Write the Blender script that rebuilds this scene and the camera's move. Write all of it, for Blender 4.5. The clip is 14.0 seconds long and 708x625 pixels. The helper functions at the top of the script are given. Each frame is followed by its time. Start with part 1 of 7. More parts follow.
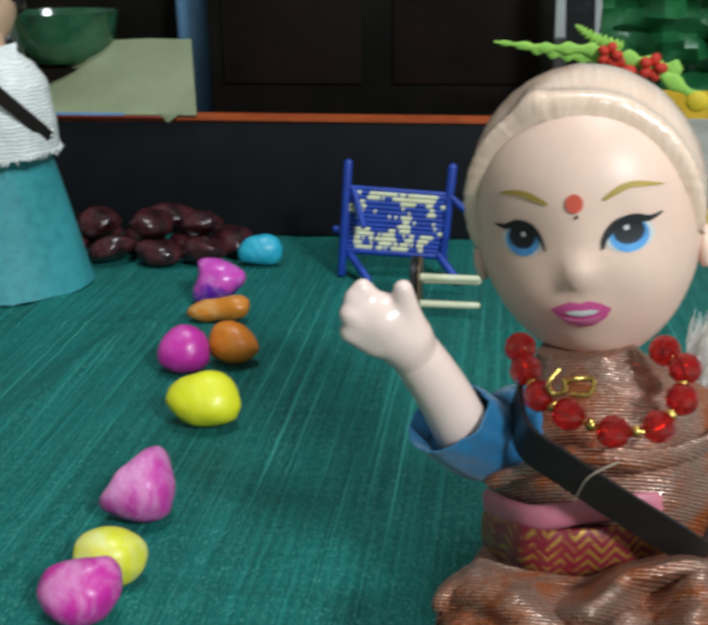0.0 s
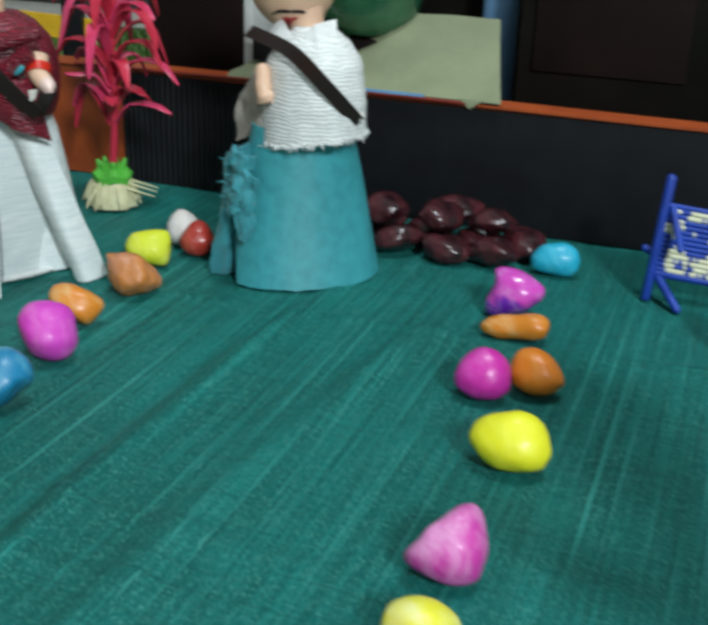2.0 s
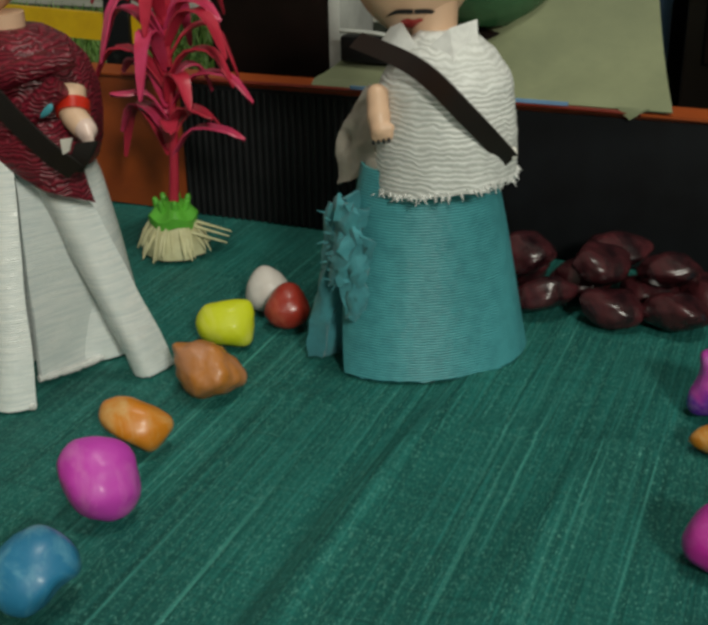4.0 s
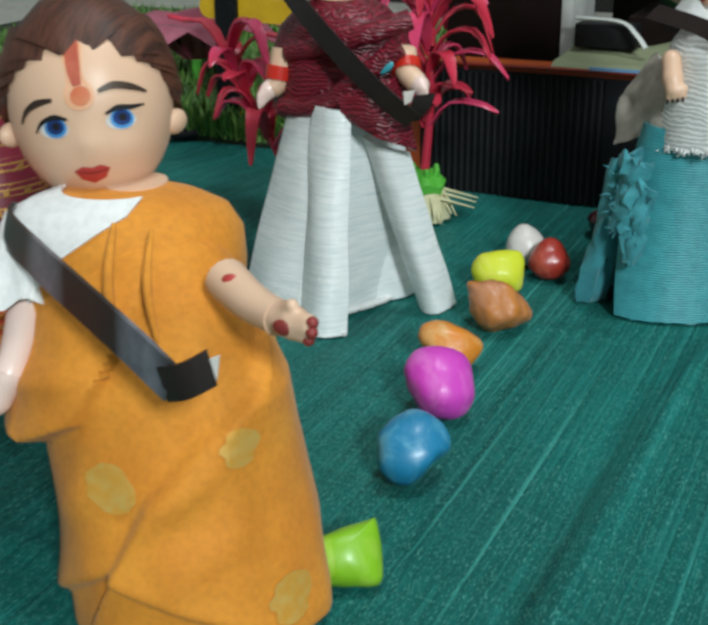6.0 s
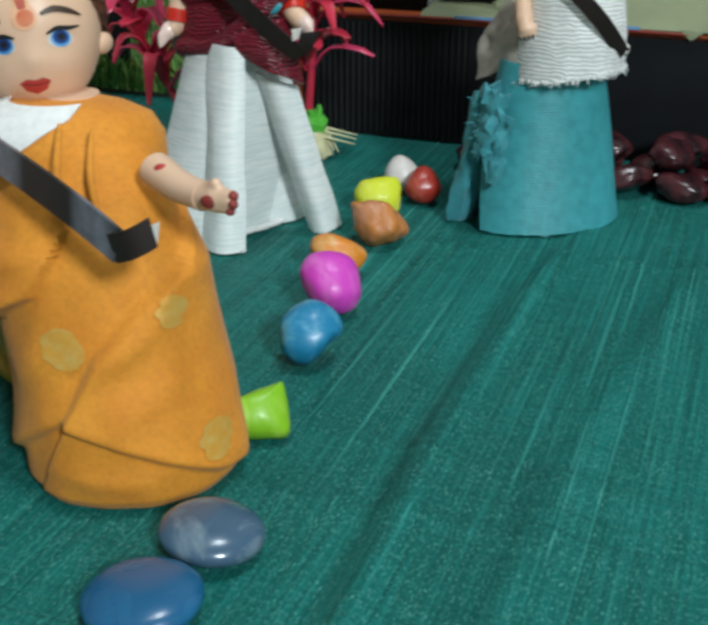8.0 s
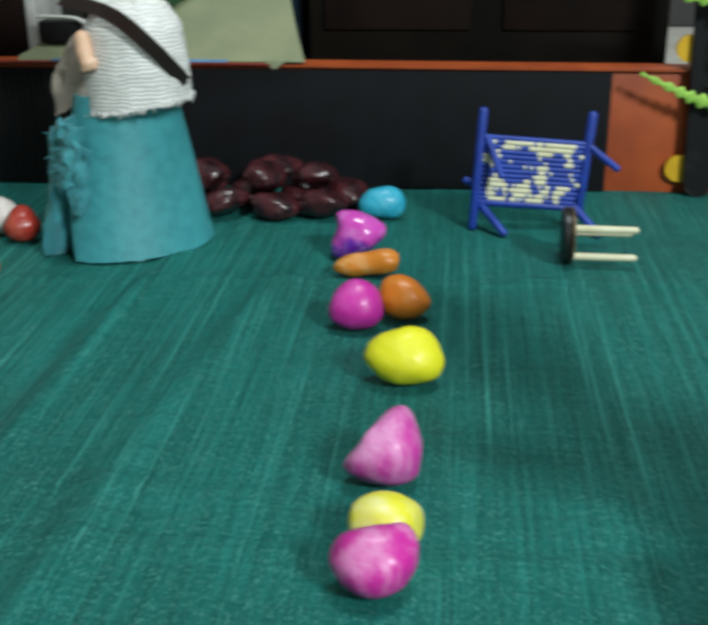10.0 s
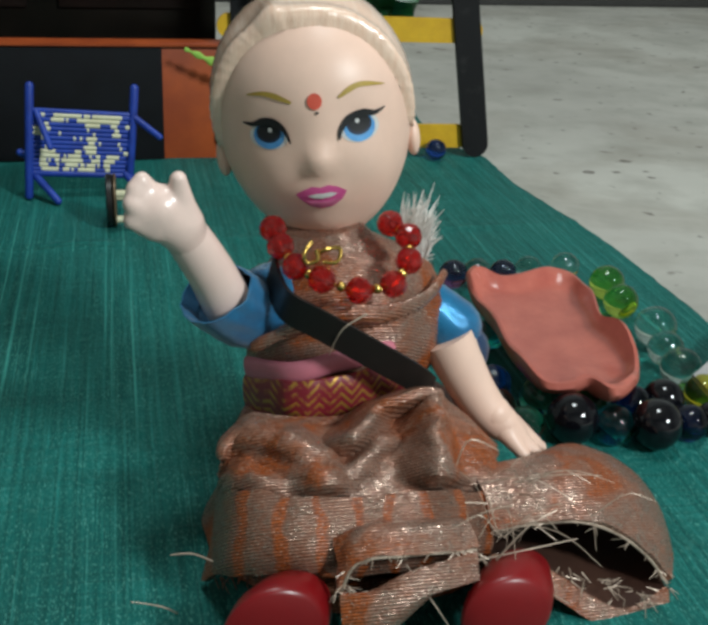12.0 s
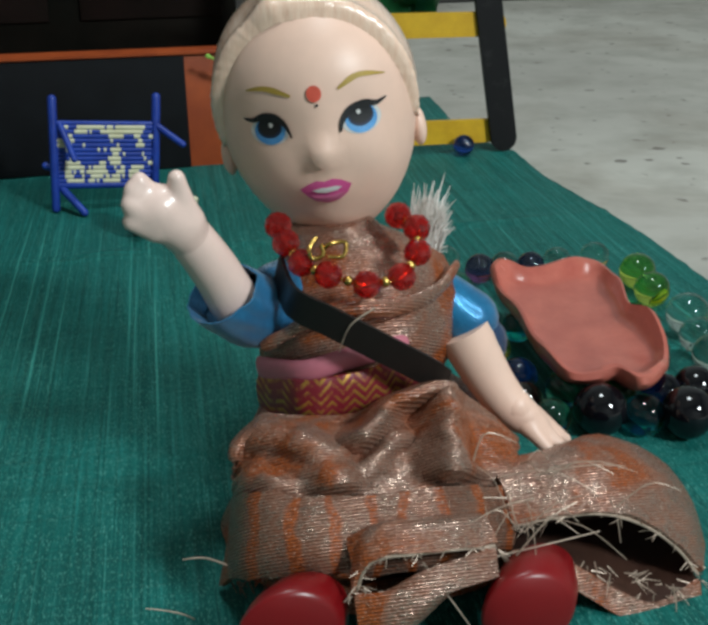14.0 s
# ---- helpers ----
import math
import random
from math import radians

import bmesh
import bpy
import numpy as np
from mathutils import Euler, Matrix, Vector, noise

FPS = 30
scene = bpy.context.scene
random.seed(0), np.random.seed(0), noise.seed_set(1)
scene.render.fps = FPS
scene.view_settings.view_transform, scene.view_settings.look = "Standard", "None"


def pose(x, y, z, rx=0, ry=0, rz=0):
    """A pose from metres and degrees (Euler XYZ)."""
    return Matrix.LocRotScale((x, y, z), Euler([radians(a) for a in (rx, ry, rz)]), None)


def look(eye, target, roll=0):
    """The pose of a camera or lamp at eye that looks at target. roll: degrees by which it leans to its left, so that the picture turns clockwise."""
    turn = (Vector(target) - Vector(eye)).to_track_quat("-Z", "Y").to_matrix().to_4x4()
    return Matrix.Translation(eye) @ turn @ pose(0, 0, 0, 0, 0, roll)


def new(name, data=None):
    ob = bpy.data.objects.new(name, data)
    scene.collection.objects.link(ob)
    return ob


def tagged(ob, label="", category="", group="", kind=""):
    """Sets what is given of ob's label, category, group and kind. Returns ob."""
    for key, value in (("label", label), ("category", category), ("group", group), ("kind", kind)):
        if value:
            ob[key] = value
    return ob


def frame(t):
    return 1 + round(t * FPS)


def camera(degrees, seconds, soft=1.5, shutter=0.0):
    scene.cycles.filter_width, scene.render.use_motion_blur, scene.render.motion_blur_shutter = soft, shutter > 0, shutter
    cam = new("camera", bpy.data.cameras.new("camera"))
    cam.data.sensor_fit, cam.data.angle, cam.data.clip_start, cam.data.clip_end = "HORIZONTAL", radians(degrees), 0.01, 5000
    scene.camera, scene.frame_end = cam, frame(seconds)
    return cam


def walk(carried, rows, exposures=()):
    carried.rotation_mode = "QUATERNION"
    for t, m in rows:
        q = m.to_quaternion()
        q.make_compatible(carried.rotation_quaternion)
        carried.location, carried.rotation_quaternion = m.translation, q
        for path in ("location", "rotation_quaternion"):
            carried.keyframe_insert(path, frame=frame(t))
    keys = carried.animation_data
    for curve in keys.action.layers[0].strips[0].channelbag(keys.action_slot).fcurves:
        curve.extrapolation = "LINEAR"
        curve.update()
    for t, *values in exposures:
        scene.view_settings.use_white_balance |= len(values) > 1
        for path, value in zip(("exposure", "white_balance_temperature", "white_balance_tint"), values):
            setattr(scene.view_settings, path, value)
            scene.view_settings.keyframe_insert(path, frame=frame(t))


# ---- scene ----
# One build unit is 9 cm: marbles 16 to 20 mm across, the seated doll about 17 cm high.
U = 0.09
cam = camera(35.73, 14.0, soft=3.5, shutter=0.35)
PATH = [
    (0, (1.8475, -3.0162, 2.3306), (1.5853, -1.1551, 1.6468), -0.99),
    (0.5, (1.7659, -2.9655, 2.3249), (1.3751, -1.1403, 1.6065), -0.54),
    (1, (1.7649, -2.9912, 2.3321), (1.3507, -1.1643, 1.6317), -0.80),
    (1.5, (1.7318, -2.8648, 2.2887), (1.2585, -1.0880, 1.5019), -1.46),
    (2, (1.2045, -2.5630, 2.4742), (0.5855, -0.8207, 1.7118), 1.99),
    (2.2, (0.9820, -2.4210, 2.4644), (0.3180, -0.6914, 1.7111), 1.26),
    (4.3, (0.0469, -0.9770, 2.3979), (-0.6740, 0.6932, 1.5667), -1.75),
    (4.5, (-0.0685, -1.0219, 2.3994), (-0.8400, 0.6247, 1.5667), -1.62),
    (5, (-0.1743, -1.1710, 2.3157), (-0.9902, 0.4501, 1.4753), -1.26),
    (5.5, (-0.2256, -1.5483, 2.2802), (-1.0505, 0.0787, 1.4603), -1.18),
    (6, (-0.4411, -2.0998, 2.2933), (-1.2771, -0.4606, 1.5095), -1.13),
    (6.5, (-0.4346, -2.5146, 2.3534), (-1.2185, -0.8435, 1.5836), 0.39),
    (7, (-0.4539, -2.8085, 2.2750), (-1.2039, -1.1470, 1.4521), 1.52),
    (7.2, (-0.4500, -2.8072, 2.2734), (-1.1863, -1.1459, 1.4377), 1.51),
    (9.3, (0.3135, -2.8834, 2.3150), (-0.0619, -1.0931, 1.5064), -0.73),
    (9.5, (0.3424, -2.8914, 2.2952), (0.0024, -1.0905, 1.4944), -0.07),
    (10, (0.6570, -2.9154, 2.2148), (0.4798, -1.0701, 1.4640), -0.49),
    (10.5, (1.0029, -3.1488, 2.3118), (1.0289, -1.3090, 1.5279), -1.43),
    (11, (1.0810, -3.2009, 2.3538), (1.2355, -1.3593, 1.5892), 2.40),
    (11.5, (1.3368, -3.3988, 2.3464), (1.6565, -1.5790, 1.5808), 1.41),
    (12, (1.4229, -3.5243, 2.3455), (1.8210, -1.7287, 1.5597), 2.39),
    (12.5, (1.5221, -3.5800, 2.3305), (1.9581, -1.7870, 1.5593), 1.24),
    (13, (1.6083, -3.4476, 2.2583), (1.9515, -1.6642, 1.4206), -0.90),
    (13.5, (1.5805, -3.4857, 2.2761), (1.8990, -1.6820, 1.4730), -1.24),
    (14, (1.5683, -3.4967, 2.2851), (1.8774, -1.6801, 1.5078), -0.93),
]
walk(cam, [(t, look(Vector(eye) * U, Vector(target) * U, roll)) for t, eye, target, roll in PATH],
     [(0.0, -0.18, 6450, 10), (1.0, -0.17, 6250, 10), (2.0, 0.02, 6350, 10), (4.3, -0.72, 8000, 10), (4.55, -0.68, 7900, 10), (4.9, 0.05, 7100, 10), (5.0, 0.1, 7000, 10), (5.5, 0.0, 6700, 10), (6.5, -0.09, 6450, 10),
      (7.2, -0.15, 6450, 10), (9.5, 0.1, 6500, 10), (10.5, -0.18, 6800, 10), (11.0, -0.2, 6800, 10), (12.0, -0.43, 6700, 10), (14.0, -0.49, 6600, 10)])

# ---- light: a round lamp under the ceiling and a small one low behind the camera, in a closed room ----
world = bpy.data.worlds.new("room_air")
scene.world = world
world.use_nodes = True
world.node_tree.nodes["Background"].inputs[0].default_value = (0.75, 0.85, 1.0, 1)
world.node_tree.nodes["Background"].inputs[1].default_value = 0.0
tube = bpy.data.lights.new("side_lamp", "AREA")
tube.shape, tube.size, tube.energy, tube.color = "DISK", 0.36, 53.0, (0.86, 0.97, 1.0)
lamp = new("side_lamp", tube)
lamp.matrix_world = look((1.25, -1.45, 1.3), (0.0, 0.15, 0.0))
bulb = bpy.data.lights.new("ceiling_lamp", "AREA")
bulb.shape, bulb.size, bulb.energy, bulb.color = "DISK", 0.5, 25.0, (0.86, 0.97, 1.0)
lamp_b = new("ceiling_lamp", bulb)
lamp_b.matrix_world = look((0.3, 0.0, 2.36), (0.05, 0.2, 0.0))

# ---- materials ----
def rgba(c):
    return (c[0], c[1], c[2], 1.0)


class Nodes:
    """A short hand for building a node material."""

    def __init__(self, name):
        self.mat = bpy.data.materials.new(name)
        self.mat.use_nodes = True
        self.tree = self.mat.node_tree
        self.bsdf = self.tree.nodes["Principled BSDF"]
        self.coords = self.node("ShaderNodeTexCoord").outputs["Object"]

    def node(self, kind):
        return self.tree.nodes.new(kind)

    def join(self, a, b):
        self.tree.links.new(a, b)

    def place(self, scale=(1, 1, 1), turn=(0, 0, 0)):
        m = self.node("ShaderNodeMapping")
        m.inputs["Scale"].default_value = scale
        m.inputs["Rotation"].default_value = turn
        self.join(self.coords, m.inputs["Vector"])
        return m.outputs["Vector"]

    def noise(self, scale, detail=4.0, rough=0.6, stretch=(1, 1, 1), turn=(0, 0, 0), warp=0.0):
        n = self.node("ShaderNodeTexNoise")
        n.inputs["Scale"].default_value = scale
        n.inputs["Detail"].default_value = detail
        n.inputs["Roughness"].default_value = rough
        n.inputs["Distortion"].default_value = warp
        self.join(self.place(stretch, turn), n.inputs["Vector"])
        return n.outputs["Fac"]

    def wave(self, scale, axis="X", warp=0.0, profile="SIN", turn=(0, 0, 0), detail_scale=1.0):
        n = self.node("ShaderNodeTexWave")
        n.bands_direction, n.wave_profile = axis, profile
        n.inputs["Scale"].default_value = scale
        n.inputs["Distortion"].default_value = warp
        n.inputs["Detail Scale"].default_value = detail_scale
        self.join(self.place((1, 1, 1), turn), n.inputs["Vector"])
        return n.outputs["Fac"]

    def ramp(self, fac, *stops):
        r = self.node("ShaderNodeValToRGB")
        while len(r.color_ramp.elements) < len(stops):
            r.color_ramp.elements.new(0.5)
        for e, (at, c) in zip(r.color_ramp.elements, stops):
            e.position, e.color = at, rgba(c)
        self.join(fac, r.inputs["Fac"])
        return r.outputs["Color"]

    def value(self, fac, low, high, a=0.0, b=1.0):
        m = self.node("ShaderNodeMapRange")
        for key, v in (("From Min", a), ("From Max", b), ("To Min", low), ("To Max", high)):
            m.inputs[key].default_value = v
        self.join(fac, m.inputs["Value"])
        return m.outputs["Result"]

    def mix(self, fac, a, b, kind="MIX"):
        m = self.node("ShaderNodeMix")
        m.data_type, m.blend_type = "RGBA", kind
        for key, v in ((0, fac), (6, a), (7, b)):
            if isinstance(v, (int, float)):
                m.inputs[key].default_value = v
            elif isinstance(v, tuple):
                m.inputs[key].default_value = rgba(v)
            else:
                self.join(v, m.inputs[key])
        return m.outputs[2]

    def math(self, kind, a, b=0.5):
        m = self.node("ShaderNodeMath")
        m.operation = kind
        for n, v in enumerate((a, b)):
            if isinstance(v, (int, float)):
                m.inputs[n].default_value = v
            else:
                self.join(v, m.inputs[n])
        return m.outputs[0]

    def set(self, **values):
        for key, v in values.items():
            slot = self.bsdf.inputs[key.replace("_", " ")]
            if isinstance(v, (int, float)):
                slot.default_value = v
            elif isinstance(v, tuple):
                slot.default_value = rgba(v) if len(v) == 3 else v
            else:
                self.join(v, slot)
        return self

    def bump(self, height, strength=0.3, distance=0.001):
        b = self.node("ShaderNodeBump")
        b.inputs["Strength"].default_value = strength
        b.inputs["Distance"].default_value = distance
        self.join(height, b.inputs["Height"])
        self.join(b.outputs["Normal"], self.bsdf.inputs["Normal"])
        return self


def plain(name, base, other=None, rough=0.5, scale=60.0, bump=0.15, metal=0.0, coat=0.0, spread=(0.35, 0.65), gloss=0.12, spec=0.5):
    """A surface of two near colours in blotches, with fine grain."""
    k = Nodes(name)
    other = other or tuple(c * 0.72 for c in base)
    big, fine = k.noise(scale, 5), k.noise(scale * 9, 3)
    col = k.ramp(big, (spread[0], other), (spread[1], base))
    col = k.mix(k.value(fine, 0.0, 0.25, 0.35, 0.7), col, tuple(c * 0.75 for c in base))
    k.set(Base_Color=col, Roughness=k.value(big, rough - gloss * 0.5, rough + gloss), Metallic=metal, Coat_Weight=coat, Specular_IOR_Level=spec)
    k.bump(fine, bump, 0.0004)
    return k.mat


def woven(name, base, other, rough=0.6, threads=900.0, axis="Z", sheen=0.2, glint=0.0, folds=18.0, bump=0.4, spec=0.4, grit=0.3):
    """Cloth with visible threads: bands across, finer ones along, and soft uneven dye."""
    k = Nodes(name)
    across = k.wave(threads, axis, 1.5)
    along = k.wave(threads * 1.7, "X" if axis != "X" else "Z", 1.0)
    dye = k.noise(folds * 3, 4)
    grain = k.noise(threads * 0.8, 2)
    col = k.ramp(dye, (0.3, other), (0.7, base))
    col = k.mix(k.value(across, 0.0, 0.25), col, other)
    col = k.mix(k.value(grain, 0.0, grit, 0.4, 0.7), col, tuple(c * 0.6 for c in other))
    shine = k.value(across, rough + 0.1, rough - 0.15)
    k.set(Base_Color=col, Roughness=shine, Sheen_Weight=sheen, Metallic=glint, Specular_IOR_Level=spec)
    k.bump(k.math("ADD", across, k.math("MULTIPLY", along, 0.5)), bump, 0.0003)
    return k.mat


def stone(name, base, light, amount=0.5, rough=0.3, scale=90.0):
    """A dyed pebble: strong colour, with paler veins where the dye did not take."""
    k = Nodes(name)
    veins, big, fine = k.noise(scale, 6, 0.65, warp=0.6), k.noise(scale * 0.35, 3), k.noise(900, 2)
    col = k.ramp(veins, (0.28 + 0.11 * amount, light), (0.40 + 0.17 * amount, base))
    col = k.mix(k.value(big, 0.0, 0.45, 0.4, 0.7), col, tuple(c * 0.7 for c in base))
    k.set(Base_Color=col, Roughness=k.value(veins, rough + 0.22, rough + 0.02), Coat_Weight=0.12, Coat_Roughness=0.2)
    k.bump(k.math("ADD", veins, k.math("MULTIPLY", fine, 0.3)), 0.18, 0.0006)
    return k.mat


def glass(name, tint, rough=0.02, through_it=1.0):
    k = Nodes(name)
    swirl = k.noise(70, 4, warp=1.5)
    col = k.ramp(swirl, (0.3, tint), (0.75, tuple(min(1.0, c * 1.3 + 0.02) for c in tint)))
    k.set(Base_Color=col, Roughness=rough, Transmission_Weight=through_it, IOR=1.5)
    return k.mat


def silk_ground():
    """Raw green silk: long uneven slubs one way, fine threads the other, a few glints."""
    k = Nodes("green_raw_silk")
    slub = k.noise(55, 4, 0.65, (5.0, 0.06, 1))
    slub_fine = k.noise(230, 4, 0.65, (4.0, 0.05, 1))
    weft = k.noise(60, 4, 0.65, (0.12, 8.0, 1))
    patch = k.noise(7, 4)
    col = k.ramp(slub, (0.3, (0.003, 0.075, 0.066)), (0.5, (0.005, 0.115, 0.101)), (0.72, (0.009, 0.165, 0.146)))
    col = k.mix(k.value(slub_fine, 0.0, 0.65, 0.52, 0.72), col, (0.024, 0.27, 0.24))
    col = k.mix(k.value(weft, 0.0, 0.55, 0.48, 0.72), col, (0.004, 0.055, 0.05))
    col = k.mix(k.value(patch, 0.0, 0.6, 0.4, 0.7), col, (0.005, 0.06, 0.053))
    glint, thread, dark = k.noise(1500, 2, 0.5, (2.0, 0.35, 1)), k.noise(120, 3, 0.6, (4.0, 0.02, 1)), k.noise(150, 3, 0.6, (4.0, 0.05, 1), (0, 0, 0.03))
    col = k.mix(k.value(dark, 0.0, 0.5, 0.56, 0.66), col, (0.002, 0.045, 0.04))
    col = k.mix(k.value(thread, 0.0, 0.7, 0.6, 0.7), col, (0.06, 0.36, 0.31))
    col = k.mix(k.value(glint, 0.0, 0.75, 0.58, 0.7), col, (0.13, 0.43, 0.36))
    k.set(Base_Color=col, Roughness=k.value(slub_fine, 0.7, 0.42, 0.4, 0.7), Specular_IOR_Level=0.16)
    k.bump(k.math("ADD", k.math("ADD", slub, slub_fine), k.math("MULTIPLY", weft, 0.6)), 0.55, 0.0009)
    return k.mat


def cement():
    k = Nodes("grey_cement")
    big, mid, fine = k.noise(2.2, 5), k.noise(14, 6), k.noise(160, 3)
    spots, stain = k.noise(75, 2, 0.4), k.noise(5, 5, 0.65, warp=0.5)
    col = k.ramp(big, (0.3, (0.37, 0.35, 0.315)), (0.7, (0.56, 0.54, 0.485)))
    col = k.mix(k.value(mid, 0.0, 0.55, 0.45, 0.7), col, (0.25, 0.235, 0.2))
    col = k.mix(k.value(stain, 0.0, 0.5, 0.5, 0.72), col, (0.23, 0.19, 0.145))
    col = k.mix(k.value(spots, 0.0, 0.8, 0.68, 0.74), col, (0.12, 0.10, 0.085))
    k.set(Base_Color=col, Roughness=k.value(mid, 0.55, 0.75))
    k.bump(k.math("ADD", mid, k.math("MULTIPLY", fine, 0.4)), 0.3, 0.001)
    return k.mat


def brocade(name, base, thread, stripe_scale=0.0, glint=0.55):
    """Tissue silk: pale metal threads over a dyed ground that shows through in patches or stripes."""
    k = Nodes(name)
    lines, dash = k.wave(350, "Z", 1.4, turn=(0.7, 0, 0), detail_scale=3.0), k.noise(1300, 2, 0.5, (0.5, 1.0, 1.0))
    blot, wear, gleam = k.noise(34, 4, warp=0.8), k.noise(150, 4), k.noise(1500, 2)
    show = k.value(blot, 0.0, 1.0, 0.42, 0.56)
    if stripe_scale:
        show = k.value(k.wave(stripe_scale, "X", 4.0, detail_scale=2.0), 0.0, 1.0, 0.1, 0.3)
    weave = k.math("MULTIPLY", k.value(lines, 0.3, 1.0, 0.1, 0.65), k.value(dash, 0.25, 1.0, 0.38, 0.55))
    show = k.math("MULTIPLY", show, k.value(wear, 0.6, 1.0, 0.35, 0.6))
    col = k.mix(show, base, thread)
    col = k.mix(weave, tuple(0.32 * c for c in base), col)
    col = k.mix(k.math("MULTIPLY", k.value(gleam, 0.0, 0.8, 0.6, 0.7), weave), col, (0.72, 0.6, 0.5))
    k.set(Base_Color=col, Metallic=k.math("MULTIPLY", k.math("MULTIPLY", show, weave), glint), Roughness=k.value(dash, 0.42, 0.2, 0.35, 0.65))
    k.bump(k.math("ADD", lines, k.math("MULTIPLY", dash, 1.5)), 0.7, 0.0003)
    return k.mat


def banded(name, base, line, scale, axis="X", rough=0.4, metal=0.0, width=(0.5, 0.62), warp=0.6, bump=0.3):
    """Lines of a second colour over the first."""
    k = Nodes(name)
    w, n = k.wave(scale, axis, warp), k.noise(160, 4)
    fac = k.value(w, 0.0, 1.0, *width)
    col = k.mix(fac, base, line)
    col = k.mix(k.value(n, 0.0, 0.4, 0.4, 0.7), col, tuple(c * 0.6 for c in base))
    k.set(Base_Color=col, Roughness=rough, Metallic=k.math("MULTIPLY", fac, metal))
    k.bump(w, bump, 0.0006)
    return k.mat


def chevrons():
    """Maroon belt cloth with columns of gold chevrons."""
    k = Nodes("maroon_gold_belt")
    sep = k.node("ShaderNodeSeparateXYZ")
    k.join(k.coords, sep.inputs[0])
    zig = k.math("PINGPONG", sep.outputs["X"], 0.0035)
    row = k.math("FRACT", k.math("MULTIPLY", k.math("ADD", sep.outputs["Z"], zig), 330.0))
    wear = k.noise(220, 4)
    gold = k.math("MULTIPLY", k.value(row, 0.0, 1.0, 0.5, 0.7), k.value(wear, 0.0, 1.0, 0.4, 0.55))
    col = k.mix(gold, (0.2, 0.012, 0.024), (0.46, 0.25, 0.05))
    k.set(Base_Color=col, Roughness=0.42, Metallic=k.math("MULTIPLY", gold, 0.6))
    k.bump(k.math("ADD", row, wear), 0.5, 0.0004)
    return k.mat


def sari_cloth():
    """Maroon silk with ornamented gold borders: rows of small gold motifs between plain bands."""
    k = Nodes("maroon_gold_sari")
    band = k.wave(34, "Z", 0.6)
    rows, motif = k.wave(130, "Z", 0.8), k.noise(230, 3, 0.6, (1.2, 1.2, 0.9))
    peaks = k.wave(75, "X", 5.0, detail_scale=2.0)
    gold = k.math("MULTIPLY", k.value(band, 0.0, 1.0, 0.35, 0.5), k.math("MAXIMUM", k.value(rows, 0.0, 1.0, 0.78, 0.88), k.math("MULTIPLY", k.value(motif, 0.0, 1.0, 0.5, 0.56), k.value(peaks, 0.0, 1.0, 0.4, 0.6))))
    col = k.mix(gold, (0.15, 0.006, 0.02), (0.52, 0.3, 0.07))
    col = k.mix(k.value(motif, 0.0, 0.4, 0.4, 0.7), col, (0.09, 0.004, 0.012))
    k.set(Base_Color=col, Roughness=0.4, Metallic=k.math("MULTIPLY", gold, 0.75))
    k.bump(k.math("ADD", gold, motif), 0.35, 0.0005)
    return k.mat


def tissue():
    """White tissue cloth: uneven silvery slubs across, thin see-through stretches, loose weave."""
    k = Nodes("white_tissue")
    slub, fine = k.noise(420, 3, 0.6, (0.12, 0.12, 2.2)), k.noise(1500, 2, 0.5, (0.3, 0.3, 1.4))
    patch, rows = k.noise(45, 4), k.wave(330, "Z", 2.0, detail_scale=3.0)
    col = k.ramp(slub, (0.36, (0.70, 0.75, 0.75)), (0.6, (0.92, 0.93, 0.91)))
    col = k.mix(k.value(patch, 0.0, 0.45, 0.45, 0.7), col, (0.64, 0.71, 0.71))
    col = k.mix(k.math("MULTIPLY", k.value(fine, 0.0, 0.5, 0.6, 0.7), rows), col, (0.97, 0.97, 0.96))
    k.set(Base_Color=col, Roughness=k.value(fine, 0.55, 0.25, 0.4, 0.65), Metallic=k.value(slub, 0.0, 0.25, 0.55, 0.7), Specular_IOR_Level=0.6)
    k.bump(k.math("ADD", slub, k.math("MULTIPLY", rows, 0.6)), 0.6, 0.0004)
    return k.mat


M = {}
M["silk"] = silk_ground()
M["cement"] = cement()
M["wall"] = plain("limewash", (0.42, 0.43, 0.42), (0.36, 0.37, 0.36), 0.85, 4.0, 0.3)
M["ceiling"] = plain("ceiling_white", (0.7, 0.69, 0.66), (0.64, 0.63, 0.6), 0.9, 4.0, 0.2)
M["skirting"] = plain("dark_skirting", (0.03, 0.028, 0.026), None, 0.5, 20)
M["black_card"] = plain("black_card", (0.006, 0.007, 0.009), (0.003, 0.003, 0.004), 0.7, 40, 0.2, spec=0.2)
M["ribbed_card"] = plain("ribbed_black_card", (0.008, 0.008, 0.009), (0.004, 0.004, 0.005), 0.55, 60, 0.2, spec=0.3)
M["orange_card"] = plain("orange_card", (0.42, 0.075, 0.012), (0.28, 0.045, 0.01), 0.5, 30, 0.2)
M["red_edge"] = plain("red_edge", (0.22, 0.022, 0.01), None, 0.4, 50)
M["brown_card"] = plain("dark_brown_card", (0.012, 0.006, 0.005), (0.006, 0.004, 0.003), 0.5, 25, spec=0.12)
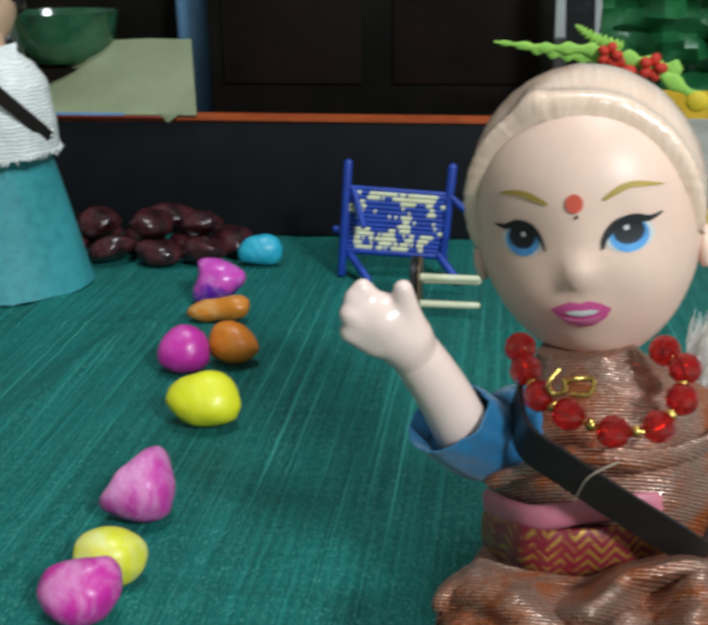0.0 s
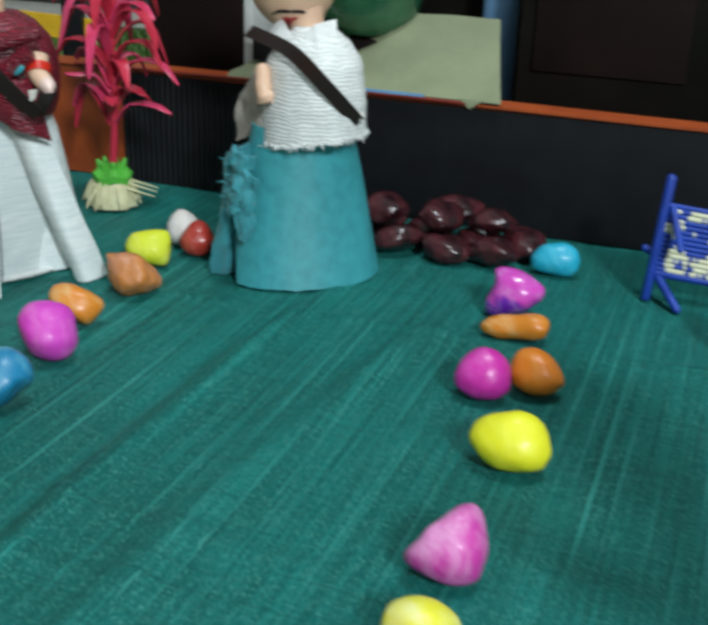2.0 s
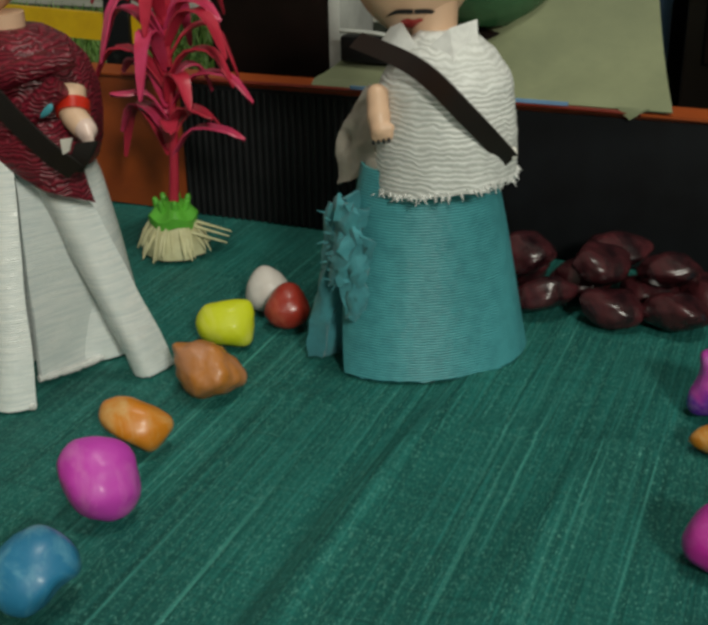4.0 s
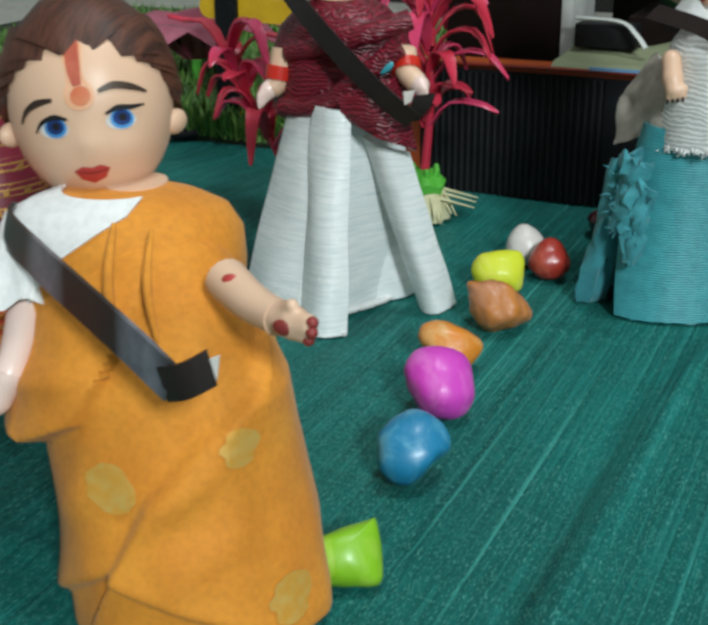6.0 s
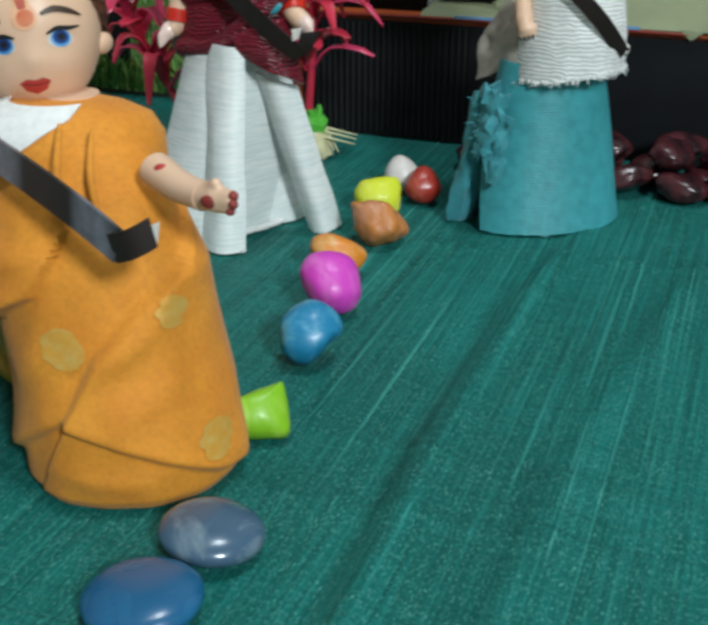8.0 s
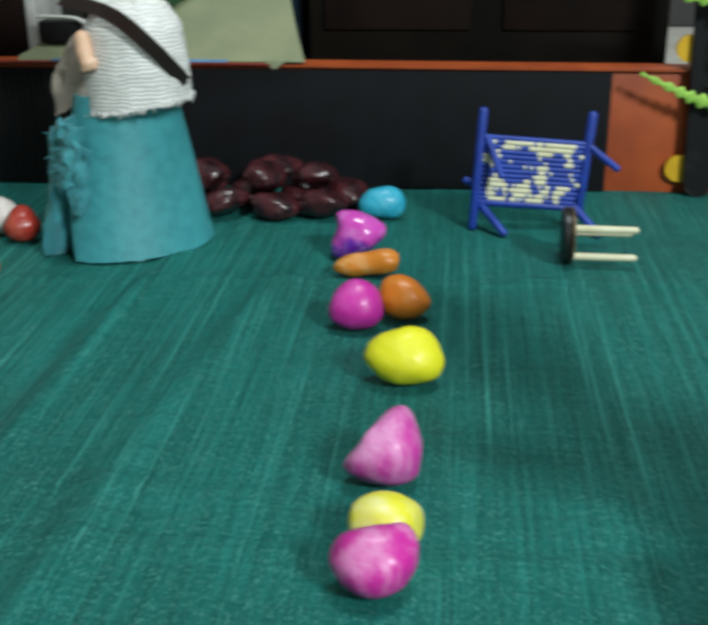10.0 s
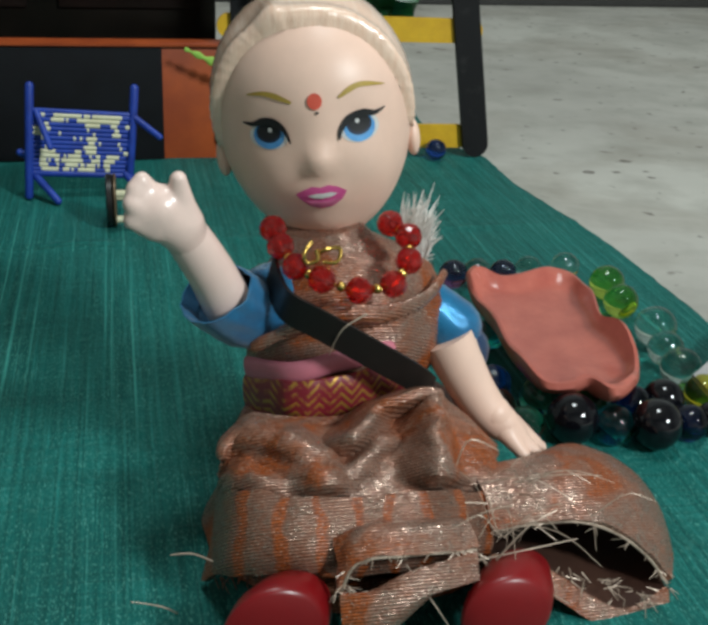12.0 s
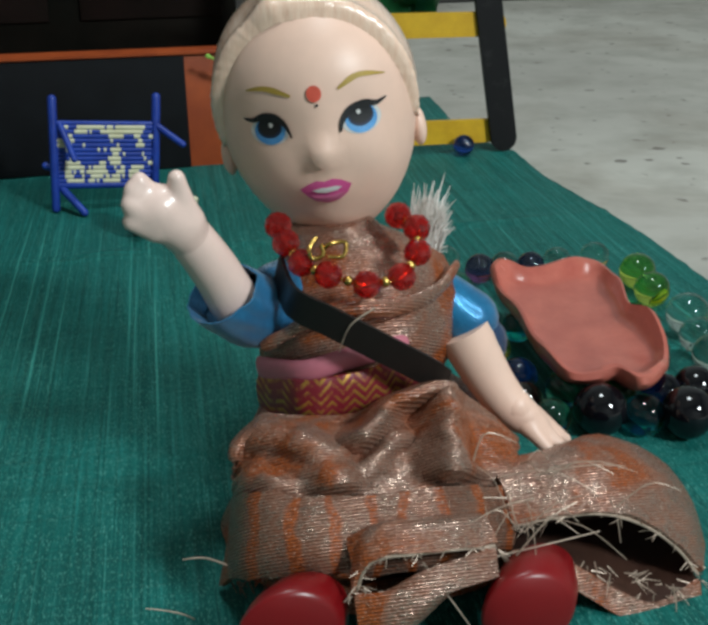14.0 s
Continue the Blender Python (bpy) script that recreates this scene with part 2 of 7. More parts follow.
M["brown_gloss"] = plain("dark_brown_laminate", (0.011, 0.008, 0.006), (0.004, 0.004, 0.003), 0.4, 12, spec=0.12)
M["paper"] = plain("pale_green_paper", (0.25, 0.27, 0.155), (0.19, 0.21, 0.12), 0.7, 20, 0.15)
M["white_card"] = plain("white_card", (0.55, 0.55, 0.52), None, 0.6, 40)
M["blue_print"] = plain("blue_print", (0.18, 0.36, 0.6), None, 0.6, 40)
M["grey_card"] = plain("grey_card", (0.36, 0.35, 0.34), (0.3, 0.29, 0.29), 0.7, 60)
M["black_paint"] = plain("black_paint", (0.007, 0.007, 0.008), (0.02, 0.02, 0.02), 0.5, 90, spread=(0.3, 0.42), spec=0.2)
M["yellow_paint"] = plain("yellow_paint", (0.72, 0.42, 0.012), (0.6, 0.33, 0.01), 0.45, 60)
M["blue_paint"] = plain("blue_paint", (0.012, 0.055, 0.38), (0.008, 0.03, 0.24), 0.42, 90)
M["ivory"] = plain("ivory_wood", (0.72, 0.70, 0.50), (0.6, 0.56, 0.36), 0.5, 90)
M["stool_top"] = plain("black_leatherette", (0.012, 0.01, 0.009), None, 0.35, 90)
M["stool_rim"] = plain("bronze_rim", (0.22, 0.15, 0.09), (0.1, 0.06, 0.04), 0.35, 120, metal=0.5)
M["yellow_plastic"] = plain("yellow_plastic", (0.70, 0.49, 0.035), (0.64, 0.43, 0.03), 0.38, 15, 0.08)
M["clay_pink"] = plain("pink_clay", (0.54, 0.15, 0.11), (0.42, 0.105, 0.08), 0.2, 50, 0.3)
M["terracotta"] = plain("painted_terracotta", (0.56, 0.075, 0.018), (0.5, 0.055, 0.014), 0.4, 15, 0.1)
M["zigzag"] = plain("ochre_line", (0.62, 0.28, 0.05), None, 0.45, 80)
M["pearl"] = plain("pearl_dot", (0.8, 0.76, 0.7), None, 0.25, 80)
M["frost"] = plain("frosted_glass", (0.26, 0.28, 0.26), (0.2, 0.22, 0.21), 0.3, 20)
M["seed"] = stone("maroon_seed", (0.014, 0.005, 0.007), (0.085, 0.018, 0.022), 0.9, 0.12, 38)
M["turf_base"] = plain("turf_backing", (0.012, 0.02, 0.008), None, 0.9, 40)
M["plant_red"] = plain("red_plastic_leaf", (0.62, 0.035, 0.075), (0.44, 0.02, 0.04), 0.33, 70, spread=(0.3, 0.7))
M["plant_pink"] = plain("pink_plastic_leaf", (0.72, 0.06, 0.17), (0.55, 0.03, 0.07), 0.33, 70)
M["plant_green"] = plain("green_plastic_base", (0.12, 0.55, 0.06), None, 0.4, 80)
M["root"] = plain("cream_fibre", (0.68, 0.64, 0.40), (0.55, 0.5, 0.28), 0.6, 120)
M["vine"] = plain("pale_green_felt", (0.36, 0.62, 0.10), (0.26, 0.5, 0.07), 0.65, 120)
M["flower_red"] = plain("red_felt", (0.62, 0.03, 0.012), None, 0.6, 90)
M["flower_yellow"] = plain("yellow_felt", (0.8, 0.55, 0.02), None, 0.6, 90)
M["green_wrap"] = plain("green_wrapper", (0.015, 0.13, 0.04), (0.008, 0.06, 0.02), 0.3, 40)
M["green_glass"] = plain("green_pressed_glass", (0.035, 0.13, 0.06), (0.012, 0.055, 0.025), 0.15, 30, 0.6, coat=0.5)
# dolls
M["vinyl"] = plain("doll_vinyl", (0.84, 0.575, 0.465), (0.82, 0.545, 0.43), 0.42, 12, 0.03, gloss=0.06)
M["vinyl_pale"] = plain("pale_doll_vinyl", (0.82, 0.61, 0.54), (0.79, 0.57, 0.5), 0.25, 12, 0.04, gloss=0.06)
M["vinyl_warm"] = plain("warm_doll_vinyl", (0.74, 0.49, 0.34), (0.68, 0.42, 0.28), 0.42, 9, 0.04, gloss=0.06)
M["palm_red"] = plain("red_palm_paint", (0.26, 0.03, 0.025), None, 0.5, 90)
M["eye_white"] = plain("eye_white", (0.8, 0.78, 0.76), None, 0.3, 20, 0.02)
M["eye_blue"] = plain("eye_blue", (0.09, 0.33, 0.66), (0.05, 0.22, 0.5), 0.3, 120, 0.02)
M["eye_deep"] = plain("eye_deep_blue", (0.005, 0.016, 0.05), None, 0.55, 120, 0.02)
M["ink"] = plain("black_ink", (0.006, 0.006, 0.008), None, 0.6, 60, 0.02)
M["brow"] = plain("ochre_brow", (0.46, 0.30, 0.05), None, 0.5, 90, 0.02)
M["bindi"] = plain("coral_dot", (0.72, 0.10, 0.06), None, 0.5, 120, 0.05)
M["smear"] = plain("vermilion_smear", (0.56, 0.10, 0.03), (0.62, 0.22, 0.10), 0.55, 70, 0.05)
M["smear_pale"] = plain("pale_vermilion_smear", (0.74, 0.33, 0.16), (0.72, 0.42, 0.27), 0.5, 60, 0.05)
M["smear_deep"] = plain("dark_red_powder", (0.34, 0.035, 0.02), (0.52, 0.12, 0.06), 0.55, 80, 0.05)
M["brow_dark"] = plain("brown_black_brow", (0.03, 0.015, 0.01), (0.06, 0.03, 0.015), 0.5, 120, 0.02)
M["eye_navy"] = plain("eye_navy_blue", (0.015, 0.045, 0.2), (0.01, 0.03, 0.12), 0.3, 120, 0.02)
M["lip_pink"] = plain("pink_lip", (0.66, 0.10, 0.30), (0.58, 0.07, 0.24), 0.3, 60, 0.02)
M["lip_light"] = plain("light_pink_lip", (0.74, 0.18, 0.36), None, 0.28, 60, 0.02)
M["lip_red"] = plain("red_lip", (0.52, 0.05, 0.05), None, 0.35, 60, 0.02)


def hair(name, base, deep, rough=0.2, metal=0.0, coat=0.4):
    k = Nodes(name)
    strand, lock = k.noise(300, 5, 0.7, (4, 0.12, 0.5)), k.noise(40, 3)
    col = k.ramp(strand, (0.3, deep), (0.6, base))
    col = k.mix(k.value(lock, 0.0, 0.35, 0.4, 0.7), col, deep)
    k.set(Base_Color=col, Roughness=k.value(strand, rough, rough + 0.2), Metallic=metal, Specular_IOR_Level=0.9 if coat else 0.35, Coat_Weight=coat, Coat_Roughness=0.2)
    k.bump(strand, 0.3, 0.0006)
    return k.mat


M["blonde"] = hair("blonde_hair", (0.95, 0.69, 0.54), (0.84, 0.52, 0.37), 0.12, coat=1.0)
M["blonde_pale"] = hair("pale_blonde_hair", (0.86, 0.82, 0.78), (0.72, 0.66, 0.6), 0.3)
M["brown_hair"] = hair("brown_hair", (0.12, 0.04, 0.022), (0.012, 0.006, 0.005), 0.4, coat=0.0)
M["black_hair"] = hair("black_hair", (0.02, 0.014, 0.012), (0.008, 0.006, 0.005), 0.3)
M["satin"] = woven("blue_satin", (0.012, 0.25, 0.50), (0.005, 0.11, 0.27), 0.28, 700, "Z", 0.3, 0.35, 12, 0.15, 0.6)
# the same blue satin, darkened to paint the sleeve's shaded side
M["satin_shaded"] = woven("shaded_blue_satin", (0.012, 0.05, 0.13), (0.006, 0.025, 0.07), 0.4, 700, "Z", 0.2, 0.0, 12, 0.2)
M["brocade"] = brocade("orange_silver_brocade", (0.37, 0.088, 0.022), (0.47, 0.345, 0.28), 0.0, 0.85)
M["brocade_hem"] = brocade("striped_brocade_hem", (0.37, 0.088, 0.022), (0.33, 0.235, 0.185), 30, 0.8)
# inside of the brocade pockets, with the shade put into the colour
M["brocade_shade"] = plain("shaded_brocade_inside", (0.06, 0.022, 0.012), (0.035, 0.012, 0.007), 0.6, 40, 0.3)
M["frayed"] = plain("silver_fray", (0.6, 0.46, 0.36), None, 0.35, 200, metal=0.3)
M["belt"] = chevrons()
M["sari"] = sari_cloth()
M["sari_plain"] = woven("maroon_silk", (0.2, 0.01, 0.035), (0.1, 0.005, 0.02), 0.45, 700)
M["pink_ribbon"] = plain("pink_ribbon", (0.66, 0.2, 0.26), None, 0.4, 40)
M["strap"] = plain("black_ribbon", (0.009, 0.008, 0.007), (0.015, 0.012, 0.011), 0.45, 30, 0.1, spec=0.3)
M["strap_grey"] = banded("black_silver_ribbon", (0.022, 0.017, 0.015), (0.20, 0.20, 0.23), 9, "X", 0.3, 0.3, (0.45, 0.95), 2.5, 0.1)
M["strap_brown"] = plain("dark_brown_ribbon", (0.024, 0.012, 0.010), (0.014, 0.008, 0.007), 0.28, 30, 0.1)
M["shoe_red"] = plain("red_shoe_vinyl", (0.22, 0.006, 0.008), (0.17, 0.004, 0.006), 0.3, 14, 0.03)
M["bead_red"] = glass("red_crystal", (0.62, 0.010, 0.008), 0.05, 0.85)
M["gold"] = plain("gold_bead", (0.72, 0.48, 0.14), (0.5, 0.3, 0.07), 0.22, 200, metal=1.0)
M["mustard"] = woven("mustard_wool", (0.72, 0.285, 0.025), (0.6, 0.2, 0.014), 0.8, 640, "Z", 0.08, 0.0, 14, 0.15)
M["gold_patch"] = plain("gold_print", (0.66, 0.40, 0.10), (0.70, 0.32, 0.035), 0.4, 260, 0.4, metal=0.25)
M["white_cotton"] = woven("white_cotton", (0.82, 0.81, 0.79), (0.72, 0.71, 0.69), 0.7, 380, "X", 0.2, 0.0, 12, 0.5)
M["white_brocade"] = tissue()
M["burgundy"] = banded("burgundy_crepe", (0.10, 0.004, 0.012), (0.24, 0.012, 0.03), 170, "Z", 0.42, 0.0, (0.3, 0.8), 12.0, 0.8)
M["burgundy_satin"] = plain("burgundy_satin", (0.26, 0.018, 0.035), (0.16, 0.008, 0.018), 0.32, 30, 0.1)
M["teal"] = banded("teal_ribbed", (0.025, 0.26, 0.31), (0.09, 0.45, 0.48), 270, "Z", 0.45, 0.0, (0.2, 0.8), 2.5, 0.55)
M["teal_plain"] = woven("teal_cloth", (0.05, 0.33, 0.37), (0.03, 0.22, 0.26), 0.6, 500, "X")
M["pleat_white"] = banded("pleated_white", (0.62, 0.62, 0.59), (0.8, 0.8, 0.78), 150, "Z", 0.55, 0.0, (0.0, 0.7), 7.0, 0.4)
M["gauze"] = woven("beige_gauze", (0.5, 0.44, 0.37), (0.4, 0.34, 0.29), 0.7, 400)
M["cyan_bit"] = plain("cyan_trim", (0.06, 0.42, 0.5), None, 0.4, 80)
M["bangle"] = plain("red_bangle", (0.62, 0.025, 0.012), None, 0.25, 60)


# ---- mesh building ----
class Shape:
    """Gathers faces in build units; make() turns them into one mesh object."""

    def __init__(self):
        self.v, self.f, self.m, self.mats = [], [], [], []

    def slot(self, mat):
        if mat not in self.mats:
            self.mats.append(mat)
        return self.mats.index(mat)

    def add(self, verts, faces, mat):
        n, s = len(self.v), self.slot(mat)
        self.v += [Vector(p) for p in verts]
        self.f += [tuple(i + n for i in f) for f in faces]
        self.m += [s] * len(faces)
        return self

    def loft(self, rings, mat, closed=True, cap=(False, False), wrap=False):
        k = len(rings[0])
        verts = [p for r in rings for p in r]
        faces = []
        last = len(rings) if wrap else len(rings) - 1
        for a in range(last):
            b = (a + 1) % len(rings)
            for i in range(k if closed else k - 1):
                j = (i + 1) % k
                faces.append((a * k + i, a * k + j, b * k + j, b * k + i))
        if cap[0]:
            faces.append(tuple(range(k))[::-1])
        if cap[1]:
            faces.append(tuple(range((len(rings) - 1) * k, len(rings) * k)))
        return self.add(verts, faces, mat)

    def ball(self, c, r, mat, turn=None, n=20, m=12, warp=None):
        r = (r, r, r) if isinstance(r, (int, float)) else r
        turn, c = turn or Matrix.Identity(3), Vector(c)
        verts, faces = [], []
        for a in range(m + 1):
            th = math.pi * a / m
            for b in range(n):
                ph = 2 * math.pi * b / n
                p = Vector((math.sin(th) * math.cos(ph), math.sin(th) * math.sin(ph), math.cos(th)))
                p = warp(p) if warp else p
                verts.append(c + turn @ Vector((p.x * r[0], p.y * r[1], p.z * r[2])))
        for a in range(m):
            for b in range(n):
                d = (b + 1) % n
                faces.append((a * n + b, (a + 1) * n + b, (a + 1) * n + d, a * n + d))
        return self.add(verts, faces, mat)

    def tube(self, path, radii, mat, n=14, flat=1.0, up=(0, 0, 1), cap=True):
        """A round or flattened tube along a path; flat scales it along up."""
        path = [Vector(p) for p in path]
        radii = [radii] * len(path) if isinstance(radii, (int, float)) else radii
        rings = []
        for i, p in enumerate(path):
            d = (path[min(i + 1, len(path) - 1)] - path[max(i - 1, 0)]).normalized()
            s = d.cross(Vector(up))
            s = s.normalized() if s.length > 1e-4 else Vector((1, 0, 0))
            t = s.cross(d).normalized()
            rings.append([p + radii[i] * (math.cos(a) * s + flat * math.sin(a) * t) for a in (2 * math.pi * j / n for j in range(n))])
        return self.loft(rings, mat, cap=(cap, cap))

    def capsule(self, a, b, ra, rb, mat, n=12, flat=1.0, up=(0, 0, 1)):
        a, b = Vector(a), Vector(b)
        d = (b - a).normalized()
        path, radii = [], []
        for k in range(5):
            x = math.pi / 2 * k / 4
            path.append(a - d * ra * math.cos(x) * 0.98)
            radii.append(max(0.002, ra * math.sin(x)))
        for k in range(5):
            x = math.pi / 2 * k / 4
            path.append(b + d * rb * math.sin(x) * 0.98)
            radii.append(max(0.002, rb * math.cos(x)))
        return self.tube(path, radii, mat, n, flat, up)

    def blob(self, c, limbs, mat, soft=0.03, n=64, m=48, reach=0.35):
        """Limbs given as (a, b, ra, rb), melted into one skin seen from the centre c."""
        th, ph = np.meshgrid(np.linspace(0, math.pi, m + 1), np.arange(n) * 2 * math.pi / n, indexing="ij")
        d = np.stack((np.sin(th) * np.cos(ph), np.sin(th) * np.sin(ph), np.cos(th)), -1).reshape(-1, 3)
        c = np.array(c, float)

        def depth(p):
            total = np.zeros(len(p))
            for a, b, ra, rb in limbs:
                a, b = np.array(a, float), np.array(b, float)
                k = np.clip((p - a) @ (b - a) / max(1e-9, (b - a) @ (b - a)), 0, 1)
                far = np.linalg.norm(p - a - k[:, None] * (b - a), axis=1) - (ra + (rb - ra) * k)
                total += np.exp(-np.clip(far / soft, -30, 30) * 2.5)
            return -np.log(total) * soft / 2.5

        r = np.full(len(d), reach)
        for _ in range(60):
            out = depth(c + d * r[:, None])
            r = np.maximum(0.004, r - np.where(out > 0, np.maximum(out * 0.6, 0.0002), 0.0))
        pts = c + d * r[:, None]
        faces = [(a * n + b, (a + 1) * n + b, (a + 1) * n + (b + 1) % n, a * n + (b + 1) % n) for a in range(m) for b in range(n)]
        return self.add([tuple(p) for p in pts], faces, mat)

    def box(self, lo, hi, mat, bevel=0.0):
        (x0, y0, z0), (x1, y1, z1) = lo, hi
        b = min(bevel, (x1 - x0) / 3, (y1 - y0) / 3, (z1 - z0) / 3)
        if b <= 0:
            vs = [(x, y, z) for z in (z0, z1) for y in (y0, y1) for x in (x0, x1)]
            return self.add(vs, [(0, 2, 3, 1), (4, 5, 7, 6), (0, 1, 5, 4), (2, 6, 7, 3), (0, 4, 6, 2), (1, 3, 7, 5)], mat)
        bm = bmesh.new()
        bmesh.ops.create_cube(bm, size=1.0)
        for v in bm.verts:
            v.co = Vector(((x0 + x1) / 2 + v.co.x * (x1 - x0), (y0 + y1) / 2 + v.co.y * (y1 - y0), (z0 + z1) / 2 + v.co.z * (z1 - z0)))
        bmesh.ops.bevel(bm, geom=list(bm.edges), offset=b, segments=2, affect="EDGES", profile=0.6)
        bm.verts.index_update()
        self.add([v.co.copy() for v in bm.verts], [tuple(v.index for v in f.verts) for f in bm.faces], mat)
        bm.free()
        return self

    def sheet(self, grid, mat, thick=0.0):
        """A cloth or card from a grid of points, with real thickness."""
        rows, cols = len(grid), len(grid[0])
        pts = [[Vector(p) for p in r] for r in grid]
        if thick <= 0:
            return self.loft(pts, mat, closed=False)
        back = []
        for i in range(rows):
            row = []
            for j in range(cols):
                du = pts[i][min(j + 1, cols - 1)] - pts[i][max(j - 1, 0)]
                dv = pts[min(i + 1, rows - 1)][j] - pts[max(i - 1, 0)][j]
                nrm = du.cross(dv)
                row.append(pts[i][j] - (nrm.normalized() if nrm.length > 1e-9 else Vector((0, 0, 1))) * thick)
            back.append(row)
        verts = [p for r in pts for p in r] + [p for r in back for p in r]
        n, faces = rows * cols, []
        at = lambda i, j: i * cols + j
        for i in range(rows - 1):
            for j in range(cols - 1):
                q = (at(i, j), at(i, j + 1), at(i + 1, j + 1), at(i + 1, j))
                faces += [q, tuple(n + k for k in q[::-1])]
        edge = [at(0, j) for j in range(cols)] + [at(i, cols - 1) for i in range(1, rows)]
        edge += [at(rows - 1, j) for j in range(cols - 2, -1, -1)] + [at(i, 0) for i in range(rows - 2, 0, -1)]
        for a, b in zip(edge, edge[1:] + edge[:1]):
            faces.append((b, a, n + a, n + b))
        return self.add(verts, faces, mat)

    def ribbon(self, path, sides, mat, thick=0.012):
        """A strap: path points, with the half-width vector at each."""
        return self.sheet([[Vector(p) + Vector(s) * k for k in (-1, -0.5, 0, 0.5, 1)] for p, s in zip(path, sides)], mat, thick)

    def make(self, name, at=(0, 0, 0), parent=None, smooth=True, label=""):
        me = bpy.data.meshes.new(name)
        at = Vector(at)
        me.from_pydata([tuple((p - at) * U) for p in self.v], [], self.f)
        for s in self.mats:
            me.materials.append(M[s])
        me.polygons.foreach_set("material_index", self.m)
        me.polygons.foreach_set("use_smooth", [smooth] * len(self.f))
        bm = bmesh.new()
        bm.from_mesh(me)
        bmesh.ops.remove_doubles(bm, verts=bm.verts, dist=1e-7)
        bmesh.ops.recalc_face_normals(bm, faces=bm.faces)
        bm.to_mesh(me)
        bm.free()
        ob = new(name, me)
        if smooth:
            me.set_sharp_from_angle(angle=radians(50))
        if parent is None:
            ob.location = at * U
        else:
            ob.parent = parent
            ob.location = (at - Vector(parent["base"])) * U if "base" in parent else (0, 0, 0)
        if label:
            ob["label"] = label
        return ob


def thing(name, at, label, category, group=""):
    """An Empty at a thing's base, which carries its parts."""
    ob = new(name)
    ob.location = Vector(at) * U
    ob.empty_display_size = 0.01
    ob["base"] = tuple(at)
    return tagged(ob, label, category, group)


def wob(p, f=1.0, a=1.0):
    return noise.noise(Vector(p) * f) * a


def blend(a, b, t):
    return Vector(a).lerp(Vector(b), t)


def along(points, n):
    """n points on a smooth curve through the given ones."""
    pts = [Vector(p) for p in points]
    out = []
    for k in range(n):
        s = k / (n - 1) * (len(pts) - 1)
        i = min(int(s), len(pts) - 2)
        t = s - i
        p0, p1, p2, p3 = pts[max(i - 1, 0)], pts[i], pts[i + 1], pts[min(i + 2, len(pts) - 1)]
        out.append(0.5 * (2 * p1 + (p2 - p0) * t + (2 * p0 - 5 * p1 + 4 * p2 - p3) * t * t + (3 * p1 - p0 - 3 * p2 + p3) * t**3))
    return out


def near(value, spots):
    """Linear look-up in (at, value) pairs."""
    return float(np.interp(value, [s[0] for s in spots], [s[1] for s in spots]))


# ---- the room ----
def room():
    x0, x1, y0, y1, z1 = -19.0, 26.0, -21.0, 14.4, 27.0
    tagged(Shape().box((x0, y0, -0.6), (x1, y1, -0.03), "cement").make("floor", smooth=False), "stained grey cement floor under the green cloth", "floor", kind="structure")
    for name, lo, hi in (
        ("wall_north", (x0, y1, -0.6), (x1, y1 + 1, z1)),
        ("wall_south", (x0, y0 - 1, -0.6), (x1, y0, z1)),
        ("wall_west", (x0 - 1, y0 - 1, -0.6), (x0, y1 + 1, z1)),
        ("wall_east", (x1, y0 - 1, -0.6), (x1 + 1, y1 + 1, z1)),
    ):
        tagged(Shape().box(lo, hi, "wall").make(name, smooth=False), "plain limewashed room wall", "wall", kind="structure")
    tagged(Shape().box((x0 - 1, y0 - 1, z1), (x1 + 1, y1 + 1, z1 + 1), "ceiling").make("ceiling", smooth=False), "plain white room ceiling", "ceiling", kind="structure")
    tagged(Shape().box((x0, y1 - 0.14, -0.03), (x1, y1, 0.5), "skirting", 0.03).make("baseboard", smooth=False), "dark skirting board along the wall", "baseboard", kind="structure")


def cloth_right(y):
    return near(y, ((-9, 4.3), (-3, 4.45), (1.9, 4.53), (2.9, 4.5), (3.5, 4.42), (4.2, 4.35), (4.9, 4.34), (5.36, 4.15), (6.0, 4.13), (7.2, 4.2)))


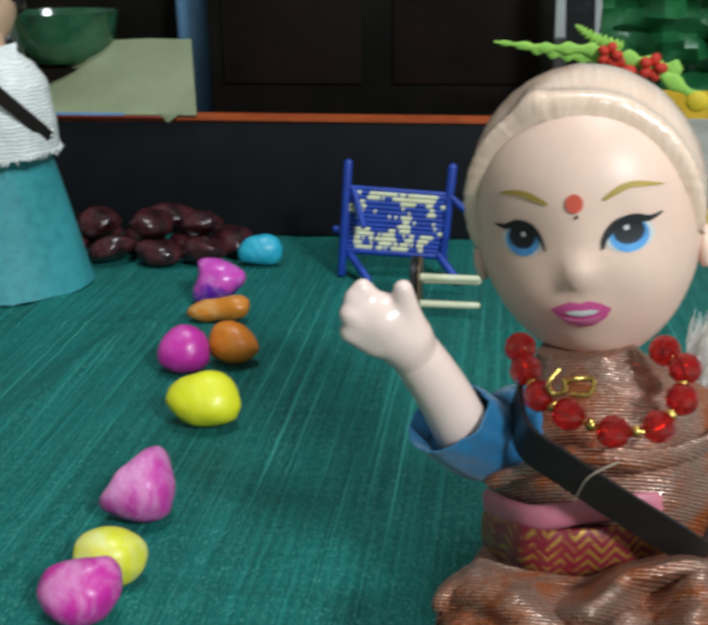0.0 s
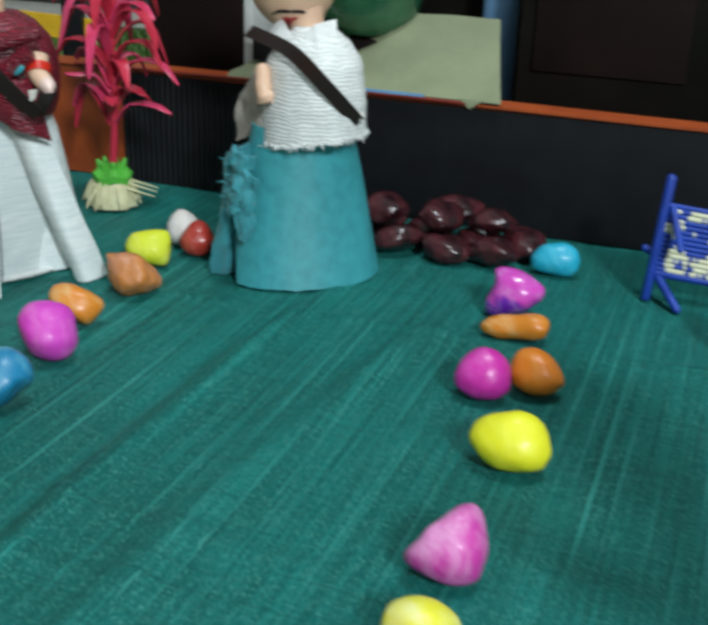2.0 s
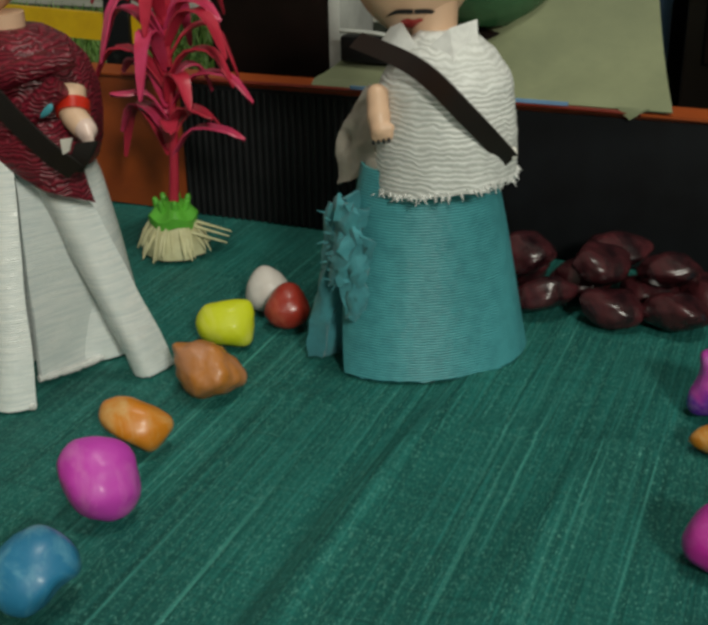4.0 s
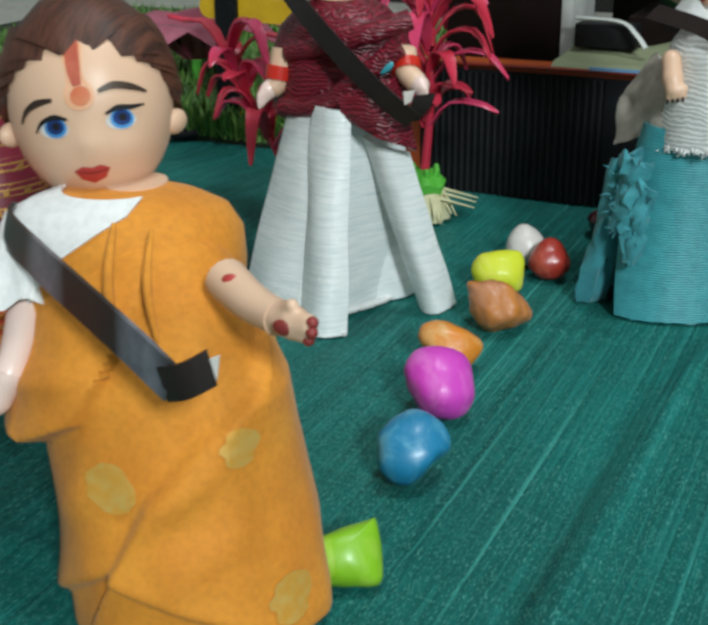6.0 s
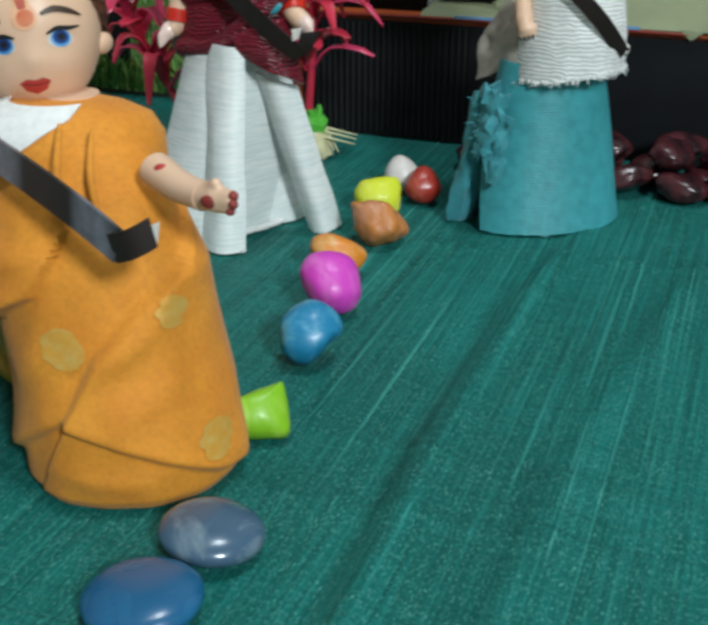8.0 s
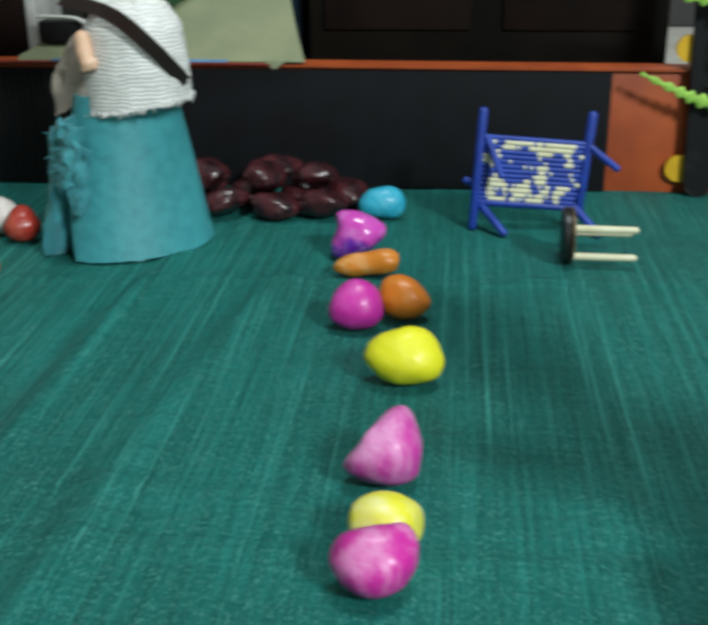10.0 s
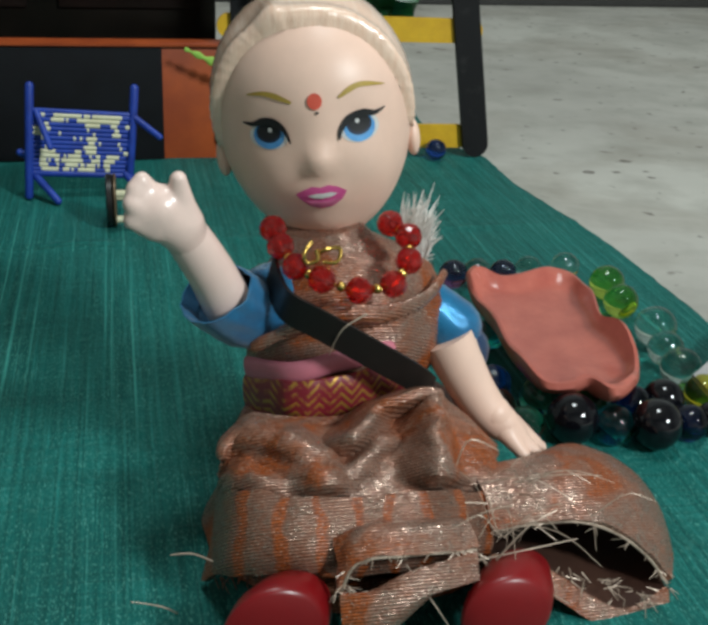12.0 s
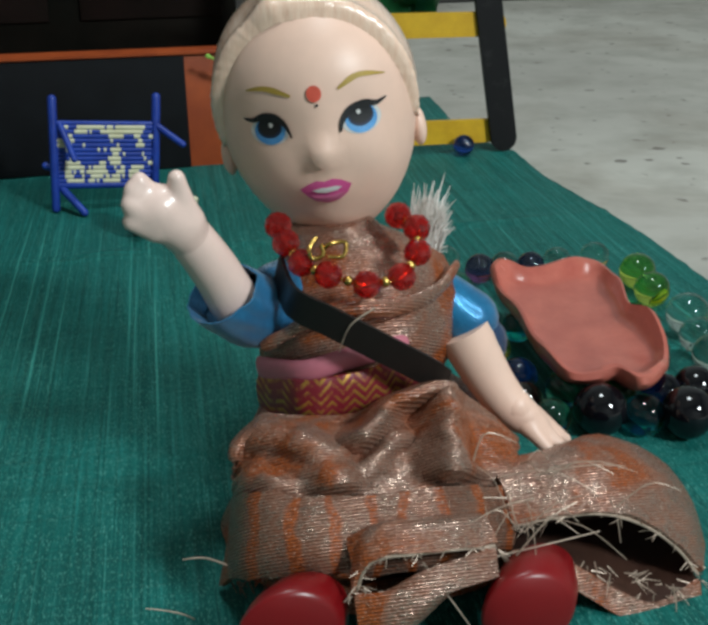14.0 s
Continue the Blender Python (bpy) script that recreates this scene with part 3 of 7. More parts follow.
def ground_cloth():
    """The silk sheet: gentle folds, an uneven right-hand edge, a far edge that lifts at the grass mat."""
    s, grid = Shape(), []
    rows, cols = 290, 330
    for i in range(rows):
        y = -9.0 + 16.2 * i / (rows - 1)
        row = []
        for j in range(cols):
            t = j / (cols - 1)
            right = cloth_right(y) + 0.03 * wob((0, y, 3), 1.4) + 0.012 * wob((0, y, 9), 9)
            left = -9.5
            x = left + (right - left) * t
            z = 0.012 * wob((x * 0.8, y * 0.35, 1), 1.0) + 0.008 * wob((x * 4, y * 0.7, 5), 1.0) + 0.004 * wob((x * 3, y * 5, 8), 1.0)
            # one long crease running in from the front, and two faint cross creases
            d = x + 1.2 - 0.05 * wob((0, y, 2), 0.8) - 0.12 * max(0.0, y - 2.2)
            run = max(0.0, min(1.0, (y + 4) / 2)) * max(0.0, min(1.0, (3.9 - y) / 1.2))
            z += run * (0.05 * math.exp(-((d - 0.03) / 0.07) ** 2) - 0.02 * math.exp(-((d + 0.1) / 0.06) ** 2))
            z += run * 0.035 * math.exp(-((d - 0.5 - 0.1 * y) / 0.09) ** 2)
            for y0, slope in ((0.62, -0.09), (0.28, 0.0), (3.0, 0.05), (-0.6, 0.03)):
                z += 0.026 * math.exp(-((y - y0 - slope * x - 0.03 * wob((x, y0, 0), 2)) / 0.042) ** 2) * (0.6 + 0.5 * wob((x, 0, y0), 1.3))
            # loose folds on the far left
            fold = max(0.0, min(1.0, (-x - 3.6) / 1.2)) * max(0.0, min(1.0, (y - 2.2) / 1.5))
            z += fold * 0.05 * (1 + math.sin(3.2 * (y + 0.35 * x) + 1.5 * wob((x, y, 0), 0.6)))
            row.append((x, y, max(z, -0.02) - 0.004))
        grid.append(row)
    s.sheet(grid, "silk", 0.018)
    tagged(s.make("ground_cloth", (0, 0, 0)), "wrinkled dark green raw silk cloth spread on the floor", "cloth", kind="structure")


def long_box():
    """The long low box behind the scene: orange body, black front with a ribbed stretch."""
    y, h = 5.0, 0.9
    t = thing("long_box", (-1.0, y, 0), "long low orange box with a black front standing on the cloth", "box")
    s = Shape().box((-4.3, y + 0.02, 0.0), (2.62, y + 0.2, h), "orange_card", 0.012)
    s.make("body", parent=t, at=t["base"])
    s = Shape().box((-2.2, y - 0.012, 0.004), (1.74, y + 0.018, h - 0.03), "black_card", 0.01)
    s.make("front_panel", parent=t, at=t["base"], label="smooth black front panel")
    s = Shape()
    n = 27
    for k in range(n):
        x = -3.5 + 1.3 * k / n
        Shape().tube([(x + 0.024, y + 0.004, 0.004), (x + 0.024, y + 0.004, h - 0.05)], 0.019, "ribbed_card", 8).make("rib", parent=t, at=t["base"])
    s.box((-3.5, y + 0.004, 0.004), (-2.2, y + 0.016, h - 0.03), "ribbed_card")
    s.make("ribbed_panel", parent=t, at=t["base"], label="ribbed black corrugated panel")
    s = Shape().sheet([along([(-4.3, y - 0.02, h), (-2.0, y - 0.02, h + 0.012), (0.4, y - 0.02, h + 0.0), (2.5, y - 0.02, h - 0.01)], 20),
                       along([(-4.3, y + 0.2, h + 0.01), (-2.0, y + 0.19, h + 0.02), (0.4, y + 0.17, h + 0.01), (2.4, y + 0.19, h + 0.0)], 20)], "orange_card", 0.014)
    s.make("lid", parent=t, at=t["base"], label="orange lid with a red edge")
    s = Shape().tube(along([(-3.9, y - 0.03, h + 0.006), (-2.0, y - 0.03, h + 0.016), (-0.6, y - 0.03, h + 0.008)], 12), 0.014, "red_edge", 8)
    s.make("lid_edge", parent=t, at=t["base"], label="dark red lid edge")


def backdrop_boxes():
    tagged(Shape().box((-3.52, 5.5, 0.0), (-2.66, 6.1, 3.4), "brown_card", 0.02).make("brown_carton", (-3.1, 5.8, 0)), "dark brown carton standing behind the long box", "carton")
    tagged(Shape().box((-2.655, 5.47, 0.0), (-2.575, 6.05, 2.6), "white_card", 0.012).make("white_board", (-2.6, 5.7, 0)), "thin white board on edge beside the carton", "board")
    # added dark panel that hides the bright wall in the gap behind the bowl
    tagged(Shape().box((-2.57, 6.55, 0.0), (-0.5, 6.75, 3.6), "brown_gloss", 0.02).make("dark_backing", (-1.5, 6.6, 0)), "dark backing panel added behind the glass bowl", "board")
    s = Shape()
    s.loft([[Vector((-0.78, 6.25, 0)) + Vector((r * math.cos(a), r * math.sin(a), z)) for a in (2 * math.pi * k / 28 for k in range(28))] for r, z in ((0.13, 0.0), (0.14, 0.05), (0.14, 1.75), (0.09, 1.95), (0.06, 2.0), (0.06, 2.2))], "blue_print", cap=(True, True))
    tagged(s.make("blue_bottle", (-0.78, 6.25, 0)), "tall blue bottle standing behind the paper", "bottle")
    t = thing("dark_cabinet", (0.9, 5.9, 0), "dark brown glossy cabinet front behind the long box", "cabinet")
    Shape().box((-0.48, 5.58, 0.0), (2.2, 6.5, 4.2), "brown_gloss", 0.02).make("body", parent=t, at=t["base"])
    for x in (-0.36, 0.98):
        Shape().box((x, 5.545, 1.08), (x + 1.1, 5.575, 3.9), "brown_card", 0.02).make("door_panel", parent=t, at=t["base"])
    # pale sheet lying on the lid, rising at the far right
    s, grid = Shape(), []
    for i in range(14):
        a = i / 13
        row = []
        for j in range(26):
            b = j / 25
            x = -2.56 + 2.12 * b
            lift = 0.05 + 0.40 * min(1.0, max(0.0, (b - 0.2) / 0.35)) ** 1.5
            z = 0.955 + lift * a**1.4 + 0.018 * wob((x * 2, a * 2, 0))
            yy = 4.97 + 0.75 * a
            row.append((x - 0.22 * a * b, yy, z if a > 0 else 0.93))
        grid.append(row)
    s.sheet(grid, "paper", 0.01)
    s.add([(-0.74, 4.962, 0.94), (-0.55, 4.966, 0.945), (-0.66, 4.955, 0.872), (-0.6, 4.95, 0.93)], [(0, 1, 3), (0, 3, 2), (2, 3, 1)], "paper")
    s.box((-2.3, 4.955, 0.925), (-1.0, 4.965, 0.945), "blue_print")
    tagged(s.make("paper_sheet", (-1.6, 5.2, 0.93)), "pale green paper sheet with a torn corner draped on the box", "paper")
    # green glass bowl on the sheet
    s, n = Shape(), 36
    prof = ((0.10, 0.0), (0.3, 0.03), (0.42, 0.16), (0.47, 0.34), (0.445, 0.34), (0.39, 0.17), (0.27, 0.06), (0.05, 0.04))
    c = Vector((-1.72, 5.72, 1.2))
    s.loft([[c + Vector((r * math.cos(2 * math.pi * k / n), 0.8 * r * math.sin(2 * math.pi * k / n), z * 1.25)) for k in range(n)] for r, z in prof], "green_glass", cap=(True, True))
    Shape().box((-2.2, 5.5, 0.0), (-1.3, 6.2, 1.2), "brown_card", 0.02).make("dark_block", (-1.75, 5.85, 0))
    tagged(bpy.data.objects["dark_block"], "dark wooden block behind the box", "block")
    tagged(s.make("glass_bowl", c), "green pressed glass bowl behind the paper", "bowl")
    # a metal clip beside the carton
    s = Shape()
    s.tube(along([(-2.5, 5.3, 1.2), (-2.2, 5.28, 1.19), (-2.08, 5.24, 1.12), (-2.0, 5.2, 1.04)], 14), 0.022, "white_card", 8, 0.6)
    s.box((-2.52, 5.33, 1.0), (-2.1, 5.5, 1.16), "black_paint", 0.02)
    tagged(s.make("paper_clip_case", (-2.3, 5.3, 1.0)), "black and silver clip lying on the paper", "clip")


room()
ground_cloth()
long_box()
backdrop_boxes()


# ---- dolls: each is one plain mesh ----
class Head:
    """A doll's head on its own axes: u to the viewer's right, v up, w out of the face."""

    def __init__(self, origin, right, up, half=(0.36, 0.45, 0.39), mid=0.08, back=0.37, taper=0.1, bumps=(), low=1.0, lean=0.0):
        self.o, r, u = Vector(origin), Vector(right).normalized(), Vector(up)
        u = (u - r * u.dot(r)).normalized()
        self.axes = (r, u, r.cross(u) + r * lean)
        self.half, self.mid, self.back, self.taper, self.bumps, self.low = half, mid, back, taper, bumps, low

    def world(self, u, v, w):
        return self.o + self.axes[0] * u + self.axes[1] * v + self.axes[2] * w

    def narrow(self, ny):
        return 1 - self.taper * max(0.0, -ny) ** 1.5

    def bump(self, u, v):
        return sum(h * math.exp(-((u - a) / su) ** 2 - ((v - b) / sv) ** 2) for a, b, su, sv, h in self.bumps)

    def w(self, u, v):
        ny = (v - self.mid) / self.half[1]
        ny = ny / self.low if ny < 0 else ny
        nx = u / (self.half[0] * self.narrow(ny))
        return -self.back + self.half[2] * math.sqrt(max(0.0, 1 - nx * nx - ny * ny)) + self.bump(u, v)

    def skull(self, s, mat, n=64, m=44):
        rings = []
        for a in range(m + 1):
            ny = math.cos(math.pi * a / m)
            rr, ring = math.sin(math.pi * a / m), []
            for b in range(n):
                p = 2 * math.pi * b / n
                nx, nz = rr * math.sin(p), rr * math.cos(p)
                u, v = nx * self.half[0] * self.narrow(ny), self.mid + ny * self.half[1] * (self.low if ny < 0 else 1.0)
                ring.append(self.world(u, v, -self.back + self.half[2] * nz + (self.bump(u, v) * min(1, nz * 4) if nz > 0 else 0)))
            rings.append(ring)
        s.loft(rings, mat)

    def decal(self, s, outline, mat, off=0.003, mid=None, rings=4):
        pts = [Vector((p[0], p[1])) for p in outline]
        mid = Vector(mid) if mid else sum(pts, Vector((0, 0))) / len(pts)
        grid = []
        for k in range(1, rings + 1):
            grid.append([self.world(q.x, q.y, self.w(q.x, q.y) + off) for q in (mid.lerp(p, k / rings) for p in pts)])
        s.loft(grid, mat)
        n = len(pts)
        s.add([self.world(mid.x, mid.y, self.w(mid.x, mid.y) + off)] + grid[0], [(0, i + 1, (i + 1) % n + 1) for i in range(n)], mat)

    def oval(self, s, u, v, a, b, mat, off=0.003, turn=0.0, n=28):
        c, d = math.cos(turn), math.sin(turn)
        pts = []
        for k in range(n):
            t = 2 * math.pi * k / n
            x, y = a * math.cos(t), b * math.sin(t)
            pts.append((u + x * c - y * d, v + x * d + y * c))
        self.decal(s, pts, mat, off)

    def stroke(self, s, points, widths, mat, off=0.005, n=22):
        path = [Vector((p.x, p.y)) for p in along([(x, y, 0) for x, y in points], n)]
        left, right = [], []
        for i, p in enumerate(path):
            d = (path[min(i + 1, n - 1)] - path[max(i - 1, 0)]).normalized()
            q = Vector((-d.y, d.x)) * near(i / (n - 1), [(k / (len(widths) - 1), x) for k, x in enumerate(widths)])
            a, b = p + q, p - q
            left.append(self.world(a.x, a.y, self.w(a.x, a.y) + off))
            right.append(self.world(b.x, b.y, self.w(b.x, b.y) + off))
        s.loft([left, right], mat, closed=False)


def painted_eye(h, s, u, v, a, b, lash, widths, tilt=0.0, catch=(0.0, 0.02), white=1.25):
    h.oval(s, u, v, a * white, b * 1.05, "eye_white", 0.002, tilt)
    h.oval(s, u, v, a, b, "eye_blue", 0.0032, tilt)
    h.oval(s, u, v + b * 0.22, a * 0.8, b * 0.76, "eye_deep", 0.0042, tilt)
    h.oval(s, u, v + b * 0.32, a * 0.68, b * 0.66, "ink", 0.0052, tilt)
    h.oval(s, u + catch[0], v + catch[1], a * 0.13, a * 0.15, "eye_white", 0.0068)
    h.stroke(s, lash, widths, "ink", 0.0075)


def blonde_doll():
    """Seated doll in brocade, one arm raised."""
    s = Shape()
    h = Head((2.047, 0.045, 1.47), (0.95, -0.262, 0.171), (-0.06, 0.168, 0.984), half=(0.366, 0.395, 0.4), taper=0.0, low=1.33, lean=0.115, bumps=(
        (0.006, -0.118, 0.04, 0.042, 0.046), (0.004, -0.145, 0.05, 0.028, 0.012), (0.004, -0.178, 0.05, 0.022, -0.008), (0.0, -0.25, 0.085, 0.05, 0.02), (0.0, -0.3, 0.06, 0.016, -0.006),
        (-0.155, 0.0, 0.075, 0.06, -0.016), (0.155, 0.0, 0.075, 0.06, -0.016), (0.0, 0.0, 0.045, 0.09, 0.006),
        (-0.19, -0.17, 0.11, 0.09, 0.018), (0.19, -0.17, 0.11, 0.09, 0.018), (0.0, -0.37, 0.1, 0.06, 0.018), (0.0, 0.2, 0.22, 0.12, 0.008)))
    h.skull(s, "vinyl")
    # face paint
    painted_eye(h, s, -0.153, -0.016, 0.054, 0.046, [(-0.2386, 0.037), (-0.2055, 0.027), (-0.1654, 0.033), (-0.1283, 0.024), (-0.0984, -0.004), (-0.0826, -0.049)], (0.002, 0.008, 0.013, 0.013, 0.008, 0.003), -0.12, (0.006, 0.018))
    painted_eye(h, s, 0.156, -0.022, 0.054, 0.048, [(0.0832, -0.0548), (0.093, -0.0216), (0.1258, 0.0116), (0.1743, 0.0235), (0.215, 0.019), (0.2498, 0.0334)], (0.003, 0.008, 0.013, 0.013, 0.008, 0.002), 0.1, (-0.006, 0.022))
    h.stroke(s, [(-0.212, 0.127), (-0.142, 0.122), (-0.062, 0.085)], (0.002, 0.007, 0.010, 0.004), "brow", 0.004)
    h.stroke(s, [(0.096, 0.084), (0.168, 0.117), (0.259, 0.108)], (0.004, 0.010, 0.008, 0.001), "brow", 0.004)
    h.oval(s, 0.016, 0.081, 0.025, 0.027, "bindi", 0.006)
    h.oval(s, 0.0195, 0.043, 0.005, 0.005, "ink", 0.005)
    h.decal(s, [(-0.092, -0.228), (-0.06, -0.214), (-0.03, -0.205), (-0.002, -0.211), (0.026, -0.205), (0.056, -0.213), (0.088, -0.233), (0.068, -0.262), (0.034, -0.283), (-0.006, -0.288), (-0.044, -0.277), (-0.07, -0.254)], "lip_pink", 0.004)
    h.decal(s, [(-0.062, -0.252), (-0.004, -0.262), (0.062, -0.255), (0.036, -0.277), (-0.006, -0.283), (-0.042, -0.273)], "lip_light", 0.0065)
    h.decal(s, [(-0.05, -0.236), (-0.02, -0.231), (0.004, -0.232), (0.03, -0.23), (0.054, -0.236), (0.034, -0.246), (0.0, -0.25), (-0.03, -0.246)], "eye_white", 0.008)
    # ears
    ax = Matrix((h.axes[0], h.axes[1], h.axes[2])).transposed()
    for side in (-1, 1):
        s.ball(h.world(side * 0.35, -0.1, -0.34), (0.028, 0.07, 0.045), "vinyl", ax)
    # combed-back hair: a shell behind the hairline, with a rolled front edge
    rings, n, m = [], 180, 60
    for a in range(m):
        ring = []
        back = a / (m - 1)
        for b in range(n):
            t = 2 * math.pi * b / n
            cu, cv = math.sin(t), math.cos(t)
            hu = 0.332 * math.copysign(abs(cu) ** 0.85, cu)
            hv = -0.05 + (0.372 if cv > 0 else 0.16) * cv
            start = Vector((hu, hv, h.w(hu, hv)))
            d = Vector((hu / 0.366, (hv - 0.08) / 0.395, (start.z + 0.37) / 0.4)).normalized()
            q = Vector((0, -0.05, -1)).normalized()
            turn = min(t, 2 * math.pi - t)
            low = max(0.0, min(1.0, (turn - 1.5) / 0.75))
            d = d.slerp(Vector((math.sin(t) * 0.75, math.cos(t) * 0.75, -0.55)).normalized(), low * low * (3 - 2 * low))
            e = d.slerp(q, back * 0.97)
            roll = 0.007 + 0.03 * math.exp(-((back - 0.05) / 0.045) ** 2) * max(0.0, min(1.0, 0.5 + cv))
            roll *= min(1.0, back * 40 + 0.05)
            roll += 0.0022 * math.sin(b * 2 * math.pi / 2.6 + 5 * wob((t * 5, 0, 0))) * math.exp(-((back - 0.03) / 0.05) ** 2) + 0.003 * wob((t * 9, back * 2, 0), 2.0)
            notch = math.exp(-((t + 0.42 - (2 * math.pi if t > math.pi else 0)) / 0.09) ** 2) * math.exp(-((back - 0.12) / 0.09) ** 2)
            knot = math.exp(-((t + 0.16 - (2 * math.pi if t > math.pi else 0)) / 0.1) ** 2) * math.exp(-((back - 0.1) / 0.07) ** 2)
            g = 1 + (roll - 0.006 * notch + 0.024 * knot) / 0.38
            ring.append(h.world(e.x * 0.366 * g, 0.08 + e.y * 0.395 * g, -0.37 + e.z * 0.4 * g))
        rings.append(ring)
    s.loft(rings, "blonde", cap=(False, True))
    # tuft of the pony-tail beside the neck
    for k in range(260):
        rng = random.Random(k)
        x, z = 2.45 + rng.uniform(0, 0.09), 0.84 + rng.uniform(0, 0.12)
        base = Vector((x, 0.3, z))
        tip = base + Vector((rng.uniform(-0.01, 0.07), rng.uniform(-0.05, 0.1), rng.uniform(0.04, 0.21)))
        s.tube([base, blend(base, tip, 0.6) + Vector((-0.01, 0, 0.01)), tip], [0.004, 0.003, 0.0006], "blonde_pale", 4)
    # neck and trunk
    s.tube([(2.1, 0.26, 0.86), (2.09, 0.28, 1.06)], [0.1, 0.09], "vinyl", 20)

    def ring(cx, cy, z, rx, ry, k=0.0, seed=0, n=56, lean=0.0):
        out = []
        for j in range(n):
            t = 2 * math.pi * j / n
            g = 1 + k * wob((math.cos(t) * 1.6, math.sin(t) * 1.6, seed + z * 3), 1.4) + k * 0.5 * wob((math.cos(t) * 4, math.sin(t) * 4, seed + z * 6))
            out.append((cx + rx * g * math.cos(t), cy + ry * g * math.sin(t), z + lean * math.cos(t)))
        return out

    trunk = [(2.2, 0.14, 0.40, 0.31, 0.22), (2.2, 0.14, 0.5, 0.33, 0.24), (2.2, 0.13, 0.6, 0.36, 0.27), (2.21, 0.13, 0.7, 0.37, 0.27), (2.21, 0.14, 0.8, 0.36, 0.25),
             (2.2, 0.15, 0.9, 0.32, 0.22), (2.17, 0.16, 0.97, 0.24, 0.19), (2.13, 0.17, 1.02, 0.17, 0.15), (2.11, 0.18, 1.07, 0.14, 0.12)]
    s.loft([ring(a, b, z, rx, ry, 0.05, 2, lean=0.02) for a, b, z, rx, ry in trunk], "brocade", cap=(True, True))
    # folded shawl edge over the chest, pink ribbon and belt round the waist
    s.tube(along([(1.830, -0.100, 0.733), (1.966, -0.160, 0.827), (2.115, -0.170, 0.881), (2.269, -0.150, 0.858), (2.445, -0.060, 0.872), (2.548, 0.060, 0.918)], 30), [(0.012 + 0.012 * math.sin(math.pi * k / 29)) * (1 + 0.35 * wob((k * 0.4, 1, 0))) for k in range(30)], "brocade", 14, 1.5)
    s.tube(along([(1.830, 0.050, 0.587), (1.960, -0.140, 0.646), (2.111, -0.160, 0.689), (2.305, -0.120, 0.701), (2.428, 0.000, 0.626)], 26), 0.018, "pink_ribbon", 12, 2.3)
    s.tube(along([(1.839, 0.060, 0.465), (1.951, -0.170, 0.543), (2.086, -0.200, 0.568), (2.215, -0.170, 0.573), (2.384, -0.050, 0.557)], 28), 0.028, "belt", 14, 3.0)
    # skirt: gathered folds, spread over the legs
    rings = []
    for z, rx, ry, cy, k in ((0.46, 0.33, 0.26, 0.12, 0.1), (0.42, 0.4, 0.3, 0.06, 0.1), (0.36, 0.44, 0.36, 0.0, 0.1), (0.28, 0.46, 0.42, -0.06, 0.1), (0.18, 0.49, 0.48, -0.1, 0.1), (0.08, 0.52, 0.52, -0.12, 0.06), (0.01, 0.55, 0.54, -0.12, 0.06)):
        rings.append(ring(2.2, cy, z, rx, ry, k, 7, 90))
    s.loft(rings, "brocade", cap=(True, True))
    # turned-up hem across the front
    top = along([(1.70, -0.300, 0.262), (1.74, -0.520, 0.426), (1.916, -0.620, 0.445), (2.136, -0.640, 0.443), (2.340, -0.620, 0.427), (2.585, -0.500, 0.329)], 40)
    low = along([(1.635, -0.420, 0.01), (1.705, -0.620, 0.190), (1.867, -0.720, 0.249), (2.085, -0.740, 0.237), (2.316, -0.720, 0.229), (2.552, -0.600, 0.170)], 40)
    grid = []
    for i in range(10):
        a = i / 9
        grid.append([blend(p, q, a) + Vector((0, -0.05 * math.sin(math.pi * a), 0)) + Vector((0, 0.02 * wob((k * 0.3, a * 2, 0)), 0.012 * wob((k * 0.4, a, 5)))) for k, (p, q) in enumerate(zip(top, low))])
    s.sheet(grid, "brocade_hem", 0.02)
    # crumpled lap: cloth gathered between the belt and the hem
    crest = along([(1.693, -0.300, 0.448), (1.795, -0.200, 0.517), (1.943, -0.220, 0.510), (2.123, -0.240, 0.516), (2.248, -0.240, 0.570), (2.413, -0.200, 0.582), (2.553, -0.160, 0.476), (2.724, -0.160, 0.311)], 84)
    foot = along([p + Vector((0, 0.03, -0.02)) for p in top], 84)
    ridges = ((0.48, 0.35, 0.58, 0.06, 0.14, 0.075), (0.58, 0.06, 0.72, 0.08, 0.18, 0.075), (0.72, 0.08, 0.80, 0.85, 0.17, 0.07), (0.08, 0.15, 0.3, 0.3, 0.08, 0.11), (0.3, 0.3, 0.47, 0.92, 0.10, 0.09),
              (0.05, 0.75, 0.3, 0.95, 0.06, 0.1), (0.47, 0.92, 0.6, 0.5, 0.06, 0.06), (0.9, 0.2, 0.99, 0.75, 0.07, 0.08))
    lap = []
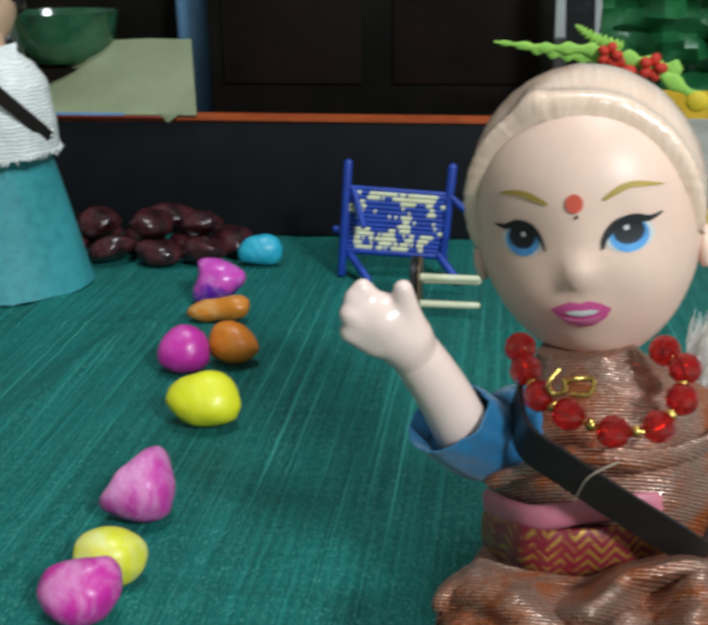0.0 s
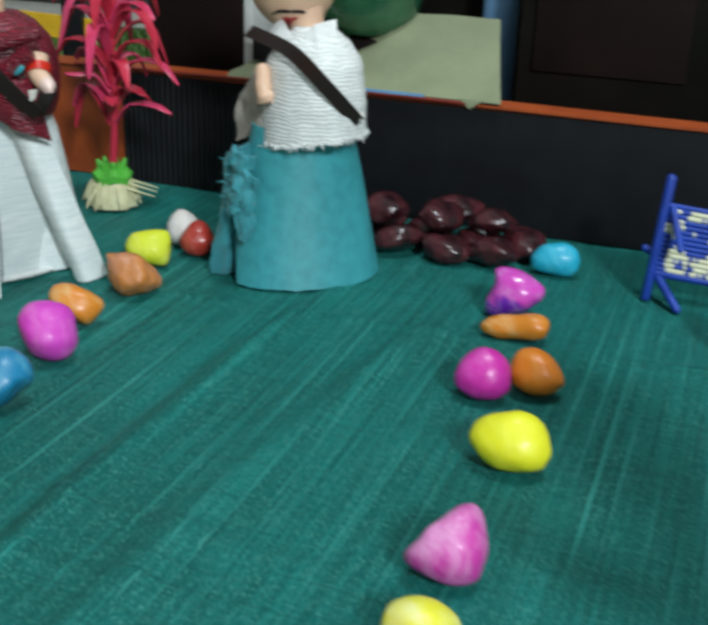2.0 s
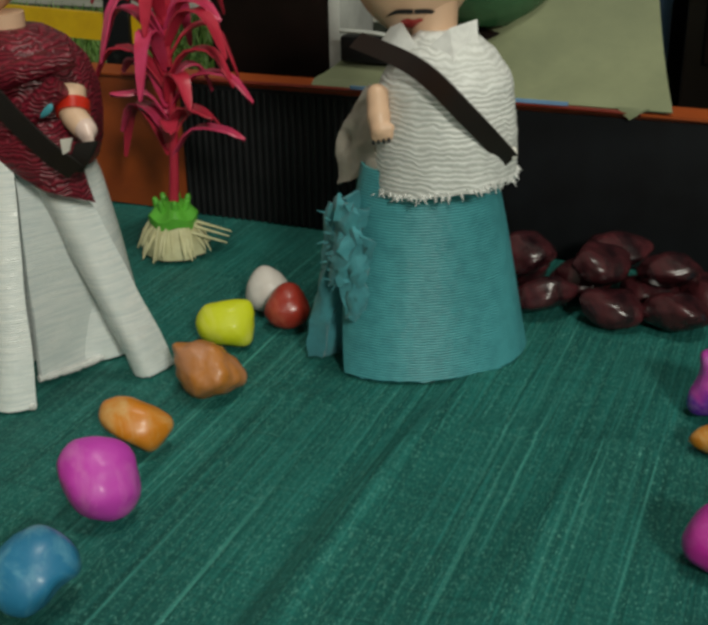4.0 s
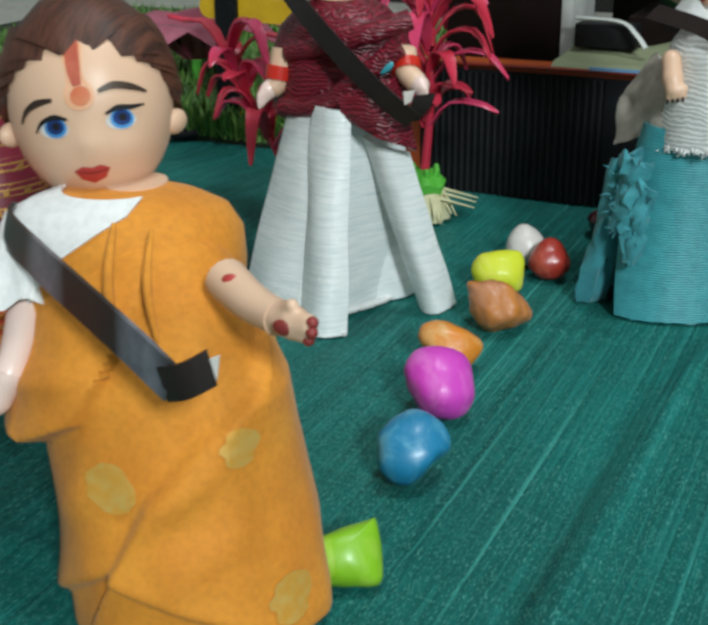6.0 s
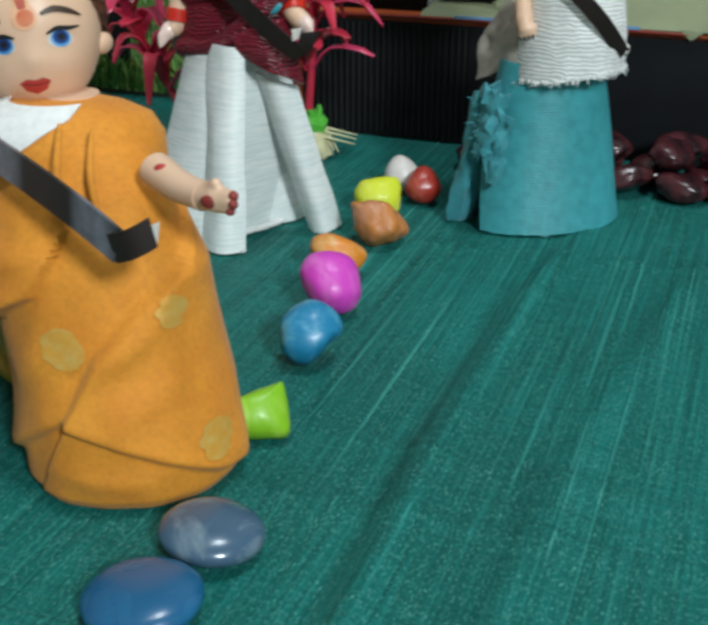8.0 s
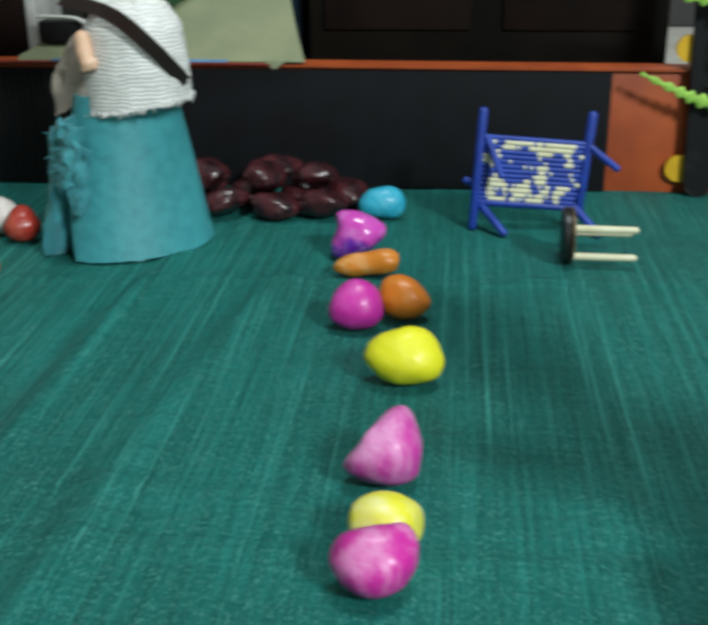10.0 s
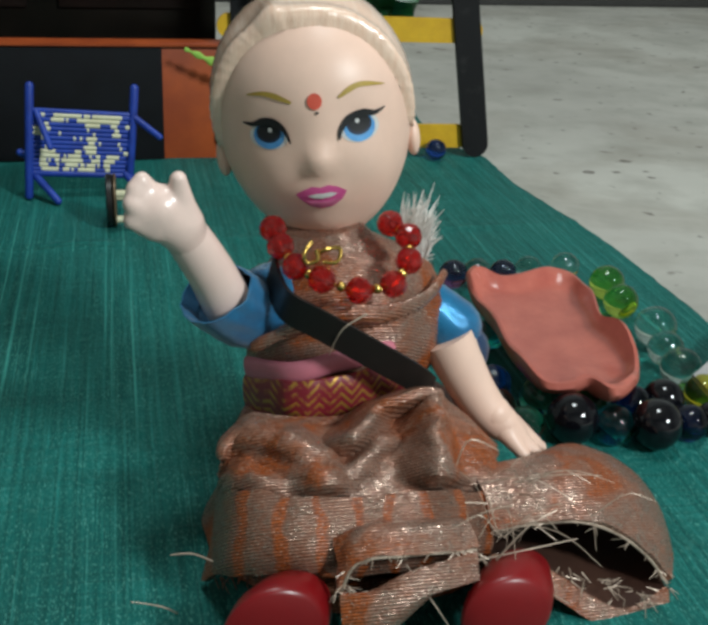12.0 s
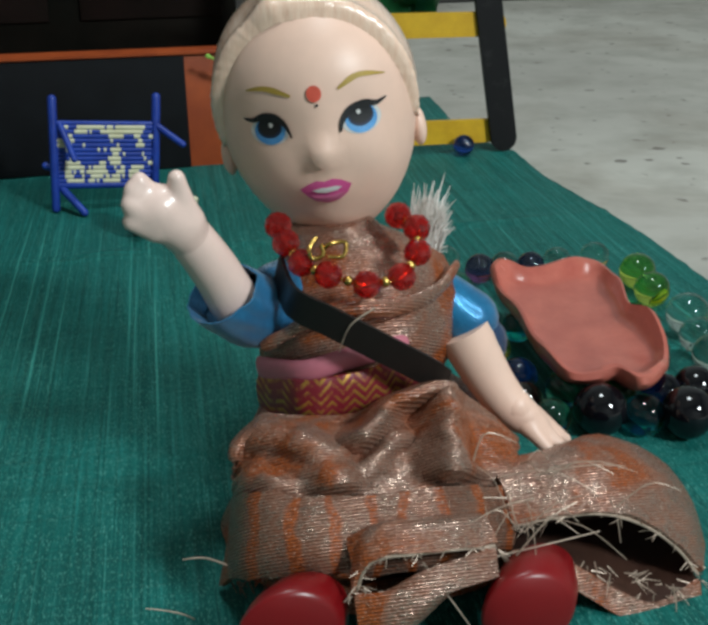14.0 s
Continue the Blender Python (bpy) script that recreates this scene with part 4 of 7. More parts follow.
    for i in range(56):
        v, row = i / 55, []
        for j in range(84):
            u = j / 83
            rise = 0.0
            for u0, v0, u1, v1, hgt, wid in ridges:
                du, dv = u1 - u0, (v1 - v0) * 0.5
                q = max(0.0, min(1.0, ((u - u0) * du + (v - v0) * 0.5 * dv) / (du * du + dv * dv)))
                far = math.hypot(u - u0 - q * du, (v - v0) * 0.5 - q * dv)
                rise = max(rise, hgt * math.exp(-(far / wid) ** 2))
            edge = min(1.0, v * 9) * min(1.0, (1 - v) * 7)
            crumple = 0.03 * wob((u * 6, v * 4, 1)) + 0.007 * wob((u * 24, v * 13, 4))
            out = Vector((0, -0.8, 0.6)) * (edge * (rise * 1.25 + crumple - 0.03) + 0.03 * math.sin(math.pi * v))
            row.append(blend(crest[j], foot[j], v) + out + Vector((0.02 * wob((u * 12, v * 7, 9)), 0, 0)))
        lap.append(row)
    s.sheet(lap, "brocade", 0.012)
    # open pockets of cloth at the side and the front
    def pocket(back, rim, lip, floor):
        """A swung-out pocket of cloth: outer cover, inside coloured dark for its shade, frayed rim, and the lower lip
        on the ground.
        """
        n = 26
        back, rim, lip, floor = (along(c, n) for c in (back, rim, lip, floor))
        cover = [[blend(p, q, k / 8) + Vector((0, 0, 0.07 * math.sin(math.pi * k / 8) + 0.012 * wob((j * 0.35, k * 0.6, 2)))) for j, (p, q) in enumerate(zip(back, rim))] for k in range(9)]
        s.sheet(cover, "brocade", 0.02)
        s.sheet([[blend(p, q, k / 6) + Vector((0, 0, 0.01 * wob((j * 0.5, k, 6)))) for j, (p, q) in enumerate(zip(lip, floor))] for k in range(7)], "brocade_shade", 0.015)
        s.sheet([[blend(p, q, k / 3) + Vector((0, -0.015 * k / 3, -0.02 * k / 3)) for p, q in zip(lip, [v + Vector((0, -0.02, -0.05)) for v in lip])] for k in range(4)], "brocade", 0.012)
        s.sheet([[blend(p, q, k / 5) + Vector((0, -0.01, -0.03 * k / 5)) for p, q in zip(floor, back)] for k in range(6)], "brocade_shade", 0.012)
        s.tube(rim, 0.006, "frayed", 7)
        s.tube(lip, 0.008, "brocade", 7)
        for j in range(70):
            rng = random.Random(1200 + j)
            edge = rim if j % 2 else lip
            p = edge[rng.randrange(n)] + Vector((rng.uniform(-0.02, 0.02), 0, 0))
            s.tube([p, p + Vector((rng.uniform(-0.05, 0.05), rng.uniform(-0.05, 0.02), rng.uniform(-0.03, 0.02)))], [0.0022, 0.0008], "frayed", 4)
    pocket([(2.535, -0.350, 0.316), (2.745, -0.300, 0.304), (3.017, -0.200, 0.292), (3.255, -0.200, 0.171), (3.368, -0.280, 0.010), (3.342, -0.420, -0.091)],
           [(2.567, -0.62, 0.259), (2.722, -0.63, 0.28), (2.868, -0.65, 0.286), (3.009, -0.66, 0.227), (3.119, -0.68, 0.138), (3.194, -0.7, 0.039)],
           [(2.557, -0.66, 0.188), (2.657, -0.7, 0.197), (2.771, -0.73, 0.133), (2.888, -0.76, 0.055), (3.021, -0.77, -0.004), (3.185, -0.72, 0.031)],
           [(2.5, -0.35, 0.02), (2.65, -0.3, 0.02), (2.8, -0.28, 0.02), (2.95, -0.28, 0.02), (3.1, -0.3, 0.02), (3.25, -0.4, 0.02)])
    pocket([(2.013, -0.680, 0.306), (2.122, -0.700, 0.320), (2.263, -0.700, 0.316), (2.419, -0.660, 0.283)],
           [(2.011, -0.860, 0.263), (2.058, -0.860, 0.360), (2.198, -0.860, 0.370), (2.450, -0.800, 0.322)],
           [(2.009, -0.870, 0.255), (2.099, -0.880, 0.259), (2.221, -0.880, 0.317), (2.444, -0.820, 0.321)],
           [(2.05, -0.6, 0.05), (2.15, -0.58, 0.05), (2.3, -0.58, 0.05), (2.45, -0.56, 0.06)])
    flap_a = along([(2.004, -0.870, 0.255), (2.097, -0.890, 0.263), (2.191, -0.890, 0.288), (2.294, -0.860, 0.307)], 14)
    flap_b = along([(2.017, -0.900, 0.078), (2.103, -0.920, 0.121), (2.189, -0.900, 0.174), (2.299, -0.870, 0.256)], 14)
    s.sheet([[blend(p, q, k / 6) + Vector((0, -0.02 * math.sin(math.pi * k / 6), 0)) for p, q in zip(flap_a, flap_b)] for k in range(7)], "brocade", 0.018)
    # loose silver threads
    for k, (a, b, c) in enumerate((
        ((2.481, -0.750, 0.267), (2.583, -0.850, 0.154), (2.718, -0.900, -0.081)), ((2.226, -0.800, 0.291), (2.304, -0.880, 0.189), (2.385, -0.900, 0.055)),
        ((2.324, -0.800, 0.234), (2.565, -0.850, 0.241), (2.769, -0.850, 0.115)), ((2.429, -0.780, 0.262), (2.593, -0.800, 0.301), (2.788, -0.800, 0.330)),
        ((2.522, -0.800, 0.278), (2.610, -0.820, 0.409), (2.707, -0.800, 0.447)), ((1.642, -0.600, 0.224), (1.576, -0.660, 0.301), (1.510, -0.660, 0.304)),
        ((1.581, -0.500, -0.090), (1.489, -0.600, 0.059), (1.382, -0.600, 0.095)), ((2.552, -0.600, 0.377), (2.552, -0.700, 0.323), (2.576, -0.720, 0.299)),
        ((2.460, -0.500, 0.431), (2.502, -0.500, 0.542), (2.609, -0.500, 0.495)), ((2.181, -0.300, 0.927), (2.100, -0.300, 0.873), (2.069, -0.250, 0.760)))):
        s.tube(along([a, b, c], 12), [0.0036 - 0.0002 * i for i in range(12)], "frayed", 5)
    for k in range(36):
        rng = random.Random(100 + k)
        p = blend((2.771, -0.735, 0.14), (3.1, -0.76, 0.012), rng.random()) + Vector((0, rng.uniform(-0.03, 0.03), rng.uniform(-0.02, 0.04)))
        s.tube([p, p + Vector((rng.uniform(-0.03, 0.06), rng.uniform(-0.06, 0.02), rng.uniform(-0.06, 0.03)))], [0.0024, 0.0008], "frayed", 4)
    for k in range(70):
        rng = random.Random(300 + k)
        p = blend(low[3], low[-2], rng.random())
        s.tube([p, p + Vector((rng.uniform(-0.03, 0.03), rng.uniform(-0.05, 0.0), rng.uniform(-0.05, 0.0)))], [0.004, 0.001], "brocade_hem", 4)
    for k in range(24):
        rng = random.Random(700 + k)
        p = blend((2.5, -0.5, 0.42), (2.75, -0.72, 0.3), rng.random()) + Vector((rng.uniform(-0.15, 0.25), rng.uniform(-0.1, 0.05), rng.uniform(-0.06, 0.06)))
        d = Vector((rng.uniform(-0.3, 0.3), rng.uniform(-0.25, 0.02), rng.uniform(-0.12, 0.12)))
        s.tube(along([p, p + d * 0.5 + Vector((0, 0, rng.uniform(0.0, 0.06))), p + d], 8), [0.0024 - 0.0002 * i for i in range(8)], "frayed", 4)
    # red shoes, soles towards the viewer
    for c, r, deep in (((1.80, -0.9, 0.155), 0.16, 0.3), ((2.52, -0.93, 0.15), 0.15, 0.42)):
        c = Vector(c)
        prof = ((0.5, 0.55), (0.42, 0.85), (0.2, 1.0), (0.06, 1.0), (0.02, 0.97), (0.0, 0.9), (-0.015, 0.6), (-0.02, 0.1))
        s.loft([[c + Vector((r * q * math.cos(a) + 0.5 * max(0.0, y * deep), y * deep if y > 0 else y, r * q * math.sin(a))) for a in (2 * math.pi * k / 40 for k in range(40))] for y, q in prof], "shoe_red", cap=(True, True))
    # raised arm, blue sleeve with a loose cuff
    sleeve = along([(2.06, 0.16, 0.9), (1.95, 0.1, 0.84), (1.83, 0.02, 0.82), (1.704, -0.07, 0.927)], 22)
    girth = [0.1 + 0.032 * min(1.0, k / 9) + 0.006 * wob((k * 0.5, 2, 0)) for k in range(22)]
    rings = []
    for k, p in enumerate(sleeve):
        d = (sleeve[min(k + 1, 21)] - sleeve[max(k - 1, 0)]).normalized()
        if k > 14:
            d = blend(d, Vector((-0.42, -0.3, 0.86)), (k - 14) / 7).normalized()
        a0 = d.cross(Vector((0, 1, 0))).normalized()
        b0 = a0.cross(d)
        rings.append([p + (a0 * math.cos(a) + b0 * math.sin(a)) * girth[k] * (1 + 0.09 * wob((2.2 * math.cos(a), 2.2 * math.sin(a), k * 0.22)) + 0.05 * wob((4.5 * math.cos(a), 4.5 * math.sin(a), k * 0.12)) + 0.02 * math.sin(7 * a + k * 0.5) * k / 21) for a in (2 * math.pi * q / 48 for q in range(48))])
    mouth = [Vector(q) for q in rings[-1]]
    mid = sum(mouth, Vector()) / 48
    rings += [[blend(mid, q, 0.96) for q in mouth], [blend(mid, q, 0.93) + (sleeve[16] - sleeve[21]) * 0.6 for q in mouth]]
    s.loft(rings, "satin")
    s.tube(along([(1.80, 0.0, 0.80), (1.750, -0.040, 0.879), (1.691, -0.080, 1.011), (1.622, -0.120, 1.137), (1.588, -0.140, 1.187)], 20), [0.07, 0.075, 0.08, 0.084] + [0.088 - 0.0013 * k for k in range(16)], "vinyl_pale", 24)
    s.blob((1.553, -0.168, 1.238), [
        ((1.53, -0.168, 1.262), (1.59, -0.15, 1.2), 0.078, 0.07), ((1.573, -0.15, 1.207), (1.622, -0.12, 1.137), 0.072, 0.07),
        ((1.521, -0.170, 1.277), (1.476, -0.190, 1.366), 0.034, 0.024), ((1.506, -0.180, 1.260), (1.452, -0.200, 1.338), 0.034, 0.025),
        ((1.501, -0.190, 1.235), (1.440, -0.215, 1.296), 0.034, 0.026), ((1.505, -0.190, 1.202), (1.440, -0.205, 1.238), 0.033, 0.027),
        ((1.612, -0.165, 1.227), (1.586, -0.195, 1.366), 0.04, 0.026)], "vinyl_pale", 0.03, 96, 72, 0.3)
    # lowered arm
    s.capsule((2.46, 0.14, 0.8), (2.6, 0.08, 0.69), 0.1, 0.115, "satin", 22)
    # underside of the sleeve, its shade painted as a darker satin
    s.capsule((2.5, 0.12, 0.72), (2.64, 0.07, 0.6), 0.1, 0.108, "satin_shaded", 22)
    s.tube(along([(2.565, 0.020, 0.674), (2.641, -0.020, 0.523), (2.718, -0.060, 0.406), (2.793, -0.100, 0.344)], 14), [0.1, 0.098, 0.095, 0.092, 0.088, 0.085, 0.082, 0.08, 0.078, 0.076, 0.074, 0.07, 0.066, 0.06], "vinyl", 20)
    s.blob((2.8, -0.1, 0.335), [((2.74, -0.08, 0.4), (2.81, -0.1, 0.325), 0.066, 0.05), ((2.79, -0.100, 0.35), (2.897, -0.160, 0.261), 0.036, 0.022), ((2.77, -0.120, 0.345), (2.84, -0.200, 0.268), 0.036, 0.022), ((2.823, -0.060, 0.345), (2.936, -0.100, 0.251), 0.036, 0.022)], "vinyl", 0.022, 56, 44, 0.3)
    # black sash from one shoulder to the other hip
    path = along([(1.910, 0.000, 0.978), (1.932, -0.170, 0.922), (2.043, -0.250, 0.874), (2.183, -0.280, 0.793), (2.367, -0.260, 0.667), (2.444, -0.200, 0.587)], 26)
    s.ribbon(path, [Vector((0.012, -0.012, 0.054)) for _ in path], "strap", 0.012)
    return tagged(s.make("seated_doll", (2.2, -0.1, 0)), "seated blonde vinyl doll in orange silver brocade, one arm raised", "doll")


def boy_doll():
    """Standing doll in a mustard robe."""
    s = Shape()
    h = Head((-2.555, 0.36, 1.551), (0.859, 0.505, 0.05), (-0.10, 0.2, 0.96), half=(0.256, 0.31, 0.27), mid=0.085, back=0.255, taper=0.0, low=1.03, lean=0.1, bumps=(
        (0.0, -0.06, 0.026, 0.03, 0.022), (0.0, -0.14, 0.07, 0.045, 0.016), (-0.12, -0.09, 0.07, 0.06, 0.012), (0.12, -0.09, 0.07, 0.06, 0.012), (0.0, -0.19, 0.05, 0.03, 0.01), (-0.1, 0.0, 0.05, 0.04, -0.008), (0.1, 0.01, 0.05, 0.04, -0.008)))
    h.skull(s, "vinyl_warm", 48, 32)
    for u, v, tilt in ((-0.091, 0.004, -0.08), (0.104, 0.016, 0.06)):
        h.oval(s, u - 0.004, v - 0.002, 0.043, 0.027, "eye_white", 0.002, tilt)
        h.oval(s, u, v + 0.002, 0.034, 0.029, "eye_blue", 0.0034, tilt)
        h.oval(s, u, v + 0.005, 0.026, 0.022, "eye_navy", 0.0046, tilt)
        h.oval(s, u + 0.002, v + 0.006, 0.012, 0.011, "ink", 0.0056)
    h.stroke(s, [(-0.152, -0.004), (-0.13, 0.024), (-0.09, 0.036), (-0.052, 0.026)], (0.002, 0.006, 0.008, 0.003), "ink", 0.007)
    h.stroke(s, [(0.058, 0.034), (0.095, 0.05), (0.135, 0.05), (0.172, 0.056)], (0.003, 0.008, 0.007, 0.002), "ink", 0.007)
    h.stroke(s, [(-0.196, 0.026), (-0.175, 0.06), (-0.138, 0.08), (-0.09, 0.085)], (0.003, 0.008, 0.011, 0.005), "brow_dark", 0.004)
    h.stroke(s, [(0.045, 0.1), (0.09, 0.115), (0.14, 0.108), (0.182, 0.092)], (0.005, 0.011, 0.010, 0.003), "brow_dark", 0.004)
    h.oval(s, -0.010, 0.094, 0.045, 0.045, "smear_pale", 0.0024)
    h.oval(s, -0.006, 0.09, 0.03, 0.028, "smear", 0.0034, 0.4)
    h.stroke(s, [(-0.012, 0.1), (-0.018, 0.16), (-0.02, 0.24)], (0.034, 0.024, 0.03), "smear_pale", 0.0028)
    h.stroke(s, [(-0.012, 0.12), (-0.018, 0.17), (-0.02, 0.25)], (0.012, 0.02, 0.022), "smear_deep", 0.0042)
    h.decal(s, [(-0.056, -0.124), (-0.03, -0.112), (-0.002, -0.117), (0.026, -0.11), (0.052, -0.12), (0.036, -0.148), (0.0, -0.163), (-0.036, -0.15)], "lip_red", 0.004)
    h.stroke(s, [(-0.048, -0.128), (0.0, -0.133), (0.046, -0.125)], (0.001, 0.003, 0.001), "palm_red", 0.006)
    for side in (-1, 1):
        s.ball(h.world(side * 0.252, 0.0, -0.25), (0.03, 0.055, 0.04), "vinyl_warm", None, 16, 10)
    # moulded hair with an uneven fringe
    rings, n, m = [], 120, 36
    for a in range(m):
        back, ring = a / (m - 1), []
        for b in range(n):
            t = 2 * math.pi * b / n
            cu, cv = math.sin(t), math.cos(t)
            lock = abs((b / 5.0 + 0.25 * wob((b * 0.21, 4, 0))) % 1.0 - 0.5) * 2
            fringe = 0.045 * lock - 0.03 + 0.015 * wob((b * 0.13, 1, 0))
            hu, hv = 0.246 * math.copysign(abs(cu) ** 0.8, cu), 0.07 + (0.165 + fringe if cv > 0 else 0.09) * cv
            d = Vector((hu / 0.256, (hv - 0.085) / 0.31, math.sqrt(max(0.0, 1 - (hu / 0.256) ** 2 - ((hv - 0.085) / 0.31) ** 2)))).normalized()
            turn = min(t, 2 * math.pi - t)
            low = max(0.0, min(1.0, (turn - 1.45) / 0.6))
            d = d.slerp(Vector((math.sin(t) * 0.8, math.cos(t) * 0.7, -0.5)).normalized(), low * low * (3 - 2 * low))
            e = d.slerp(Vector((0, -0.3, -1)).normalized(), back * 0.97)
            g = 1 + (0.003 + 0.026 * min(1, back * 5) + 0.008 * (lock - 0.5) * min(1, back * 8) + 0.01 * wob((b * 0.25, back * 5, 7))) / 0.27
            ring.append(h.world(e.x * 0.256 * g, 0.085 + e.y * 0.31 * g, -0.255 + e.z * 0.27 * g))
        rings.append(ring)
    s.loft(rings, "brown_hair", cap=(False, True))
    # robe, a wrapped tube with soft folds, flaring at the foot
    def ring(cx, cy, z, rx, ry, k, seed, n=64, turn=0.53):
        out = []
        for j in range(n):
            t = 2 * math.pi * j / n
            g = 1 + k * wob((math.cos(t) * 1.3, math.sin(t) * 1.3, seed + z * 1.7)) + 0.4 * k * wob((math.cos(t) * 3, math.sin(t) * 3, seed + z * 3))
            p = Vector((rx * g * math.cos(t), ry * g * math.sin(t), 0))
            p.rotate(Euler((0, 0, turn)))
            out.append((cx + p.x, cy + p.y, z))
        return out
    prof = ((-2.26, 0.315, 0.012, 0.385, 0.375), (-2.26, 0.315, 0.05, 0.41, 0.40), (-2.265, 0.32, 0.15, 0.42, 0.405), (-2.29, 0.34, 0.34, 0.415, 0.395), (-2.33, 0.36, 0.5, 0.41, 0.37), (-2.36, 0.37, 0.66, 0.41, 0.345),
            (-2.4, 0.38, 0.82, 0.43, 0.32), (-2.43, 0.39, 0.96, 0.39, 0.28), (-2.46, 0.4, 1.1, 0.36, 0.25), (-2.48, 0.42, 1.22, 0.3, 0.21), (-2.5, 0.43, 1.3, 0.2, 0.16), (-2.51, 0.44, 1.35, 0.13, 0.12))
    zs = [p[2] for p in prof]
    front = -1.05
    # worn edges of the draped cloth as (turn, height): the over-wrap, its lower hem, the loose drape under the arm
    wrap_edge = ((0.95, 0.9), (0.8, 0.86), (0.25, 0.74), (-0.15, 0.58), (-0.5, 0.34))
    low_edge = ((-1.9, 0.1), (-1.35, 0.14), (-0.5, 0.35), (-0.15, 0.29), (0.2, 0.22), (0.8, 0.1), (1.6, 0.05))
    drape_edge = ((-2.1, 0.74), (-1.5, 0.66), (-1.1, 0.66), (-0.6, 0.77), (-0.42, 0.88))
    creases = ((-0.3, 0.5, 0.5, 0.72, 0.022, 0.05), (-0.2, 0.36, 0.6, 0.5, 0.02, 0.06), (-1.2, 0.42, -0.5, 0.6, 0.02, 0.06), (-1.3, 0.82, -0.4, 0.92, 0.025, 0.04), (-0.7, 0.16, 0.3, 0.1, 0.015, 0.05))

    def step(f, z, line, high, fade, blur=0.014):
        """How far cloth stands off on the left-hand side of an edge."""
        best, out = 9.0, 0.0
        for (f0, z0), (f1, z1) in zip(line, line[1:]):
            dx, dy, qx, qy = (f1 - f0) * 0.42, z1 - z0, (f - f0) * 0.42, z - z0
            k = max(0.0, min(1.0, (qx * dx + qy * dy) / (dx * dx + dy * dy)))
            far = math.hypot(qx - k * dx, qy - k * dy)
            if far < best:
                best, out = far, far if dx * qy - dy * qx > 0 else -far
        ease = 1 / (1 + math.exp(-max(-30.0, min(30.0, out / blur * 4))))
        return high * ease * math.exp(-max(0.0, out) / fade)

    def robe(phi, z, off=0.0):
        cx, cy, rx, ry = (float(np.interp(z, zs, [p[k] for p in prof])) for k in (0, 1, 3, 4))
        g = 1 + 0.05 * wob((math.cos(phi) * 1.3, math.sin(phi) * 1.3, 4 + z * 1.7)) + 0.02 * wob((math.cos(phi) * 3, math.sin(phi) * 3, 4 + z * 3))
        f = (phi - front + math.pi) % (2 * math.pi) - math.pi
        lift = step(f, z, wrap_edge, 0.05, 0.25, 0.02) if -1.2 < f < 1.6 else 0.0
        if -1.9 < f < 1.6:
            lift += step(f, z, low_edge, 0.045, 0.16, 0.02) * min(1.0, (1.6 - f) / 0.5)
        if -2.1 < f < 0.1:
            lift += step(f, z, drape_edge, 0.045 + 0.075 * max(0.0, min(1.0, (-0.4 - f) / 0.8)), 0.22) * min(1.0, (f + 2.1) / 0.4)
        for f0, z0, f1, z1, hgt, wid in creases:
            d, q = Vector(((f1 - f0) * 0.42, z1 - z0)), Vector(((f - f0) * 0.42, z - z0))
            k = q.dot(d) / d.dot(d)
            if 0 < k < 1:
                lift += hgt * math.exp(-((q - d * k).length / wid) ** 2) * math.sin(math.pi * k)
        p = Vector((math.cos(phi) * (rx * g + lift + off), math.sin(phi) * (ry * g + lift + off), 0))
        return Vector((cx, cy, z)) + p
    levels = [0.012 + (1.35 - 0.012) * (k / 119) for k in range(120)]
    s.loft([[robe(2 * math.pi * k / 180, z) for k in range(180)] for z in levels], "mustard", cap=(True, True))
    # gold printed spots lying in the cloth
    for f0, z0, r in ((-0.42, 0.6, 0.08), (0.52, 0.72, 0.065), (0.74, 0.24, 0.08)):
        rim = []
        for ring_k in range(5):
            rr = r * (0.02 + 0.98 * ring_k / 4)
            rim.append([robe(front + f0 + rr * 2.3 * math.cos(a) * (1 + 0.35 * wob((2 * math.cos(a), 2 * math.sin(a), f0))), max(0.03, z0 + rr * 0.9 * math.sin(a)), 0.007) for a in (2 * math.pi * k / 26 for k in range(26))])
        s.loft(rim, "gold_patch", cap=(True, False))
    s.tube([(-2.51, 0.5, 1.2), (-2.51, 0.5, 1.36)], [0.11, 0.1], "vinyl_warm", 18)
    # upper wrap on one shoulder, white shirt on the other
    s.loft([ring(-2.52, 0.42, z, rx, ry, 0.04, 9) for z, rx, ry in ((0.96, 0.36, 0.25), (1.12, 0.375, 0.26), (1.22, 0.37, 0.25), (1.29, 0.33, 0.22), (1.33, 0.25, 0.18), (1.355, 0.15, 0.13))], "mustard", cap=(True, True))
    shirt = []
    for z, rx, ry, stop in ((0.98, 0.372, 0.265, 39), (1.05, 0.38, 0.268, 40), (1.12, 0.386, 0.272, 41.5), (1.22, 0.382, 0.262, 44), (1.29, 0.342, 0.232, 47), (1.33, 0.262, 0.192, 50), (1.365, 0.165, 0.145, 54)):
        loop = ring(-2.52, 0.42, z, rx, ry, 0.04, 9)
        shirt.append([Vector(loop[int(q)]).lerp(Vector(loop[int(q) + 1]), q - int(q)) for q in (20 + (stop - 20) * k / 30 for k in range(31))])
    s.sheet(shirt, "white_cotton", 0.01)
